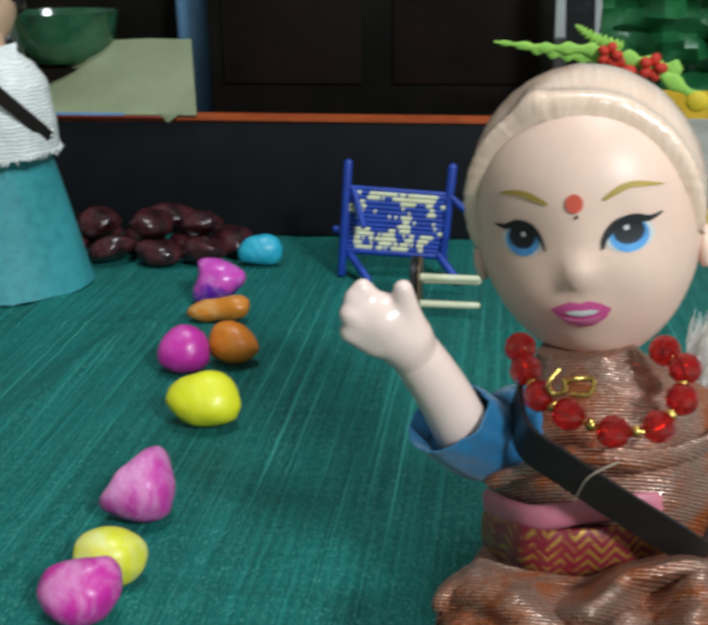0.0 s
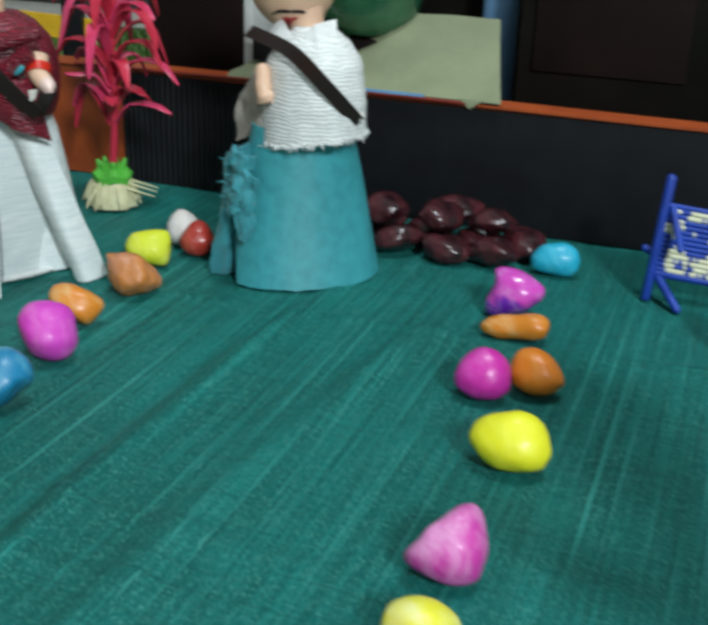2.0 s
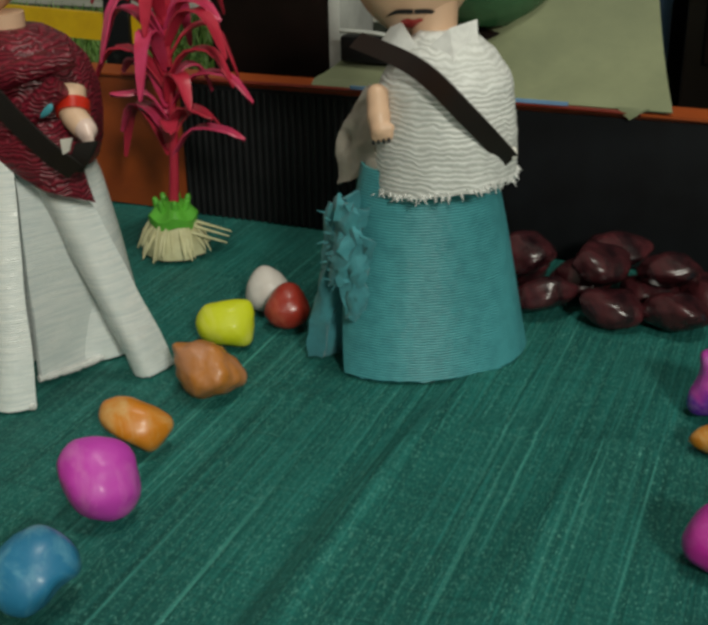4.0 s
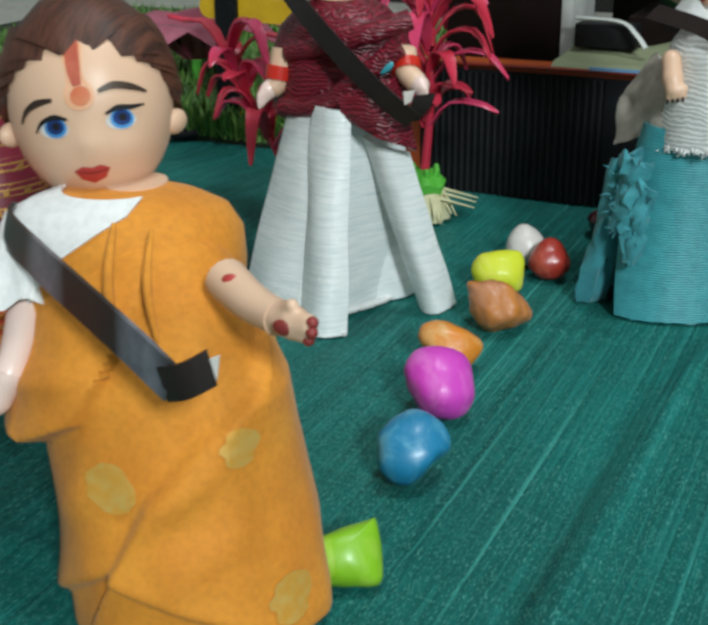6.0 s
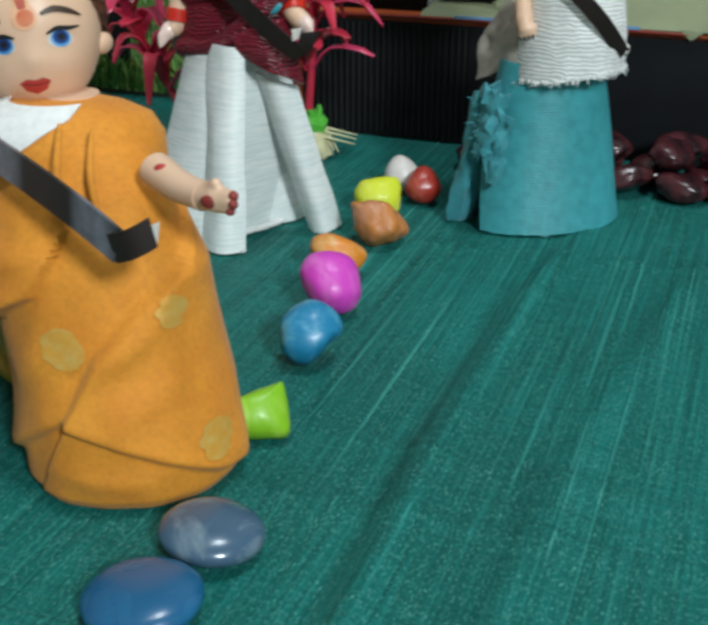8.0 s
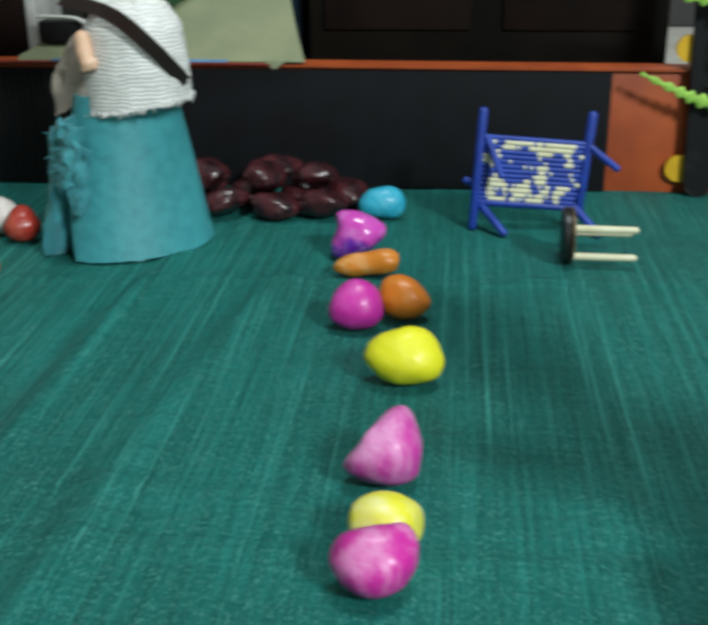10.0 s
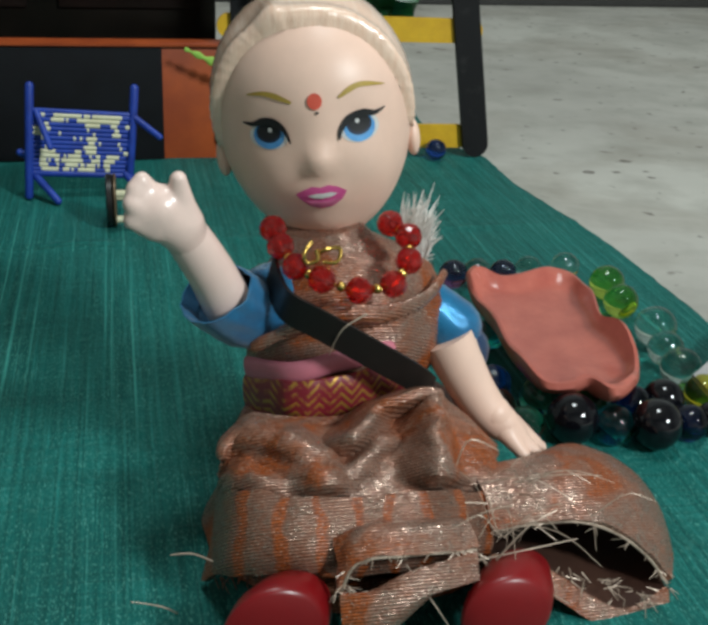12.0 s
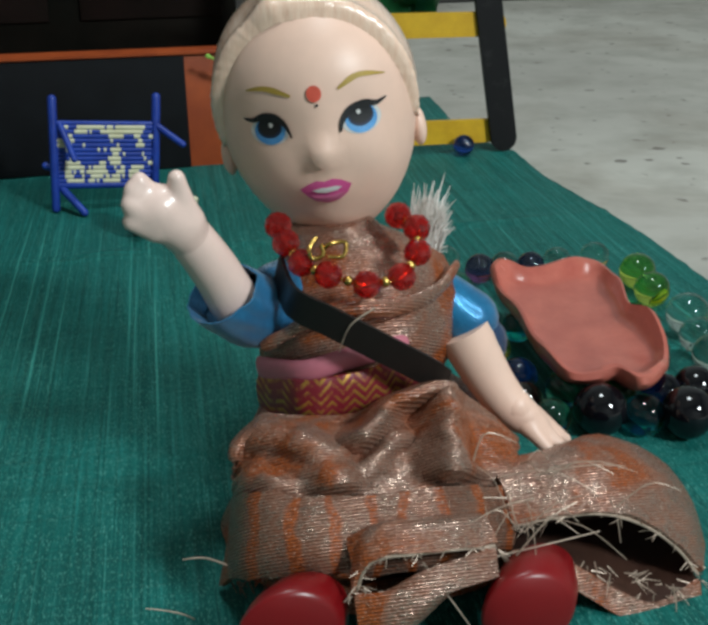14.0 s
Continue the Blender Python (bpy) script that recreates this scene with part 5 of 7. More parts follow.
    s.capsule((-2.74, 0.28, 1.2), (-2.711, 0.200, 1.156), 0.1, 0.1, "white_cotton", 18)
    s.loft([[blend((-2.686, 0.240, 1.249), (-2.721, 0.180, 1.089), t) + Vector((r * math.cos(a), r * math.sin(a), 0.02 * math.sin(6 * a) * t)) for a in (2 * math.pi * k / 36 for k in range(36))] for t, r in ((0, 0.08), (0.5, 0.12), (1.0, 0.14), (1.0, 0.12))], "white_cotton")
    for a0, b0, w in (((-2.36, 0.20, 1.335), (-2.32, 0.115, 1.0), 0.016), ((-2.27, 0.25, 1.315), (-2.2, 0.14, 1.02), 0.014)):
        s.tube(along([a0, blend(a0, b0, 0.5) + Vector((0.0, -0.035, 0.01)), b0], 16), [w * (0.4 + 0.6 * math.sin(math.pi * k / 15)) for k in range(16)], "mustard", 10)
    # arms
    s.tube(along([(-2.682, 0.180, 1.112), (-2.687, 0.120, 0.972), (-2.698, 0.060, 0.864)], 10), [0.06, 0.06, 0.058, 0.056, 0.054, 0.052, 0.05, 0.048, 0.048, 0.05], "vinyl_pale", 16)
    s.blob((-2.74, 0.035, 0.785), [((-2.70, 0.06, 0.86), (-2.74, 0.035, 0.785), 0.048, 0.05), ((-2.75, 0.03, 0.77), (-2.815, 0.020, 0.712), 0.032, 0.018), ((-2.74, 0.02, 0.77), (-2.779, 0.000, 0.71), 0.03, 0.018), ((-2.76, 0.04, 0.78), (-2.836, 0.040, 0.73), 0.03, 0.018)], "vinyl_pale", 0.02, 48, 40, 0.25)
    s.tube(along([(-2.067, 0.300, 1.179), (-1.936, 0.220, 1.160), (-1.813, 0.160, 1.159)], 10), [0.062, 0.062, 0.06, 0.058, 0.056, 0.054, 0.052, 0.05, 0.05, 0.05], "vinyl_warm", 16)
    s.blob((-1.755, 0.135, 1.166), [((-1.82, 0.165, 1.16), (-1.755, 0.135, 1.166), 0.046, 0.042), ((-1.75, 0.13, 1.18), (-1.683, 0.100, 1.197), 0.026, 0.016), ((-1.745, 0.125, 1.168), (-1.68, 0.090, 1.174), 0.026, 0.016), ((-1.75, 0.125, 1.155), (-1.698, 0.100, 1.147), 0.024, 0.016), ((-1.8, 0.155, 1.18), (-1.75, 0.12, 1.222), 0.024, 0.016)], "vinyl_warm", 0.018, 48, 40, 0.25)
    s.ball((-1.765, 0.095, 1.166), (0.03, 0.012, 0.022), "palm_red", None, 12, 8)
    for q in ((-1.676, 0.092, 1.197), (-1.674, 0.084, 1.173), (-1.69, 0.094, 1.146)):
        s.ball(q, 0.0165, "palm_red", None, 10, 8)
    s.ball((-2.006, 0.235, 1.205), (0.03, 0.02, 0.02), "lip_red", None, 12, 8)
    # ribbon sash
    path = along([(-2.80, 0.27, 1.27), (-2.72, 0.17, 1.275), (-2.468, 0.02, 1.262), (-2.259, -0.06, 1.21), (-2.083, -0.10, 1.135), (-1.961, -0.12, 1.068)], 30)
    s.ribbon(path, [Vector((0.022, 0.0, 0.052)) for _ in path], "strap_grey", 0.014)
    s.ribbon(along([(-1.985, -0.118, 1.062), (-1.92, -0.125, 1.085), (-1.86, -0.09, 1.12)], 8), [Vector((-0.012, 0.0, 0.046))] * 8, "strap_brown", 0.014)
    s.sheet([[(-1.868, -0.098, 1.075), (-1.85, -0.09, 1.08)], [(-1.862, -0.098, 1.14), (-1.838, -0.088, 1.15)]], "pearl", 0.01)
    s.ball((-2.24, 0.22, 0.012), (0.26, 0.24, 0.012), "white_cotton", None, 30, 8)
    return tagged(s.make("boy_doll", (-2.28, 0.34, 0)), "boy doll in a mustard robe with a ribbon sash", "doll")


def small_face(s, c, face, size, skin, hair_mat, lip, moustache=False):
    right = Vector((-face[1], face[0], 0)).normalized()
    h = Head(c, right, (0, 0, 1), half=(0.21 * size, 0.26 * size, 0.22 * size), mid=0.06 * size, back=0.2 * size, taper=0.05, bumps=((0, -0.06 * size, 0.02, 0.025, 0.018), (0, -0.13 * size, 0.05, 0.03, 0.008)))
    h.skull(s, skin, 40, 28)
    def sized(points):
        return [(x * size, y * size) for x, y in points]

    for sd in (-1, 1):
        painted_eye(h, s, sd * 0.085 * size, 0.0, 0.03 * size, 0.022 * size, sized([(sd * 0.125, 0.0), (sd * 0.09, 0.024), (sd * 0.05, 0.01)]), (0.002, 0.005, 0.002))
        h.stroke(s, sized([(sd * 0.15, 0.05), (sd * 0.1, 0.075), (sd * 0.045, 0.065)]), (0.002, 0.006, 0.003), "ink", 0.004)
    h.decal(s, sized([(-0.04, -0.135), (-0.02, -0.125), (0, -0.13), (0.02, -0.125), (0.04, -0.135), (0.02, -0.158), (0, -0.164), (-0.02, -0.158)]), lip, 0.004)
    h.oval(s, 0.0, -0.18 * size, 0.004, 0.004, "ink", 0.004)
    if moustache:
        for sd in (-1, 1):
            h.stroke(s, sized([(sd * 0.002, -0.102), (sd * 0.05, -0.104), (sd * 0.085, -0.124)]), (0.01, 0.01, 0.001), "ink", 0.006)
    rings = []
    for a in range(20):
        back, ring = a / 19, []
        for b in range(60):
            t = 2 * math.pi * b / 60
            hu, hv = 0.19 * size * math.sin(t), 0.03 * size + (0.16 if math.cos(t) > 0 else 0.12) * size * math.cos(t)
            x, y = hu / h.half[0], (hv - h.mid) / h.half[1]
            d = Vector((x, y, math.sqrt(max(0.0, 1 - x * x - y * y)))).normalized()
            low = max(0.0, min(1.0, (min(t, 2 * math.pi - t) - 1.45) / 0.6))
            d = d.slerp(Vector((math.sin(t) * 0.8, math.cos(t) * 0.7, -0.5)).normalized(), low)
            e = d.slerp(Vector((0, -0.3, -1)).normalized(), back * 0.97)
            g = 1 + (0.004 + 0.03 * min(1, back * 8) + 0.004 * math.sin(b * 2.1)) / 0.2
            ring.append(h.world(e.x * h.half[0] * g, h.mid + e.y * h.half[1] * g, -h.back + e.z * h.half[2] * g))
        rings.append(ring)
    s.loft(rings, hair_mat, cap=(False, True))
    return h


def wrap_ring(cx, cy, z, rx, ry, k=0.05, seed=0, n=72, turn=0.0, freq=1.5, saw=0.0):
    out = []
    for j in range(n):
        t = 2 * math.pi * j / n
        g = 1 + k * wob((math.cos(t) * freq, math.sin(t) * freq, seed + z))
        out.append((cx + rx * g * math.cos(t + turn), cy + ry * g * math.sin(t + turn), z + saw * wob((j * 0.9, seed, 0))))
    return out


def white_robe_doll():
    """Standing doll: white robe with wide panels, burgundy shawl."""
    s = Shape()
    cx, cy = -3.02, 2.86
    small_face(s, (-3.09, 2.62, 1.89), (0.42, -0.9, 0), 1.38, "vinyl_warm", "black_hair", "lip_red")
    s.tube([(-3.02, 2.85, 1.4), (-3.02, 2.84, 1.66)], 0.09, "vinyl_warm", 16)
    # inner robe, then two standing panels in front and one swung out to the side
    s.loft([wrap_ring(cx - 0.03, cy + 0.09 + 0.14 * (1 - z), z, rx, ry, 0.05, 3) for z, rx, ry in ((0.012, 0.36, 0.3), (0.3, 0.35, 0.3), (0.6, 0.33, 0.29), (0.9, 0.31, 0.26), (1.06, 0.27, 0.23))], "white_brocade", cap=(True, True))
    def panel(tl, tr, bl, br, bulge, seed, mat="white_brocade"):
        grid = []
        for i in range(16):
            t = i / 15
            row = []
            for j in range(9):
                q = j / 8
                p = blend(blend(tl, tr, q), blend(bl, br, q), t)
                p += Vector((0.25, -0.9, 0)) * (bulge * math.sin(math.pi * q) * (0.5 + 0.5 * t)) + Vector((0.012, 0.012, 0)) * wob((q * 3, t * 3, seed), 1.0)
                row.append(p)
            grid.append(row)
        s.sheet(grid, mat, 0.022)
    panel((-3.177, 2.620, 1.058), (-2.945, 2.520, 1.132), (-3.481, 2.541, 0.012), (-3.058, 2.407, 0.012), 0.06, 1)
    panel((-2.963, 2.500, 1.149), (-2.780, 2.480, 1.143), (-3.062, 2.430, 0.012), (-2.797, 2.417, 0.012), 0.1, 2)
    panel((-2.761, 2.600, 0.998), (-2.582, 2.700, 0.911), (-2.576, 2.904, 0.012), (-2.448, 3.009, 0.014), 0.12, 3)
    panel((-2.842, 2.550, 1.110), (-2.718, 2.620, 0.997), (-2.917, 2.607, 0.030), (-2.746, 3.138, 0.012), -0.02, 4)
    for hem in (along([(-3.459, 2.522, 0.020), (-3.042, 2.387, 0.020), (-2.783, 2.397, 0.020)], 40), along([(-2.911, 2.599, 0.035), (-2.800, 2.818, 0.030), (-2.737, 3.123, 0.020)], 30), along([(-2.567, 2.889, 0.020), (-2.472, 2.894, 0.020), (-2.442, 2.998, 0.020)], 16)):
        s.tube(hem, [0.018 * (1 + 0.5 * wob((k * 0.8, 3, 0))) for k in range(len(hem))], "white_cotton", 8)
    # shawl: ribbed wrap with a tail towards one hip
    s.loft([wrap_ring(cx + dx, cy, z, rx, ry, 0.06, 11, freq=2.2) for z, rx, ry, dx in ((1.02, 0.34, 0.28, 0.0), (1.1, 0.37, 0.3, 0.0), (1.22, 0.38, 0.3, 0.01), (1.34, 0.37, 0.29, 0.02), (1.46, 0.33, 0.26, 0.02), (1.55, 0.24, 0.2, 0.02), (1.6, 0.14, 0.13, 0.02))], "burgundy", cap=(True, True))
    a = along([(-2.830, 2.500, 1.218), (-2.651, 2.520, 1.276), (-2.587, 2.660, 1.288)], 12)
    b = along([(-2.793, 2.480, 1.123), (-2.595, 2.500, 1.015), (-2.510, 2.620, 0.938)], 12)
    s.sheet([[blend(p, q, t / 7) + Vector((0.0, -0.03 * math.sin(math.pi * t / 7), 0)) for p, q in zip(a, b)] for t in range(8)], "burgundy", 0.03)
    s.tube(along([(-3.205, 2.600, 1.101), (-2.980, 2.520, 1.129), (-2.795, 2.500, 1.240), (-2.557, 2.560, 1.439)], 16), 0.05, "burgundy", 12)
    s.tube(along([(-3.170, 2.620, 1.364), (-2.785, 2.520, 1.466), (-2.534, 2.640, 1.550)], 14), 0.05, "burgundy", 10)
    # arms with red bangles
    for p, q, r, w in (((-3.230, 2.660, 1.372), (-3.245, 2.620, 1.222), (-3.276, 2.580, 1.179), 1), ((-2.578, 2.660, 1.400), (-2.537, 2.600, 1.315), (-2.453, 2.560, 1.267), 2)):
        s.tube(along([p, q, r], 9), [0.06, 0.06, 0.06, 0.058, 0.056, 0.054, 0.052, 0.05, 0.04], "vinyl_warm", 14)
        s.tube([blend(p, q, 0.55), blend(p, q, 0.98)], [0.072, 0.07], "bangle", 16)
        d = (Vector(r) - Vector(q)).normalized() * 0.05
        s.blob(r, [(q, r, 0.05, 0.044)] + [(Vector(r) + d * 0.2 + Vector((0, -0.012, k * 0.02)), Vector(r) + d * 1.1 + Vector((0, -0.02, k * 0.026 - 0.01)), 0.022, 0.015) for k in (-1, 0, 1)], "vinyl_pale", 0.016, 32, 24, 0.2)
    # sash
    path = along([(-3.171, 2.620, 1.663), (-2.982, 2.500, 1.547), (-2.741, 2.440, 1.359), (-2.549, 2.420, 1.218), (-2.432, 2.440, 1.133)], 24)
    s.ribbon(path, [Vector((0.038, 0, 0.03)) for _ in path], "strap", 0.014)
    s.ribbon(along([(-2.454, 2.440, 1.122), (-2.401, 2.430, 1.194), (-2.389, 2.460, 1.250)], 6), [Vector((0.05, 0, 0.01))] * 6, "strap", 0.014)
    s.sheet([[(-2.466, 2.41, 1.267), (-2.41, 2.41, 1.278)], [(-2.461, 2.41, 1.207), (-2.429, 2.41, 1.223)]], "pearl", 0.008)
    s.ball((-2.615, 2.515, 1.345), (0.055, 0.012, 0.026), "cyan_bit", Euler((0, -0.5, 0)).to_matrix(), 12, 8)
    return tagged(s.make("white_robe_doll", (cx, cy, 0)), "doll in a white robe and burgundy shawl with a black sash", "doll")


def teal_doll():
    """Standing doll: stiff teal skirt open at one side, white pleated wrap."""
    s = Shape()
    cx, cy = -1.3, 3.55
    small_face(s, (-1.33, 3.32, 1.80), (0.35, -0.93, 0), 1.35, "vinyl_warm", "black_hair", "lip_red", True)
    s.tube([(-1.3, 3.48, 1.4), (-1.3, 3.5, 1.7)], 0.1, "vinyl_warm", 16)
    # skirt sheet: a stiff cone, oval at the foot and turned a little, left open on one side
    foot, waist = Vector((-1.34, 3.60, 0)), Vector((-1.32, 3.49, 0))
    long_way, short_way = Vector((0.79, 0.61, 0)), Vector((0.61, -0.79, 0))

    def skirt(a, t, k=1.0):
        p = foot + long_way * (0.48 * k * math.cos(a)) + short_way * (0.33 * k * math.sin(a))
        q = waist + long_way * (0.28 * k * math.cos(a)) + short_way * (0.2 * k * math.sin(a))
        return blend(q, p, t)

    grid = []
    for i in range(26):
        t = i / 25
        row = []
        for j in range(70):
            a = radians(157 + 40 * (1 - t) - (318 + 40 * (1 - t)) * j / 69)
            g = 1 + 0.025 * wob((math.cos(a) * 2, math.sin(a) * 2, t * 1.5))
            p = skirt(a, t, g)
            row.append((p.x, p.y, 1.0 - 0.99 * t + (0.012 * wob((j * 0.5, 3, 0)) if i == 25 else 0)))
        grid.append(row)
    s.sheet(grid, "teal", 0.025)
    s.loft([[skirt(2 * math.pi * j / 60, t, 0.72) + Vector((0, 0, 1.0 - 0.98 * t)) for j in range(60)] for t in (1.0, 0.5, 0.0)], "teal_plain", cap=(True, True))
    # ragged flap at the opening
    for tl, tr, bl, br, seed, y in (
        ((-1.703, 3.300, 0.809), (-1.564, 3.250, 0.905), (-1.856, 3.341, 0.012), (-1.731, 3.435, 0.012), 1, 0), ((-1.624, 3.220, 0.883), (-1.498, 3.200, 0.840), (-1.668, 3.200, 0.466), (-1.521, 3.180, 0.506), 2, 0),
        ((-1.554, 3.200, 0.798), (-1.463, 3.180, 0.699), (-1.592, 3.200, 0.301), (-1.523, 3.180, 0.340), 3, 0)):
        g2 = []
        for i in range(14):
            t = i / 13
            g2.append([blend(blend(tl, tr, q / 8), blend(bl, br, q / 8), t) + Vector((0.05 * wob((q * 0.5, t * 5, seed)), -0.05 * math.sin(math.pi * q / 8) + 0.04 * wob((q * 0.6, t * 7, seed + 5)), 0.02 * wob((q * 1.3, i, seed)))) for q in range(9)])
        s.sheet(g2, "teal_plain", 0.018)
    for k in range(60):
        rng = random.Random(900 + k)
        p = blend((-1.677, 3.250, 0.834), (-1.640, 3.180, 0.467), rng.random()) + Vector((rng.uniform(-0.04, 0.08), -0.03, 0))
        s.tube([p, p + Vector((rng.uniform(-0.04, 0.03), rng.uniform(-0.03, 0.0), rng.uniform(-0.03, 0.03)))], [0.004, 0.001], "teal_plain", 4)
    # pleated wrap, wider than the skirt, with a dropped hem
    rings = []
    for i in range(26):
        t = i / 25
        z = 1.58 - 0.64 * t
        rx = near(t, ((0, 0.13), (0.12, 0.24), (0.3, 0.33), (0.7, 0.365), (1, 0.37)))
        ry = rx * 0.84
        ridge = 0.0015 * math.sin(t * 2 * math.pi * 9)
        rings.append([(-1.225 + (rx * 0.86 + ridge) * math.cos(a) * (1 + 0.03 * wob((math.cos(a), math.sin(a), 2))), 3.43 + (ry * 0.9 + ridge) * math.sin(a), z + t * (0.04 * math.cos(a - 0.3) + 0.02 * wob((math.cos(a) * 3, math.sin(a) * 3, 1)))) for a in (2 * math.pi * k / 72 for k in range(72))])
    s.loft(rings, "pleat_white", cap=(True, True))
    for k in range(260):
        rng = random.Random(2000 + k)
        p = Vector(rings[-1][rng.randrange(72)]) + Vector((0, 0, rng.uniform(-0.005, 0.02)))
        s.tube([p, p + Vector((rng.uniform(-0.025, 0.025), rng.uniform(-0.02, 0.01), rng.uniform(-0.035, 0.0)))], [0.006, 0.001], "white_cotton", 4)
    # gauze hanging behind the bent arm, collar, hand
    edge_a, edge_b = along([(-1.558, 3.42, 1.327), (-1.662, 3.45, 1.176), (-1.734, 3.48, 1.061), (-1.743, 3.5, 0.834)], 14), along([(-1.47, 3.3, 1.301), (-1.478, 3.28, 1.2), (-1.466, 3.26, 1.09), (-1.442, 3.26, 1.024)], 14)
    s.sheet([[blend(p, q, k / 8) + Vector((0.03 * wob((k * 0.6, i * 0.4, 8)), 0.04 * wob((k * 0.7, i * 0.35, 3)), 0)) for k in range(9)] for i, (p, q) in enumerate(zip(edge_a, edge_b))], "gauze", 0.018)
    s.blob((-1.43, 3.17, 1.24), [((-1.454, 3.220, 1.338), (-1.433, 3.180, 1.257), 0.046, 0.046), ((-1.433, 3.180, 1.257), (-1.416, 3.155, 1.21), 0.046, 0.042)] + [((-1.43 + 0.02 * k, 3.15, 1.21 + 0.004 * k), (-1.437 + 0.023 * k, 3.14, 1.168 + 0.005 * k), 0.018, 0.013) for k in range(4)], "vinyl_warm", 0.014, 40, 32, 0.25)
    for k in range(4):
        s.ball(Vector((-1.437, 3.128, 1.16)) + Vector((0.023 * k, 0, 0.005 * k)), (0.007, 0.008, 0.013), "ink", None, 8, 6)
    for sd in (-1, 1):
        s.sheet([[(cx + 0.02, 3.3, 1.5), (cx + sd * 0.1 + 0.02, 3.33, 1.6), (cx + sd * 0.17 + 0.02, 3.45, 1.62)], [(cx + 0.03, 3.26, 1.43), (cx + sd * 0.13 + 0.03, 3.27, 1.48), (cx + sd * 0.22, 3.38, 1.5)]], "white_cotton", 0.02)
    s.ribbon(along([(-1.572, 3.300, 1.541), (-1.255, 3.160, 1.474), (-1.041, 3.160, 1.298), (-0.914, 3.360, 1.072)], 20), [Vector((0.03, 0, 0.032))] * 20, "strap_brown", 0.014)
    s.ball((-0.899, 3.360, 1.099), (0.02, 0.02, 0.03), "pearl", None, 10, 8)
    return tagged(s.make("teal_skirt_doll", (cx, cy, 0)), "doll in a stiff teal skirt and white pleated wrap", "doll")


def sari_doll():
    """Draped doll in maroon and gold behind the plate."""
    s = Shape()
    cx, cy = -4.42, 1.66
    s.loft([wrap_ring(cx, cy, z, rx, ry, 0.06, 5) for z, rx, ry in ((0.012, 0.55, 0.45), (0.4, 0.54, 0.44), (0.7, 0.5, 0.4), (0.9, 0.44, 0.36), (1.05, 0.36, 0.3), (1.2, 0.25, 0.22), (1.3, 0.15, 0.14))], "sari", cap=(True, True))
    s.sheet([[blend(blend((-4.362, 1.750, 1.246), (-4.205, 1.800, 1.229), q / 6), blend((-4.064, 1.660, 0.976), (-4.043, 1.780, 1.078), q / 6), t / 6) for q in range(7)] for t in range(7)], "sari_plain", 0.02)
    small_face(s, (-4.78, 1.55, 1.6), (0.5, -0.86, 0), 1.0, "vinyl_warm", "black_hair", "lip_red")
    s.tube([(-4.74, 1.7, 1.1), (-4.78, 1.72, 1.5)], 0.09, "vinyl_warm", 16)
    return tagged(s.make("sari_doll", (cx, cy, 0)), "doll draped in a maroon and gold sari behind the plate", "doll")


blonde_doll()
boy_doll()
white_robe_doll()
teal_doll()
sari_doll()


# ---- loose things ----
def shaped_pebble(at, size, facing, outline, seed, mat, label, depth=0.85, lumps=0.05, round_off=0.5):
    """A tumbled stone with its own outline: corners given on a square from -1 to 1, worn round, resting on the cloth."""
    corners = [Vector(p) for p in outline]
    ring = []
    n = 64
    for k in range(n):
        s = k / n * len(corners)
        i, t = int(s), s - int(s)
        a, b, c, d = (corners[(i + q) % len(corners)] for q in (-1, 0, 1, 2))
        smooth = 0.5 * (2 * b + (c - a) * t + (2 * a - 5 * b + 4 * c - d) * t * t + (3 * b - a - 3 * c + d) * t**3)
        ring.append(smooth)
    for _ in range(3):
        ring = [ring[k] * (1 - round_off) + (ring[k - 1] + ring[(k + 1) % n]) * round_off * 0.5 for k in range(n)]
    m = 26
    w, h = size
    thick = depth * min(w, h) / 2
    turn = Euler((radians(-facing[0]), 0, radians(facing[1]))).to_matrix()
    verts, faces = [], []
    for a in range(m + 1):
        th = math.pi * a / m
        r, y = max(0.0, math.sin(th)) ** 0.8, -math.cos(th)
        for k, p in enumerate(ring):
            p = p.normalized().lerp(p, min(1.0, r * 1.05) ** 2) if p.length > 0 else p
            q = Vector((p.x * r * w / 2, y * thick * (1 - 0.12 * p.y * r), p.y * r * h / 2))
            q *= 1 + lumps * noise.noise(q * 9 + Vector((seed * 3.7, seed * 1.3, seed * 2.1))) + lumps * 0.5 * noise.noise(q * 22 + Vector((seed, 0, 0)))
            verts.append(turn @ q)
    for a in range(m):
        for k in range(n):
            j = (k + 1) % n
            faces.append((a * n + k, a * n + j, (a + 1) * n + j, (a + 1) * n + k))
    low = min(v.z for v in verts)
    me = bpy.data.meshes.new("pebble")
    me.from_pydata([tuple((v - Vector((0, 0, low))) * U) for v in verts], [], faces)
    bm = bmesh.new()
    bm.from_mesh(me)
    bmesh.ops.remove_doubles(bm, verts=bm.verts, dist=1e-6)
    bmesh.ops.recalc_face_normals(bm, faces=bm.faces)
    bm.to_mesh(me)
    bm.free()
    me.polygons.foreach_set("use_smooth", [True] * len(me.polygons))
    me.materials.append(mat)
    ob = new("pebble", me)
    ob.location = Vector((at[0], at[1], 0.004)) * U
    return tagged(ob, label, "pebble", "coloured pebbles")


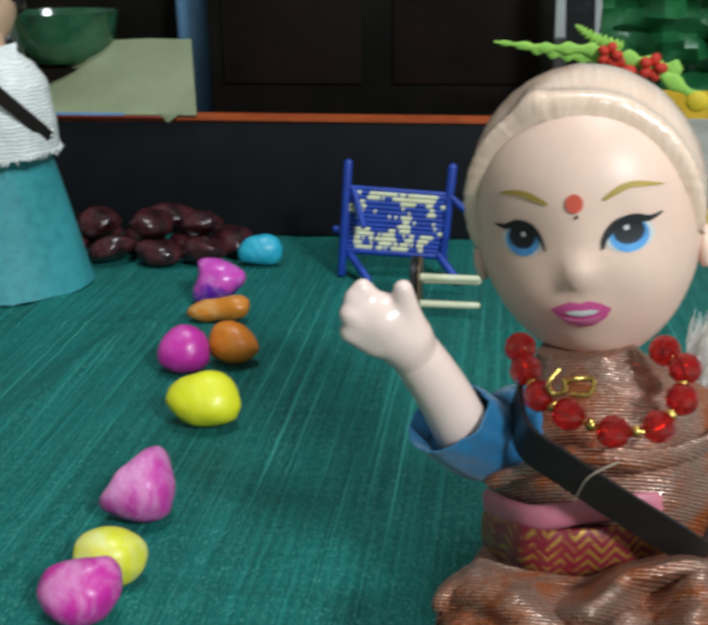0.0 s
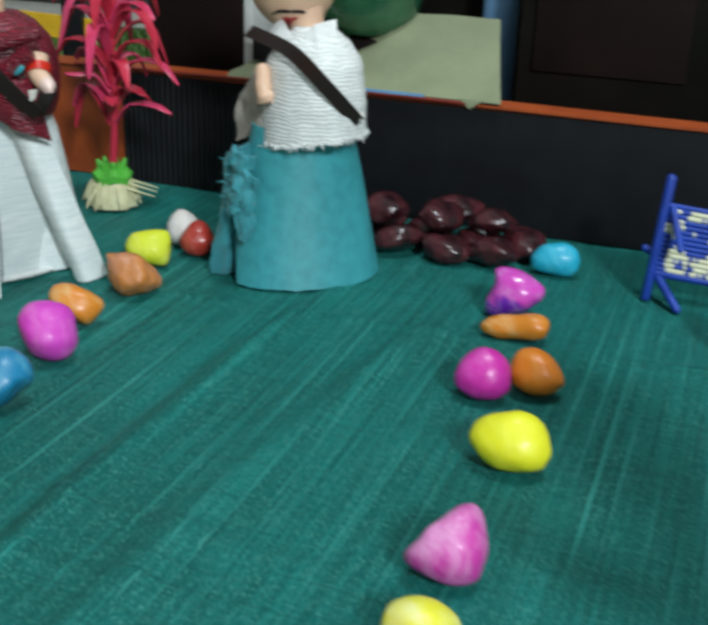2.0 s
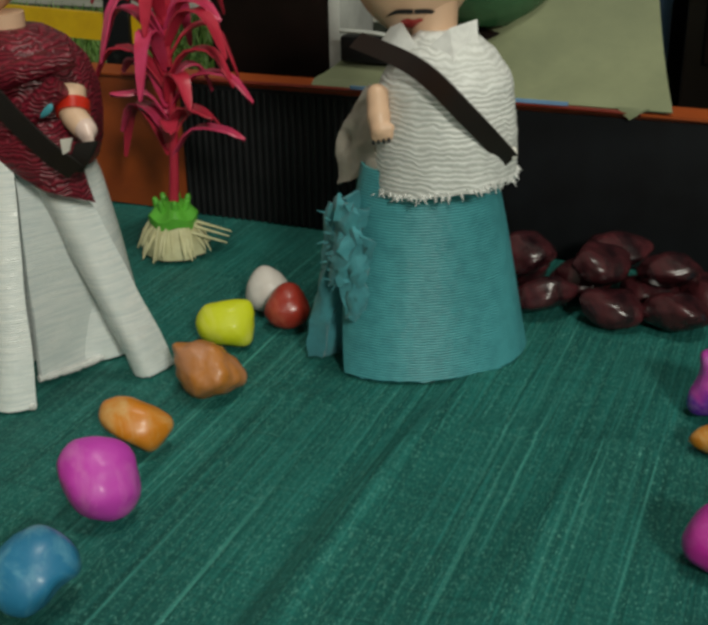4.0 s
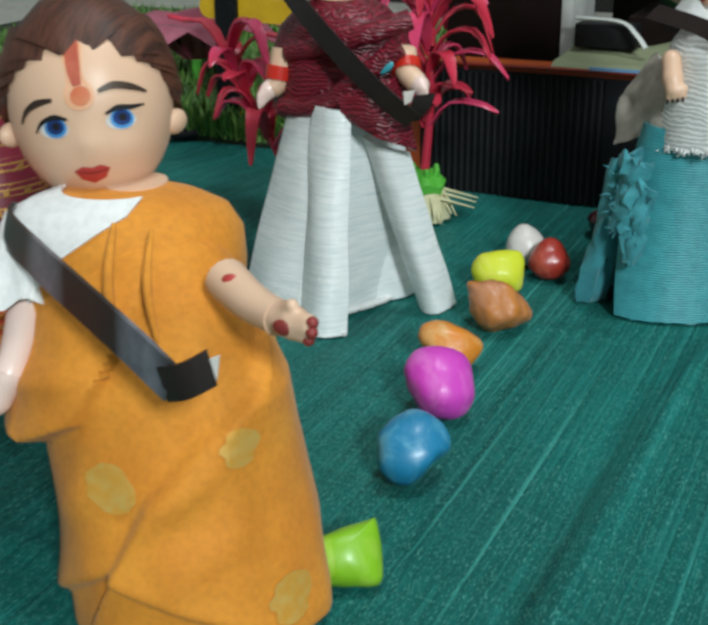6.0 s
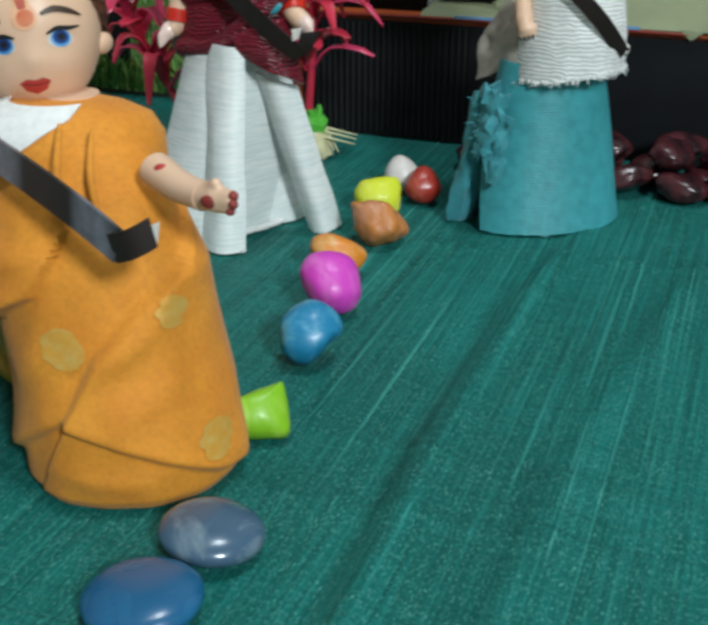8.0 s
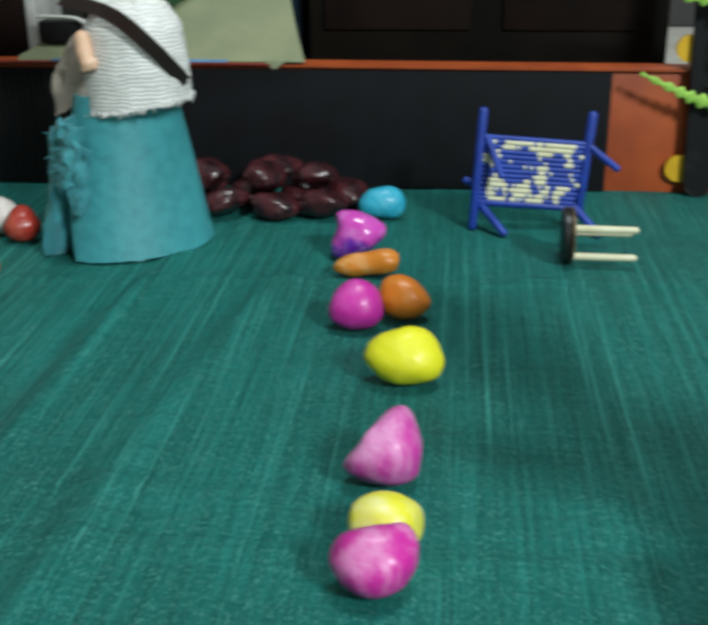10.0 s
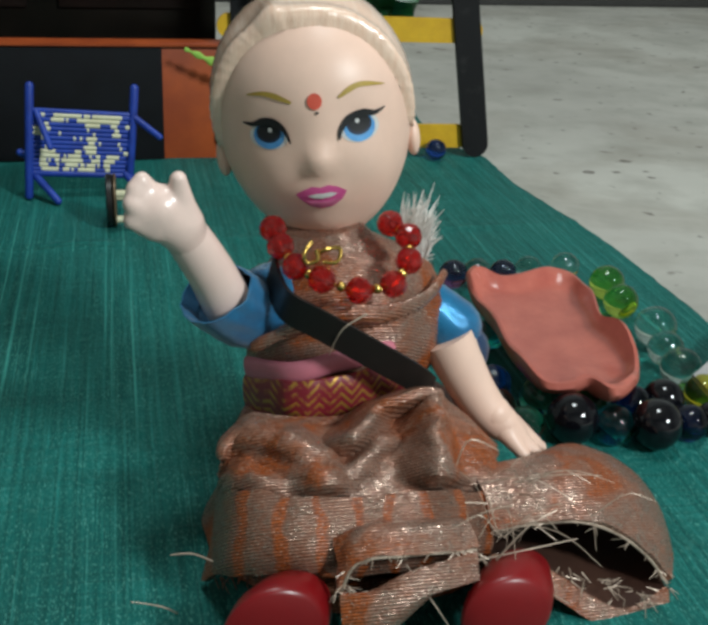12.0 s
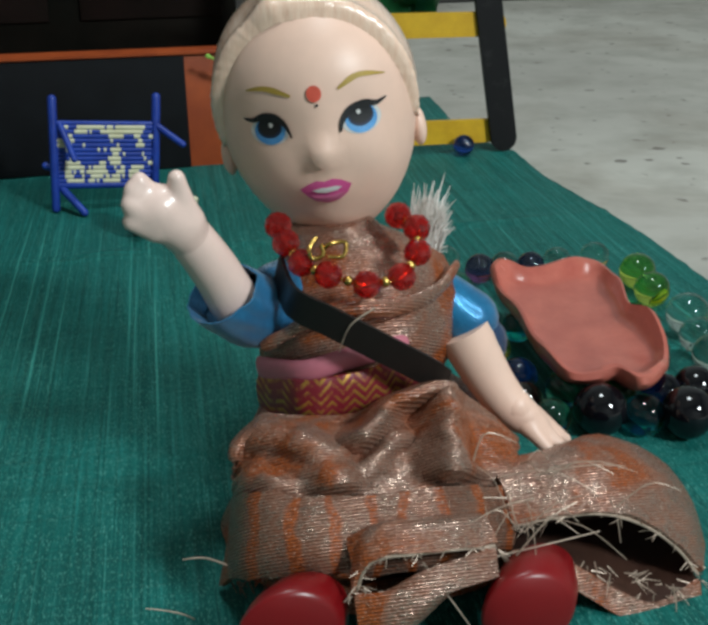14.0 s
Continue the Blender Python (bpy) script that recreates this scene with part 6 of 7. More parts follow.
def pebble(at, size, turn, seed, mat, label, lumps=0.14, cuts=5, taper=(0, 0, 0), name="pebble", waist=0.0, group="coloured pebbles"):
    """A tumbled stone: a ball with soft lumps and worn flats, resting on the cloth."""
    rng = random.Random(seed)
    bm = bmesh.new()
    bmesh.ops.create_icosphere(bm, subdivisions=4, radius=1.0)
    planes = []
    for _ in range(cuts):
        d = Vector((rng.gauss(0, 1), rng.gauss(0, 1), rng.gauss(0, 0.8))).normalized()
        planes.append((d, rng.uniform(0.72, 0.92)))
    off = Vector((seed * 3.7, seed * 1.3, seed * 2.1))
    for v in bm.verts:
        p = v.co.copy()
        p *= 1 + lumps * noise.noise(p * 1.1 + off) + lumps * 0.35 * noise.noise(p * 2.6 + off)
        for d, far in planes:
            over = p.dot(d) - far
            if over > 0:
                p -= d * over * 0.6
        k = 1 + taper[0] * p.x
        p = Vector((p.x, p.y * k, p.z * k))
        if waist:
            g = 1 - waist * math.exp(-(p.x / 0.4) ** 2)
            p.y, p.z = p.y * g, p.z * g
        k = 1 + taper[1] * p.z
        p = Vector((p.x * k + taper[2] * p.z, p.y * k, p.z))
        v.co = Vector((p.x * size[0] / 2, p.y * size[1] / 2, p.z * size[2] / 2))
    bmesh.ops.rotate(bm, verts=bm.verts, cent=(0, 0, 0), matrix=Euler([radians(a) for a in turn]).to_matrix())
    low = min(v.co.z for v in bm.verts)
    me = bpy.data.meshes.new(name)
    for v in bm.verts:
        v.co = (v.co - Vector((0, 0, low))) * U
    bm.to_mesh(me)
    bm.free()
    me.polygons.foreach_set("use_smooth", [True] * len(me.polygons))
    me.materials.append(mat)
    ob = new(name, me)
    ob.location = Vector((at[0], at[1], at[2] if len(at) > 2 else 0.004)) * U
    return tagged(ob, label, "pebble", group)


S = {
    "magenta": stone("magenta_stone", (0.56, 0.02, 0.30), (0.66, 0.22, 0.46), 0.75, 0.28, 70),
    "magenta_pale": stone("pale_magenta_stone", (0.54, 0.04, 0.32), (0.66, 0.26, 0.5), 0.95, 0.4, 60),
    "magenta_plain": stone("plain_magenta_stone", (0.58, 0.025, 0.34), (0.62, 0.08, 0.4), 0.35, 0.25, 60),
    "violet_pink": stone("pink_stone", (0.60, 0.05, 0.46), (0.68, 0.16, 0.52), 0.45, 0.35, 40),
    "yellow": stone("yellow_stone", (0.74, 0.70, 0.012), (0.76, 0.73, 0.06), 0.2, 0.42, 40),
    "yellow_pale": stone("pale_yellow_stone", (0.72, 0.67, 0.03), (0.74, 0.70, 0.28), 0.7, 0.32, 60),
    "lemon": stone("lemon_stone", (0.62, 0.66, 0.02), (0.68, 0.68, 0.12), 0.4, 0.45, 40),
    "orange": stone("orange_stone", (0.72, 0.20, 0.012), (0.72, 0.26, 0.03), 0.3, 0.3, 50),
    "amber": stone("amber_stone", (0.66, 0.21, 0.015), (0.68, 0.38, 0.14), 0.55, 0.3, 60),
    "rock": stone("tan_orange_rock", (0.50, 0.17, 0.025), (0.52, 0.22, 0.11), 0.9, 0.4, 55),
    "cyan": stone("cyan_stone", (0.02, 0.36, 0.52), (0.07, 0.46, 0.6), 0.4, 0.3, 50),
    "blue": stone("blue_stone", (0.012, 0.19, 0.36), (0.1, 0.34, 0.48), 0.55, 0.3, 70),
    "lime": stone("lime_stone", (0.21, 0.46, 0.01), (0.34, 0.55, 0.06), 0.4, 0.3, 50),
    "white": stone("white_stone", (0.62, 0.56, 0.52), (0.7, 0.66, 0.63), 0.5, 0.4, 40),
    "red": stone("red_stone", (0.36, 0.03, 0.018), (0.5, 0.13, 0.08), 0.45, 0.2, 40),
}


def purple_stone():
    k = Nodes("purple_pink_stone")
    split = k.noise(28, 3, warp=0.8)
    veins = k.noise(120, 5)
    sep = k.node("ShaderNodeSeparateXYZ")
    k.join(k.coords, sep.inputs[0])
    up = k.value(sep.outputs["Z"], -0.35, 0.35, 0.0, 0.022)
    col = k.ramp(k.math("ADD", split, up), (0.42, (0.12, 0.015, 0.34)), (0.56, (0.56, 0.06, 0.42)))
    col = k.mix(k.value(veins, 0.0, 0.5, 0.5, 0.7), col, (0.56, 0.26, 0.56))
    k.set(Base_Color=col, Roughness=0.25, Coat_Weight=0.3)
    k.bump(veins, 0.2, 0.0006)
    return k.mat


def pebbles():
    shaped_pebble((0.424, 0.084), (0.29, 0.25), (35, 4), [(-1, 0.1), (-0.7, 0.7), (0.1, 0.9), (0.72, 0.96), (1, 0.5), (0.97, -0.2), (0.6, -0.8), (0.05, -1), (-0.5, -0.8), (-0.9, -0.35)], 3, S["magenta"], "mottled magenta pebble in front of a yellow one")
    pebble((0.45, 0.335), (0.29, 0.22, 0.22), (0, 4, 12), 5, S["yellow_pale"], "pale yellow pebble behind a magenta one", 0.08, 3)
    shaped_pebble((0.406, 0.796), (0.30, 0.31), (29, 4), [(-1, -0.5), (-0.55, 0.1), (-0.1, 0.68), (0.35, 1), (0.7, 0.9), (0.95, 0.35), (1, -0.25), (0.83, -0.77), (0.3, -1), (-0.55, -0.83)], 8, S["magenta_pale"], "pale mottled magenta pebble with a pointed end")
    shaped_pebble((0.441, 1.68), (0.365, 0.265), (24, 3), [(-1, 0), (-0.75, 0.6), (-0.27, 0.9), (0.3, 1), (0.73, 0.7), (1, 0), (0.9, -0.7), (0.45, -0.97), (-0.15, -1), (-0.68, -0.68)], 12, S["yellow"], "large bright yellow pebble")
    shaped_pebble((0.165, 2.311), (0.28, 0.265), (22, 5), [(-1, -0.15), (-0.65, 0.67), (0.03, 1), (0.8, 0.6), (1, -0.3), (0.7, -0.87), (-0.15, -1), (-0.83, -0.7)], 17, S["magenta_plain"], "round glossy magenta pebble beside an orange one")
    shaped_pebble((0.408, 2.458), (0.28, 0.24), (21, 3), [(-1, -0.1), (-0.8, 0.75), (-0.2, 1), (0.5, 0.65), (1, -0.2), (0.6, -0.8), (-0.1, -1), (-0.8, -0.7)], 21, S["orange"], "round orange pebble beside a magenta one")
    pebble((0.165, 3.090), (0.40, 0.19, 0.17), (0, -7, 4), 24, S["amber"], "long narrow amber pebble", 0.08, 2, (0.08, 0, 0), waist=0.2)
    shaped_pebble((0.073, 3.434), (0.325, 0.29), (18, 5), [(-0.75, 0.95), (0.1, 0.95), (1, 0.35), (0.9, -0.3), (0.25, -0.85), (-0.8, -1), (-1, -0.45), (-0.75, 0.25)], 30, M["purple"], "purple and pink pebble standing by the amber one")
    shaped_pebble((0.161, 4.239), (0.31, 0.215), (16, 4), [(-1, -0.1), (-0.5, 0.8), (0.45, 1), (0.95, 0.4), (1, -0.55), (0.5, -1), (-0.7, -0.85)], 31, S["cyan"], "bright cyan pebble by the maroon seeds")
    shaped_pebble((-2.29, 3.748), (0.235, 0.24), (22, 23), [(-1, -0.2), (-0.6, 0.75), (0.05, 1), (1, 0.25), (0.9, -0.6), (0.1, -1), (-0.7, -0.9)], 33, S["white"], "off-white pebble behind a red one")
    shaped_pebble((-2.096, 3.581), (0.235, 0.23), (23, 22), [(-1, -0.1), (-0.35, 0.95), (0.4, 1), (1, 0), (0.8, -0.72), (0, -1), (-0.75, -0.72)], 36, S["red"], "polished brick-red pebble beside a white one")
    shaped_pebble((-2.296, 3.29), (0.29, 0.23), (24, 25), [(-1, 0.05), (-0.75, 0.75), (0, 1), (0.85, 0.95), (1, 0.05), (0.85, -0.85), (0.3, -1), (-0.7, -0.75)], 38, S["lemon"], "smooth lemon yellow pebble by the rough stone")
    shaped_pebble((-2.116, 2.803), (0.31, 0.255), (26, 26), [(-1, 0.75), (-0.45, 1), (0.2, 0.95), (0.7, 0.35), (1, -0.45), (0.55, -0.88), (-0.5, -1), (-0.8, -0.3)], 44, S["rock"], "rough tan and orange stone", depth=1.0, lumps=0.16, round_off=0.25)
    shaped_pebble((-2.171, 2.271), (0.295, 0.235), (29, 30), [(-1, 0.5), (-0.7, 1), (0, 0.95), (1, 0.2), (0.93, -0.45), (0.45, -1), (-0.05, -0.72), (-0.8, -0.1)], 46, S["amber"], "smooth long orange pebble by a pink one")
    shaped_pebble((-2.037, 1.817), (0.30, 0.32), (32, 32), [(-1, 0.4), (-0.65, 0.9), (0.1, 1), (0.82, 0.73), (1, 0), (0.95, -0.57), (0.4, -1), (-0.4, -0.8), (-0.82, -0.25)], 51, S["violet_pink"], "smooth bright pink pebble")
    shaped_pebble((-1.924, 1.289), (0.29, 0.285), (36, 35), [(-1, 0), (-0.85, 0.5), (-0.2, 1), (0.45, 0.95), (1, 0.3), (0.95, -0.2), (0.5, -0.45), (0.1, -0.85), (-0.4, -1), (-0.95, -0.6)], 57, S["blue"], "mottled blue pebble beside a pink one")
    shaped_pebble((-1.89, 0.60), (0.285, 0.215), (33, 25), [(-1, -0.1), (-0.6, 0.45), (0.6, 1), (0.88, 0.92), (1, -0.8), (0.4, -1), (-0.5, -0.95), (-0.95, -0.7)], 58, S["lime"], "lime green pebble beside the mustard robe", round_off=0.3)
    pebble((-1.704, -0.128), (0.36, 0.34, 0.15), (0, 4, 10), 61, M["smoke_blue"], "flat smoky blue glass pebble", 0.04, 0, name="glass_pebble")
    pebble((-1.755, -0.502), (0.39, 0.38, 0.14), (0, -3, 0), 64, M["deep_blue"], "flat deep blue glass pebble", 0.04, 0, name="glass_pebble")


M["purple"] = purple_stone()
M["smoke_blue"] = stone("smoky_blue_glass", (0.05, 0.10, 0.16), (0.2, 0.26, 0.3), 0.45, 0.12, 30)
M["deep_blue"] = stone("deep_blue_glass", (0.010, 0.095, 0.21), (0.02, 0.13, 0.26), 0.3, 0.14, 30)
pebbles()


def seeds():
    rows = (
        (-0.92, 4.22, 0.0, 30, -8), (-0.56, 4.2, 0.0, 8, 4), (-0.24, 4.24, 0.0, -12, -6), (-1.28, 4.3, 0.0, -25, 5), (-1.62, 4.28, 0.0, 15, 0),
        (-0.1, 4.52, 0.0, -30, 8), (-0.42, 4.5, 0.0, 20, 0), (-0.78, 4.52, 0.0, -15, 6), (-1.14, 4.58, 0.0, 12, 0), (-1.95, 4.45, 0.0, 40, 0),
        (-0.66, 4.4, 0.19, 24, 14), (-0.32, 4.44, 0.2, -6, -8), (-1.08, 4.42, 0.19, -20, 10), (-0.62, 4.66, 0.22, 10, 4), (-1.45, 4.48, 0.18, 5, 0))
    for n, (x, y, z, rz, tilt) in enumerate(rows):
        k = pebble((x, y, z * 0.72 + 0.004), (0.35 + 0.05 * wob((n, 0, 0), 1.7), 0.29, 0.175), (tilt * 1.6, tilt * 0.8, rz * 1.5 + 17 * wob((n, 5, 0), 1.3)), 200 + n, M["seed"], "glossy dark maroon seed in a heap by the box", 0.22, 4, name="seed", group="heap of maroon seeds")
        tagged(k, category="seed")


seeds()


def cot():
    """String cot tipped on its side: four crossed legs, two rails, a woven bed of ivory sticks under worn blue paint."""
    t = thing("toy_cot", (1.15, 4.1, 0), "blue painted stick cot with worn ivory slats, tipped on its side", "cot")
    base = t["base"]
    def stick(a, b, r, name, mat="blue_paint", n=10):
        s = Shape()
        s.capsule(a, b, r, r * 0.95, mat, n)
        return s.make(name, parent=t, at=base)
    stick((0.825, 4.10, 0.77), (0.775, 4.02, 0.03), 0.03, "leg")
    stick((1.515, 4.12, 0.745), (1.46, 4.06, 0.16), 0.03, "leg")
    stick((0.82, 4.06, 0.17), (0.975, 3.88, 0.03), 0.027, "leg")
    stick((1.43, 4.06, 0.16), (1.57, 3.9, 0.03), 0.029, "leg")
    stick((1.5, 4.1, 0.555), (1.67, 3.98, 0.44), 0.024, "leg")
    stick((0.86, 4.08, 0.6), (0.945, 3.9, 0.40), 0.024, "leg")
    stick((0.73, 4.12, 0.31), (0.86, 4.12, 0.245), 0.026, "cross_peg")
    stick((0.84, 4.08, 0.61), (1.5, 4.1, 0.565), 0.018, "rail")
    stick((0.79, 4.05, 0.185), (1.47, 4.06, 0.15), 0.024, "rail")
    # slats: ivory sticks, the blue coat left on the middle of each
    for k in range(13):
        v = (k + 0.5) / 13
        a, b = blend((0.795, 4.055, 0.2), (0.845, 4.08, 0.6), v), blend((1.45, 4.06, 0.165), (1.495, 4.095, 0.555), v)
        s = Shape()
        rng = random.Random(40 + k)
        n = 46
        for i in range(n):
            p, q = blend(a, b, i / n), blend(a, b, (i + 1) / n)
            u = i / n
            patch = wob((u * 8, v * 5, 3)) + 0.6 * wob((u * 26, v * 20, 8))
            bare = v > 0.86 or 0.52 < u + 0.1 * wob((v * 5, 0, 1)) < 0.68 or (v < 0.3 and 0.1 < u < 0.8) or (0.08 < u < 0.15)
            blue = (patch > 0.12) if bare else (patch > -0.3)
            s.tube([p, q], 0.0195, "blue_paint" if blue else "ivory", 8, cap=i in (0, n - 1))
        s.make("slat", parent=t, at=base)


cot()


def stool():
    """Little round stool lying on its side."""
    t = thing("toy_stool", (1.34, 3.5, 0), "small stool lying on its side with ivory legs", "stool")
    base = t["base"]
    c, d = Vector((1.345, 3.42, 0.175)), Vector((1, -0.04, 0.02)).normalized()
    def disc(name, lo, hi, r, mat):
        s, side, up = Shape(), Vector((0, 1, 0)), Vector((0, 0, 1))
        prof = ((lo, r * 0.93), (lo + 0.008, r), (hi - 0.008, r), (hi, r * 0.93))
        s.loft([[c + d * x + (side * math.cos(a) + up * math.sin(a)) * q for a in (2 * math.pi * k / 40 for k in range(40))] for x, q in prof], mat, cap=(True, True))
        s.make(name, parent=t, at=base)
    disc("seat", -0.045, 0.0, 0.168, "stool_top")
    disc("seat_rim", 0.0, 0.022, 0.17, "stool_rim")
    for y, z in ((-0.1, 0.07), (-0.1, -0.1), (0.12, -0.02)):
        a = c + Vector((0.02, y, z))
        Shape().capsule(a, a + Vector((0.345, -0.01, 0.0)), 0.024, 0.021, "ivory", 10).make("leg", parent=t, at=base)


stool()


def tray_and_marbles():
    outline = [(3.147, 1.596, 0.300)[:2], (3.233, 1.681, 0.300)[:2], (3.341, 1.636, 0.300)[:2], (3.519, 1.653, 0.300)[:2], (3.686, 1.702, 0.300)[:2], (3.770, 1.598, 0.300)[:2], (3.747, 1.333, 0.300)[:2], (3.682, 1.040, 0.300)[:2], (3.696, 0.868, 0.300)[:2], (3.678, 0.635, 0.300)[:2], (3.605, 0.457, 0.300)[:2], (3.493, 0.300, 0.300)[:2], (3.390, 0.265, 0.300)[:2], (3.339, 0.376, 0.300)[:2], (3.261, 0.379, 0.300)[:2], (3.138, 0.418, 0.300)[:2], (3.098, 0.587, 0.300)[:2], (3.100, 0.835, 0.300)[:2], (3.122, 1.103, 0.300)[:2], (3.125, 1.404, 0.300)[:2]]
    pts = along([(x, y, 0) for x, y in outline + outline[:1]], 81)[:-1]
    c = sum(pts, Vector()) / len(pts)
    def loop(scale, z, wave=0.0):
        return [Vector((c.x + (p.x - c.x) * scale, c.y + (p.y - c.y) * scale, z + wave * wob((p.x * 3, p.y * 3, 0)))) for p in pts]
    s = Shape()
    s.loft([loop(0.1, 0.172), loop(0.6, 0.172), loop(0.86, 0.178, 0.01), loop(0.96, 0.21, 0.03), loop(1.0, 0.25, 0.05), loop(0.985, 0.28, 0.06), loop(0.94, 0.285, 0.06), loop(0.9, 0.26, 0.05), loop(0.85, 0.222, 0.03), loop(0.76, 0.208, 0.015), loop(0.4, 0.2), loop(0.1, 0.2)], "clay_pink", cap=(True, True))
    tagged(s.make("clay_tray", (c.x, c.y, 0.172)), "uneven pink clay tray resting on glass marbles", "tray")
    glasses = {
        "clear": glass("clear_glass", (0.62, 0.78, 0.72)), "green": glass("green_marble", (0.16, 0.62, 0.42)), "teal": glass("teal_marble", (0.02, 0.5, 0.58)), "blue": glass("blue_marble", (0.03, 0.10, 0.5)),
        "navy": glass("navy_marble", (0.015, 0.03, 0.2)), "olive": glass("olive_marble", (0.42, 0.4, 0.08)), "lime": glass("lime_marble", (0.55, 0.75, 0.12)), "violet": glass("violet_marble", (0.2, 0.08, 0.24)),
        "black": plain("black_glass", (0.004, 0.004, 0.006), None, 0.06, 40, 0.0, gloss=0.02), "rust": glass("rust_marble", (0.4, 0.06, 0.05)), "yellow": glass("yellow_marble", (0.85, 0.75, 0.04))}
    balls = (
        (3.253, 0.33, 0.228, "black"), (3.60, 0.24, 0.222, "black"), (3.431, 0.294, 0.18, "teal"), (3.2, 0.57, 0.19, "green"), (3.057, 0.36, 0.165, "green"), (3.04, 0.76, 0.17, "blue"), (3.0, 0.55, 0.155, "rust"),
        (3.40, 0.50, 0.165, "olive"), (3.585, 0.45, 0.185, "navy"), (3.75, 0.48, 0.19, "black"), (2.99, 1.33, 0.195, "clear"), (3.05, 1.86, 0.17, "green"), (3.06, 1.62, 0.17, "green"), (4.08, 1.86, 0.2, "lime"),
        (4.05, 1.6, 0.19, "lime"), (4.07, 1.22, 0.215, "clear"), (3.4, 2.14, 0.165, "clear"), (3.25, 2.12, 0.17, "violet"), (3.95, 2.17, 0.17, "clear"), (3.78, 0.28, 0.165, "navy"), (3.98, 0.76, 0.2, "clear"),
        (3.0, 1.06, 0.185, "olive"), (3.1, 2.3, 0.165, "clear"), (3.55, 2.12, 0.16, "violet"), (3.72, 2.16, 0.16, "clear"), (4.02, 1.0, 0.18, "clear"), (2.93, 2.02, 0.16, "clear"), (3.97, 0.52, 0.18, "yellow"),
        (3.35, 1.6, 0.16, "green"), (3.62, 1.6, 0.16, "clear"), (3.62, 1.0, 0.16, "navy"), (3.38, 0.95, 0.16, "blue"), (3.9, 0.3, 0.16, "black"), (3.21, 1.3, 0.16, "teal"))
    meshes = {}
    words = {"clear": "clear glass marble", "green": "pale green glass marble", "teal": "teal glass marble", "blue": "deep blue glass marble", "navy": "navy glass marble", "olive": "olive yellow glass marble", "lime": "lime glass marble",
             "violet": "violet glass marble", "black": "glossy black glass marble", "rust": "rust red glass marble", "yellow": "bright yellow glass marble"}
    for x, y, d, kind in balls:
        key = (kind, d)
        if key not in meshes:
            bm = bmesh.new()
            bmesh.ops.create_icosphere(bm, subdivisions=4, radius=d / 2 * U)
            me = bpy.data.meshes.new("marble")
            bm.to_mesh(me)
            bm.free()
            me.polygons.foreach_set("use_smooth", [True] * len(me.polygons))
            me.materials.append(glasses[kind])
            meshes[key] = me
        ob = new("marble", meshes[key])
        ob.location = Vector((x, y, d / 2 + 0.003)) * U
        tagged(ob, words[kind] + " by the clay tray", "marble", "marbles round the tray")
    s = Shape()
    bm_c = Vector((3.905, 4.86, 0.0))
    M["gate_glass"] = glasses["blue"]
    s.ball(bm_c + Vector((0, 0, 0.085)), 0.085, "gate_glass", None, 28, 18)
    tagged(s.make("marble", bm_c), "deep blue glass marble at the foot of the gate", "marble")
    s = Shape().sheet([[(3.916, 0.559, 0.160), (4.566, 1.131, 0.160), (5.2, 1.9, 0.16)], [(4.021, 0.364, 0.030), (4.256, 0.464, 0.030), (5.3, 1.0, 0.03)]], "grey_card", 0.02)
    tagged(s.make("grey_card", (4.054, 0.416, 0.000)), "bent grey card leaning at the edge of the cloth", "card")


tray_and_marbles()


def lolly_stick(a, b, half, thick, mat, face=(0, -1, 0)):
    """A flat wooden stick with round ends."""
    a, b, face = Vector(a), Vector(b), Vector(face)
    d = (b - a).normalized()
    side = d.cross(face).normalized() * half
    n = 10
    outline = [a + side * math.cos(x) - d * half * math.sin(x) for x in (math.pi * k / n for k in range(n + 1))]
    outline += [b - side * math.cos(x) + d * half * math.sin(x) for x in (math.pi * k / n for k in range(n + 1))]
    s = Shape()
    k = len(outline)
    front, back = [p + face * thick / 2 for p in outline], [p - face * thick / 2 for p in outline]
    s.loft([[blend(p, (a + b) / 2, 0.0) - face * 0.0 for p in back], front], mat, cap=(True, True))
    return s


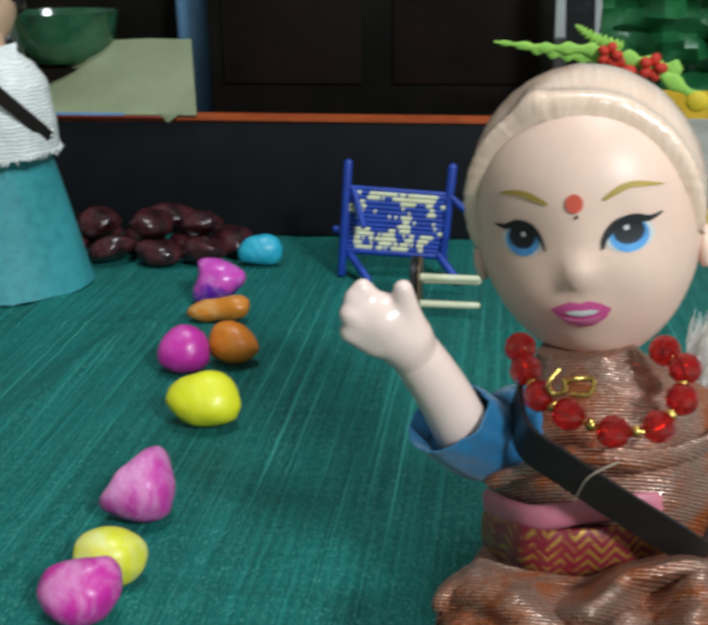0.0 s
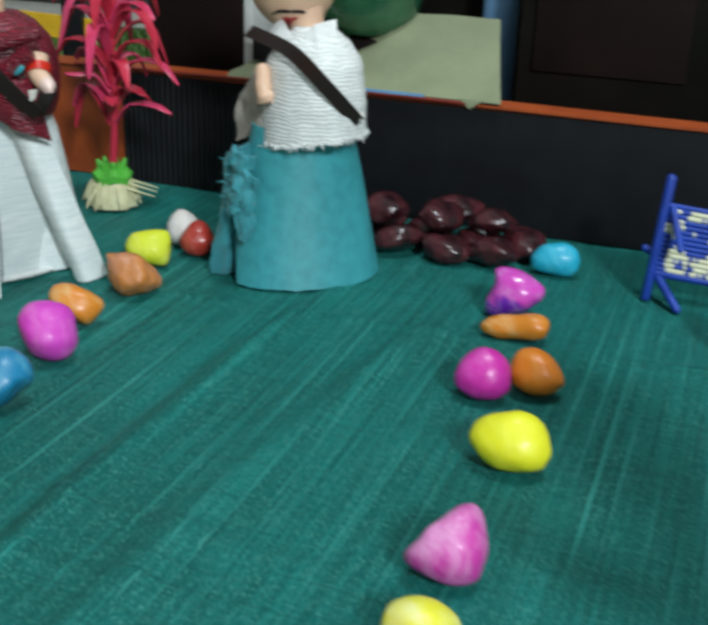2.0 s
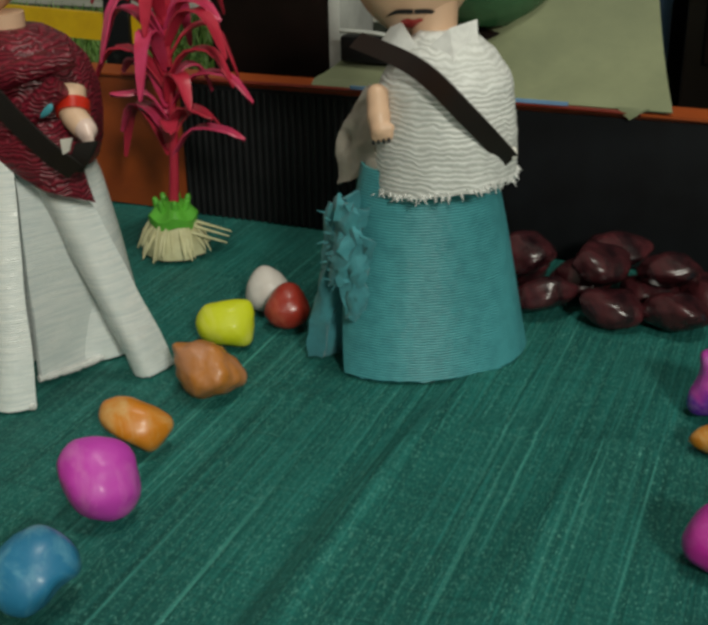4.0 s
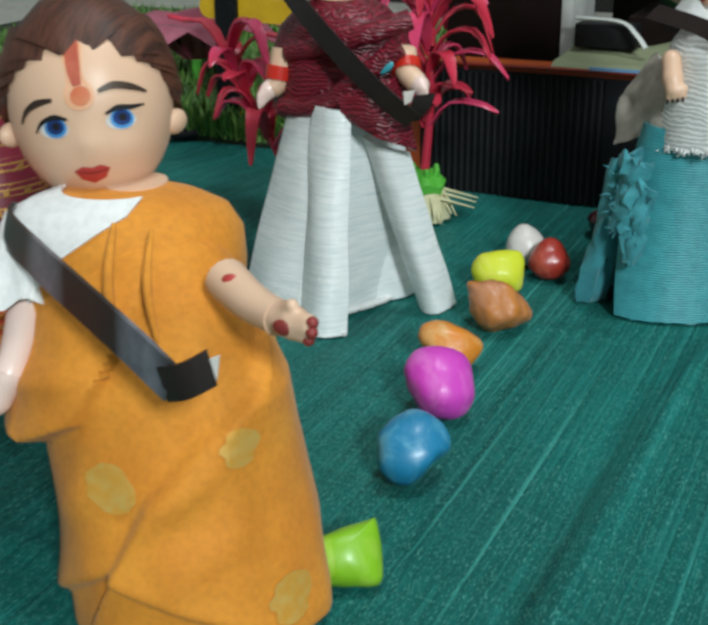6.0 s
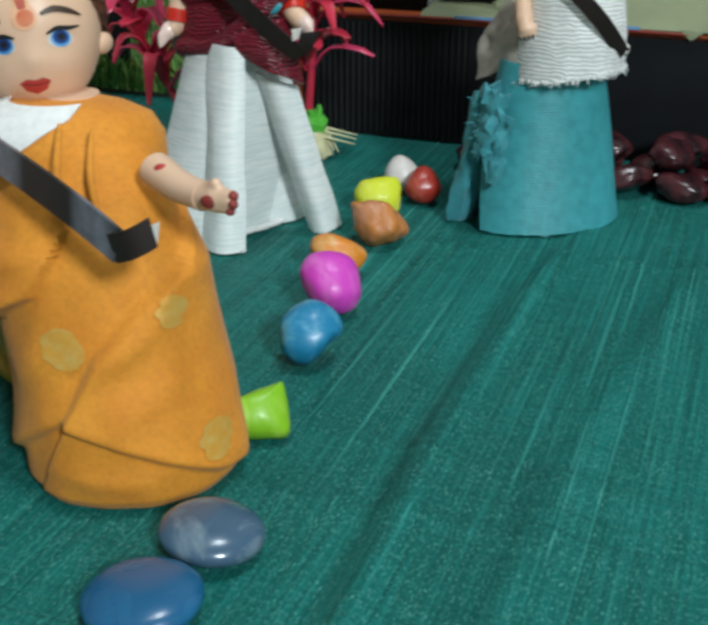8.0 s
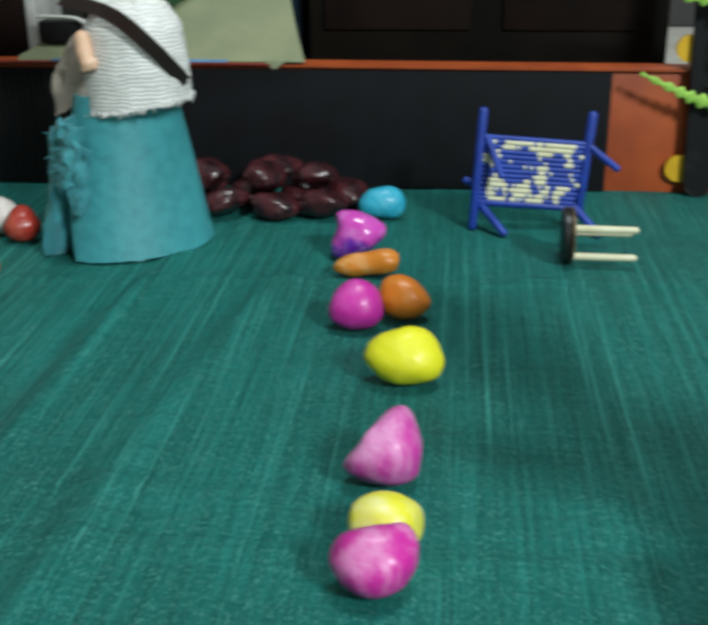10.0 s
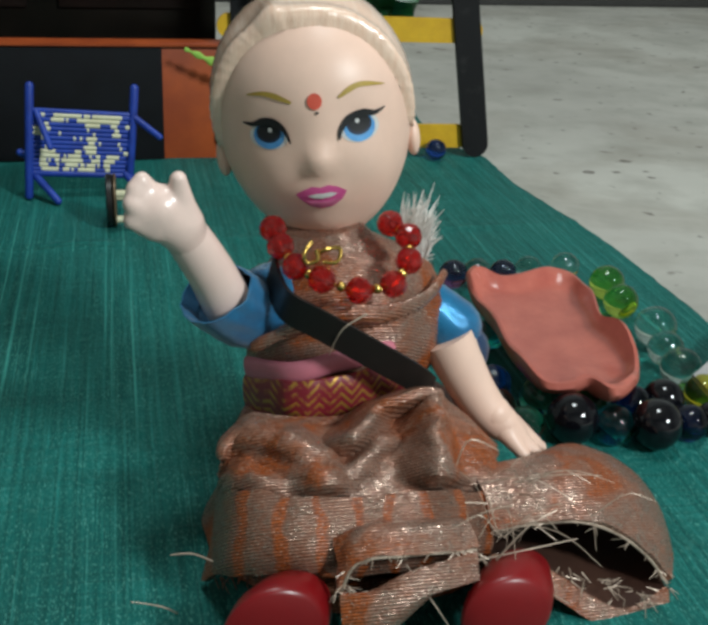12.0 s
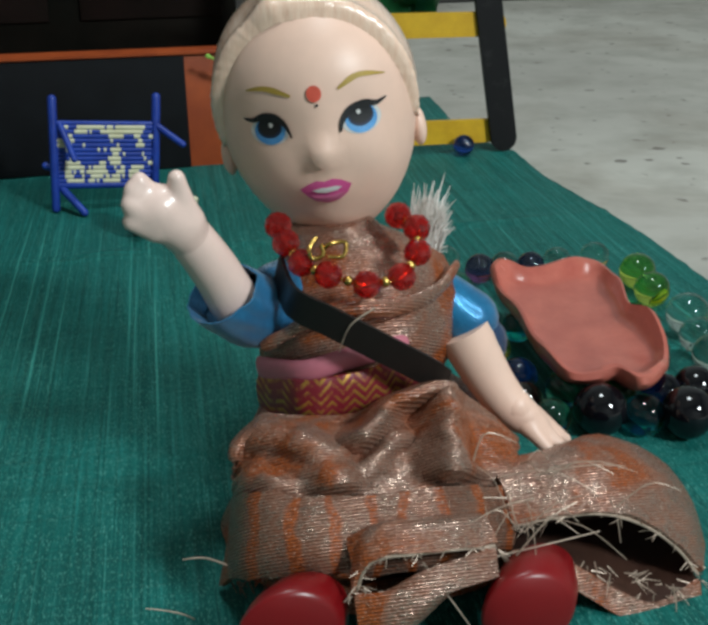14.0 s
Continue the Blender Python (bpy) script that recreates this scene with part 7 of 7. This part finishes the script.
def gates():
    """Gates of black and yellow sticks at both ends of the long box."""
    t = thing("stick_gate", (3.3, 4.95, 0), "toy gate of black and yellow lolly sticks", "gate", "stick gates")
    b = t["base"]
    lolly_stick((2.385, 4.93, 0.1), (2.33, 4.96, 2.0), 0.1, 0.05, "black_paint").make("post", parent=t, at=b, label="black upright stick")
    lolly_stick((4.255, 4.93, 0.11), (3.98, 4.97, 2.0), 0.105, 0.05, "black_paint").make("post", parent=t, at=b, label="black upright stick")
    for z0, z1, x1 in ((0.19, 0.165, 4.2), (1.04, 1.01, 4.16)):
        lolly_stick((2.25, 4.985, z0), (x1, 4.985, z1), 0.095, 0.04, "yellow_paint").make("rung", parent=t, at=b, label="yellow cross stick")
    g = thing("stick_gate", (-5.0, 5.6, 0), "toy gate of black and yellow lolly sticks", "gate", "stick gates")
    b = g["base"]
    for x in (-5.5, -4.35):
        lolly_stick((x, 5.58, 0.1), (x + 0.06, 5.62, 2.0), 0.1, 0.05, "black_paint").make("post", parent=g, at=b, label="black upright stick")
    for z in (0.16, 1.1):
        lolly_stick((-5.65, 5.635, z), (-4.2, 5.635, z - 0.04), 0.095, 0.04, "yellow_paint").make("rung", parent=g, at=b, label="yellow cross stick")


gates()


def vine():
    """Felt creeper with knobbly leaves and two flowers, tied round the gate post."""
    t = thing("felt_vine", (2.4, 4.85, 0.9), "pale green felt creeper with red flowers on the gate post", "creeper")
    b = t["base"]
    def strand(points, width, seed):
        s = Shape()
        wide = [width * 0.75 * (0.2 + 0.8 * math.sin(math.pi * min(1, (k + 2) / 90) / 2)) * (0.8 + 0.28 * math.sin(k * 0.55 + seed) + 0.2 * wob((k * 0.2, seed, 0))) for k in range(120)]
        s.tube(along(points, 120), wide, "vine", 12, 0.35, (0, 1, 0))
        s.make("leaf", parent=t, at=b)
    strand([(1.899, 4.800, 0.896), (2.123, 4.800, 0.793), (2.325, 4.820, 0.709), (2.577, 4.840, 0.659), (2.822, 4.840, 0.717)], 0.075, 0)
    strand([(2.426, 4.780, 0.869), (2.497, 4.800, 0.815), (2.596, 4.800, 0.796)], 0.05, 1)
    strand([(1.861, 4.720, 1.477), (2.122, 4.740, 1.421), (2.385, 4.760, 1.383), (2.651, 4.780, 1.363), (3.025, 4.800, 1.277)], 0.085, 2)
    strand([(1.758, 4.720, 1.489), (2.079, 4.720, 1.450), (2.471, 4.720, 1.428), (2.807, 4.720, 1.315), (3.212, 4.740, 1.055)], 0.07, 3)
    strand([(2.300, 4.760, 1.594), (2.438, 4.740, 1.507), (2.619, 4.720, 1.449)], 0.06, 4)
    def flower(c, r, heart):
        c = Vector(c)
        s = Shape()
        for k in range(5):
            a = 2 * math.pi * k / 5
            s.ball(c + Vector((r * 0.62 * math.cos(a), -0.02 * math.cos(2 * a), r * 0.62 * math.sin(a))), (r * 0.5, 0.035, r * 0.42), "flower_red", Euler((0, -a, 0)).to_matrix(), 14, 8)
        s.make("flower", parent=t, at=b, label="red felt flower")
        if heart:
            Shape().ball(c + Vector((0.03, -0.035, 0)), (r * 0.42, 0.03, r * 0.34), "flower_yellow", None, 14, 8).make("flower_heart", parent=t, at=b, label="yellow felt centre")
    flower((2.565, 4.760, 1.090), 0.13, True)
    flower((2.597, 4.720, 1.291), 0.11, False)
    flower((2.529, 4.680, 1.403), 0.08, False)
    flower((2.817, 4.680, 1.320), 0.09, False)
    Shape().ball((3.130, 4.680, 1.095), (0.08, 0.03, 0.07), "flower_yellow", None, 14, 8).make("flower_heart", parent=t, at=b, label="yellow felt centre")
    # rumpled wrapper and dark cap behind the gate
    s, grid = Shape(), []
    for i in range(16):
        grid.append([(2.55 + 0.09 * j, 5.75 + 0.25 * wob((i * 0.4, j * 0.5, 1)), 0.9 + 0.06 * i + 0.05 * wob((i, j * 0.6, 3))) for j in range(16)])
    parcel = thing("wrapped_parcel", (3.2, 6.0, 0), "crumpled green wrapper on a white packet behind the gate", "packet")
    s.sheet(grid, "green_wrap", 0.02).make("wrapper", parent=parcel, at=parcel["base"], label="crumpled shiny green wrapper")
    Shape().box((2.5, 5.9, -0.02), (3.15, 6.3, 0.95), "white_card", 0.03).make("packet_body", parent=parcel, at=parcel["base"])


vine()


def red_plant(at, height, lean, seed, label, roots=True, spread=1.0, leaves=26, low=0.28):
    """Plastic water plant: stem, long leaves in whorls, green collar, cream fibre roots."""
    t = thing("plastic_plant", at, label, "plant", "red plastic plants")
    base, rng = Vector(at), random.Random(seed)
    top = base + Vector(lean) + Vector((0, 0, height))
    foot = base + Vector((0, 0, 0.22 if roots else 0.0))
    Shape().tube(along([foot, blend(foot, top, 0.5) + Vector((0.03, 0, 0)), top], 14), [0.034 - 0.0015 * k for k in range(14)], "plant_red", 10).make("stem", parent=t, at=at)
    for k in range(leaves):
        h = low + (1 - low) * k / leaves
        p = blend(foot, top, h)
        a = k * 2.4 + rng.uniform(-0.4, 0.4)
        out = Vector((math.cos(a), 0.7 * math.sin(a), 0)) * spread
        ln = rng.uniform(0.34, 0.56)
        tip = p + out * ln * 0.95 + Vector((0, 0, ln * rng.uniform(-0.2, 0.45)))
        path = along([p, p + out * ln * 0.3 + Vector((0, 0, ln * 0.4)), p + out * ln * 0.7 + Vector((0, 0, ln * 0.42)), tip], 9)
        side = out.cross(Vector((0, 0, 1))).normalized()
        grid = []
        for i, q in enumerate(path):
            w = 0.05 * math.sin(math.pi * (0.08 + 0.9 * i / 8)) ** 0.8
            grid.append([q - side * w + Vector((0, 0, 0.014)), q, q + side * w + Vector((0, 0, 0.014))])
        Shape().sheet(grid, "plant_red" if rng.random() < 0.6 else "plant_pink", 0.012).make("leaf", parent=t, at=at)
    if roots:
        s = Shape()
        s.loft([[base + Vector((r * math.cos(x), r * math.sin(x), z + 0.015 * math.sin(5 * x))) for x in (2 * math.pi * k / 30 for k in range(30))] for r, z in ((0.14, 0.2), (0.15, 0.26), (0.1, 0.31), (0.05, 0.34))], "plant_green", cap=(True, True))
        for k in range(7):
            a = 2 * math.pi * k / 7
            s.capsule(base + Vector((0.08 * math.cos(a), 0.08 * math.sin(a), 0.28)), base + Vector((0.1 * math.cos(a), 0.1 * math.sin(a), 0.35)), 0.03, 0.018, "plant_green", 8)
        s.make("collar", parent=t, at=at, label="bright green plastic collar")
        s = Shape()
        s.loft([[base + Vector((r * math.cos(x) * (1 + 0.1 * math.sin(7 * x)), r * math.sin(x), z)) for x in (2 * math.pi * k / 36 for k in range(36))] for r, z in ((0.13, 0.22), (0.17, 0.12), (0.17, 0.02), (0.05, 0.005))], "root", cap=(True, True))
        for k in range(46):
            a = rng.uniform(0, 2 * math.pi)
            p = base + Vector((0.13 * math.cos(a), 0.13 * math.sin(a), rng.uniform(0.1, 0.24)))
            q = base + Vector((math.cos(a) * rng.uniform(0.17, 0.24), math.sin(a) * rng.uniform(0.17, 0.24), rng.uniform(0.01, 0.1)))
            s.tube([p, blend(p, q, 0.5) + Vector((0, 0, 0.02)), q], [0.012, 0.01, 0.004], "root", 5)
        for z, dy in ((0.2, 0), (0.17, -0.03), (0.22, 0.03)):
            s.tube([base + Vector((0.1, dy, z)), base + Vector((0.38, dy - 0.02, z - 0.03))], [0.014, 0.004], "root", 5)
        s.make("root_tuft", parent=t, at=at, label="cream fibre roots")


red_plant((-3.18, 4.3, 0.0), 1.5, (0.05, 0.0, 0), 5, "red plastic water plant with cream roots by the box")
red_plant((-3.42, 3.36, 0.0), 1.12, (-0.95, 0.5, 0), 9, "pink red plastic plant leaning behind the white robe", False, 1.0, 20, 0.5)


def cup():
    n, c = 64, Vector((-2.88, 1.07, 0.004))
    t = thing("yellow_cup", tuple(c), "plain yellow plastic cup standing upside down", "cup")

    def turned(name, prof):
        s = Shape()
        s.loft([[c + Vector((r * math.cos(2 * math.pi * k / n), r * math.sin(2 * math.pi * k / n), z)) for k in range(n)] for r, z in prof], "yellow_plastic", cap=(True, True))
        s.make(name, parent=t, at=t["base"])

    turned("rim", ((0.475, 0.0), (0.488, 0.015), (0.486, 0.05), (0.462, 0.064), (0.45, 0.066)))
    turned("body", ((0.45, 0.068), (0.452, 0.09), (0.42, 0.54), (0.408, 0.572), (0.375, 0.585), (0.35, 0.583), (0.05, 0.575)))


cup()


def plate():
    """Painted clay plate on a frosted glass stand."""
    c, r, n = Vector((-3.85, 0.05, 0.7)), 0.96, 90
    t = thing("clay_plate", (c.x, c.y, 0.62), "orange-red painted clay plate with a scalloped ochre line", "plate")
    b = t["base"]
    s = Shape()
    prof = ((0.1, -0.08), (0.5, -0.08), (0.8, -0.05), (0.97, -0.015), (1.0, 0.01), (0.985, 0.03), (0.95, 0.03), (0.8, 0.005), (0.1, -0.01))
    s.loft([[c + Vector((r * q * math.cos(a), r * q * math.sin(a), z)) for a in (2 * math.pi * k / n for k in range(n))] for q, z in prof], "terracotta", cap=(True, True))
    s.make("dish", parent=t, at=b)
    s = Shape()
    pts = [c + Vector((r * q * math.cos(a), r * q * math.sin(a), z)) for q, z, a in ((0.93 if k % 2 else 0.83, 0.034 if k % 2 else 0.02, 2 * math.pi * k / 96) for k in range(97))]
    s.tube(pts, 0.009, "zigzag", 6)
    s.make("painted_line", parent=t, at=b, label="ochre zigzag line")
    for k in range(48):
        a = 2 * math.pi * k / 48
        Shape().ball(c + Vector((r * 0.975 * math.cos(a), r * 0.975 * math.sin(a), 0.036)), 0.014, "pearl", None, 8, 6).make("bead", parent=t, at=b, label="white bead")
    s = Shape()
    q = Vector((-3.5, -0.05, 0.004))
    s.loft([[q + Vector((x * math.cos(a), x * math.sin(a), z)) for a in (2 * math.pi * k / 48 for k in range(48))] for x, z in ((0.36, 0.0), (0.41, 0.05), (0.42, 0.3), (0.36, 0.5), (0.33, 0.61), (0.1, 0.612))], "frost", cap=(True, True))
    tagged(s.make("glass_stand", q), "frosted glass jar standing under the plate", "jar")


plate()


def turf():
    """Grass mat beyond the cloth."""
    s = Shape()
    s.box((-12.0, 5.45, -0.02), (-4.55, 12.0, 0.06), "turf_base", 0.02)
    s.tube(along([(-9.4, 5.42, 0.05), (-7.0, 5.36, 0.05), (-6.1, 5.34, 0.06), (-5.5, 5.6, 0.06), (-4.6, 5.7, 0.05)], 40), 0.05, "black_paint", 8)
    mat_ob = tagged(s.make("grass_mat", (-8.0, 8.0, 0)), "artificial grass mat with a dark edge beyond the cloth", "mat")
    rng = random.Random(4)
    verts, faces = [], []
    for _ in range(30000):
        y = 5.45 + 5.2 * rng.random() ** 1.5
        x = rng.uniform(-10.5, -4.6)
        h, a = rng.uniform(0.12, 0.34), rng.uniform(0, 6.283)
        w = rng.uniform(0.009, 0.018)
        dx, dy = math.cos(a), math.sin(a)
        bend = rng.uniform(0.05, 0.22)
        p = Vector((x, y, 0.05))
        e = Vector((dy, -dx, 0)) * w
        m1 = p + Vector((dx * bend * 0.4, dy * bend * 0.4, h * 0.6))
        m2 = p + Vector((dx * bend, dy * bend, h))
        n = len(verts)
        verts += [p - e, p + e, m1 + e * 0.8, m1 - e * 0.8, m2]
        faces += [(n, n + 1, n + 2, n + 3), (n + 3, n + 2, n + 4)]
    me = bpy.data.meshes.new("grass_blades")
    o = Vector((-8.0, 8.0, 0))
    me.from_pydata([tuple((p - o) * U) for p in verts], [], faces)
    me.materials.append(M["blade"])
    ob = new("grass_pile", me)
    ob.parent = mat_ob
    tagged(ob, "curly green plastic blades", kind="stuff")
    # a filmy pink flower lying on the mat
    s = Shape()
    c = Vector((-6.5, 6.6, 0.45))
    for k in range(9):
        a = 2 * math.pi * k / 9
        g = []
        for i in range(7):
            w = 0.26 * math.sin(math.pi * (0.1 + 0.85 * i / 6))
            d = Vector((math.cos(a), math.sin(a), 0.2)) * (0.1 + 0.13 * i)
            e = Vector((-math.sin(a), math.cos(a), 0)) * w
            z = Vector((0, 0, 0.25 * math.sin(i * 0.5)))
            g.append([c + d - e + z, c + d + z * 1.2, c + d + e + z])
        s.sheet(g, "petal", 0.01)
    s.tube([c + Vector((0, 0, -0.4)), c], 0.05, "plant_green", 8)
    tagged(s.make("silk_flower", c - Vector((0, 0, 0.4))), "pale pink silk flower on the grass mat", "flower")


def blade_mat():
    k = Nodes("grass_blade")
    info = k.node("ShaderNodeNewGeometry")
    col = k.ramp(info.outputs["Random Per Island"], (0.0, (0.03, 0.10, 0.015)), (0.5, (0.10, 0.24, 0.035)), (1.0, (0.24, 0.38, 0.10)))
    k.set(Base_Color=col, Roughness=0.5)
    return k.mat


M["blade"] = blade_mat()
M["petal"] = plain("pink_silk_petal", (0.42, 0.12, 0.17), (0.22, 0.03, 0.06), 0.45, 20)
turf()


def necklace():
    """Red crystal beads with small gold ones between, round the seated doll's neck."""
    t = thing("bead_necklace", (2.2, -0.08, 0.85), "red crystal and gold bead necklace worn by the seated doll", "necklace")
    b = t["base"]
    spots = [(1.912, 0.020, 1.121), (1.927, -0.060, 1.085), (1.968, -0.140, 1.040), (2.046, -0.200, 1.015), (2.168, -0.230, 0.981), (2.291, -0.200, 0.988), (2.357, -0.140, 1.047), (2.372, -0.060, 1.106), (2.325, 0.020, 1.127)]
    bm = bmesh.new()
    bmesh.ops.create_icosphere(bm, subdivisions=2, radius=0.048 * U)
    bead = bpy.data.meshes.new("bead")
    bm.to_mesh(bead)
    bm.free()
    bead.materials.append(M["bead_red"])
    for p in spots:
        ob = new("bead", bead)
        ob.parent = t
        ob.location = (Vector(p) - Vector(b)) * U
    for p, q in zip(spots, spots[1:]):
        Shape().ball(blend(p, q, 0.5) + Vector((0, -0.012, 0.0)), 0.018, "gold", None, 12, 8).make("gold_bead", parent=t, at=b, label="small gold bead")
    for wire in (((2.038, -0.150, 1.080), (2.055, -0.190, 1.115), (2.109, -0.170, 1.111), (2.1, -0.185, 1.07), (2.05, -0.18, 1.068)), ((2.018, -0.150, 1.127), (1.99, -0.175, 1.1), (2.0, -0.175, 1.065), (2.034, -0.180, 1.075), (2.03, -0.17, 1.11))):
        Shape().tube(along(wire, 22), 0.008, "gold", 8).make("gold_ring", parent=t, at=b, label="gold wire loop")
    Shape().tube(along(spots, 40), 0.006, "gold", 6).make("thread", parent=t, at=b)


necklace()
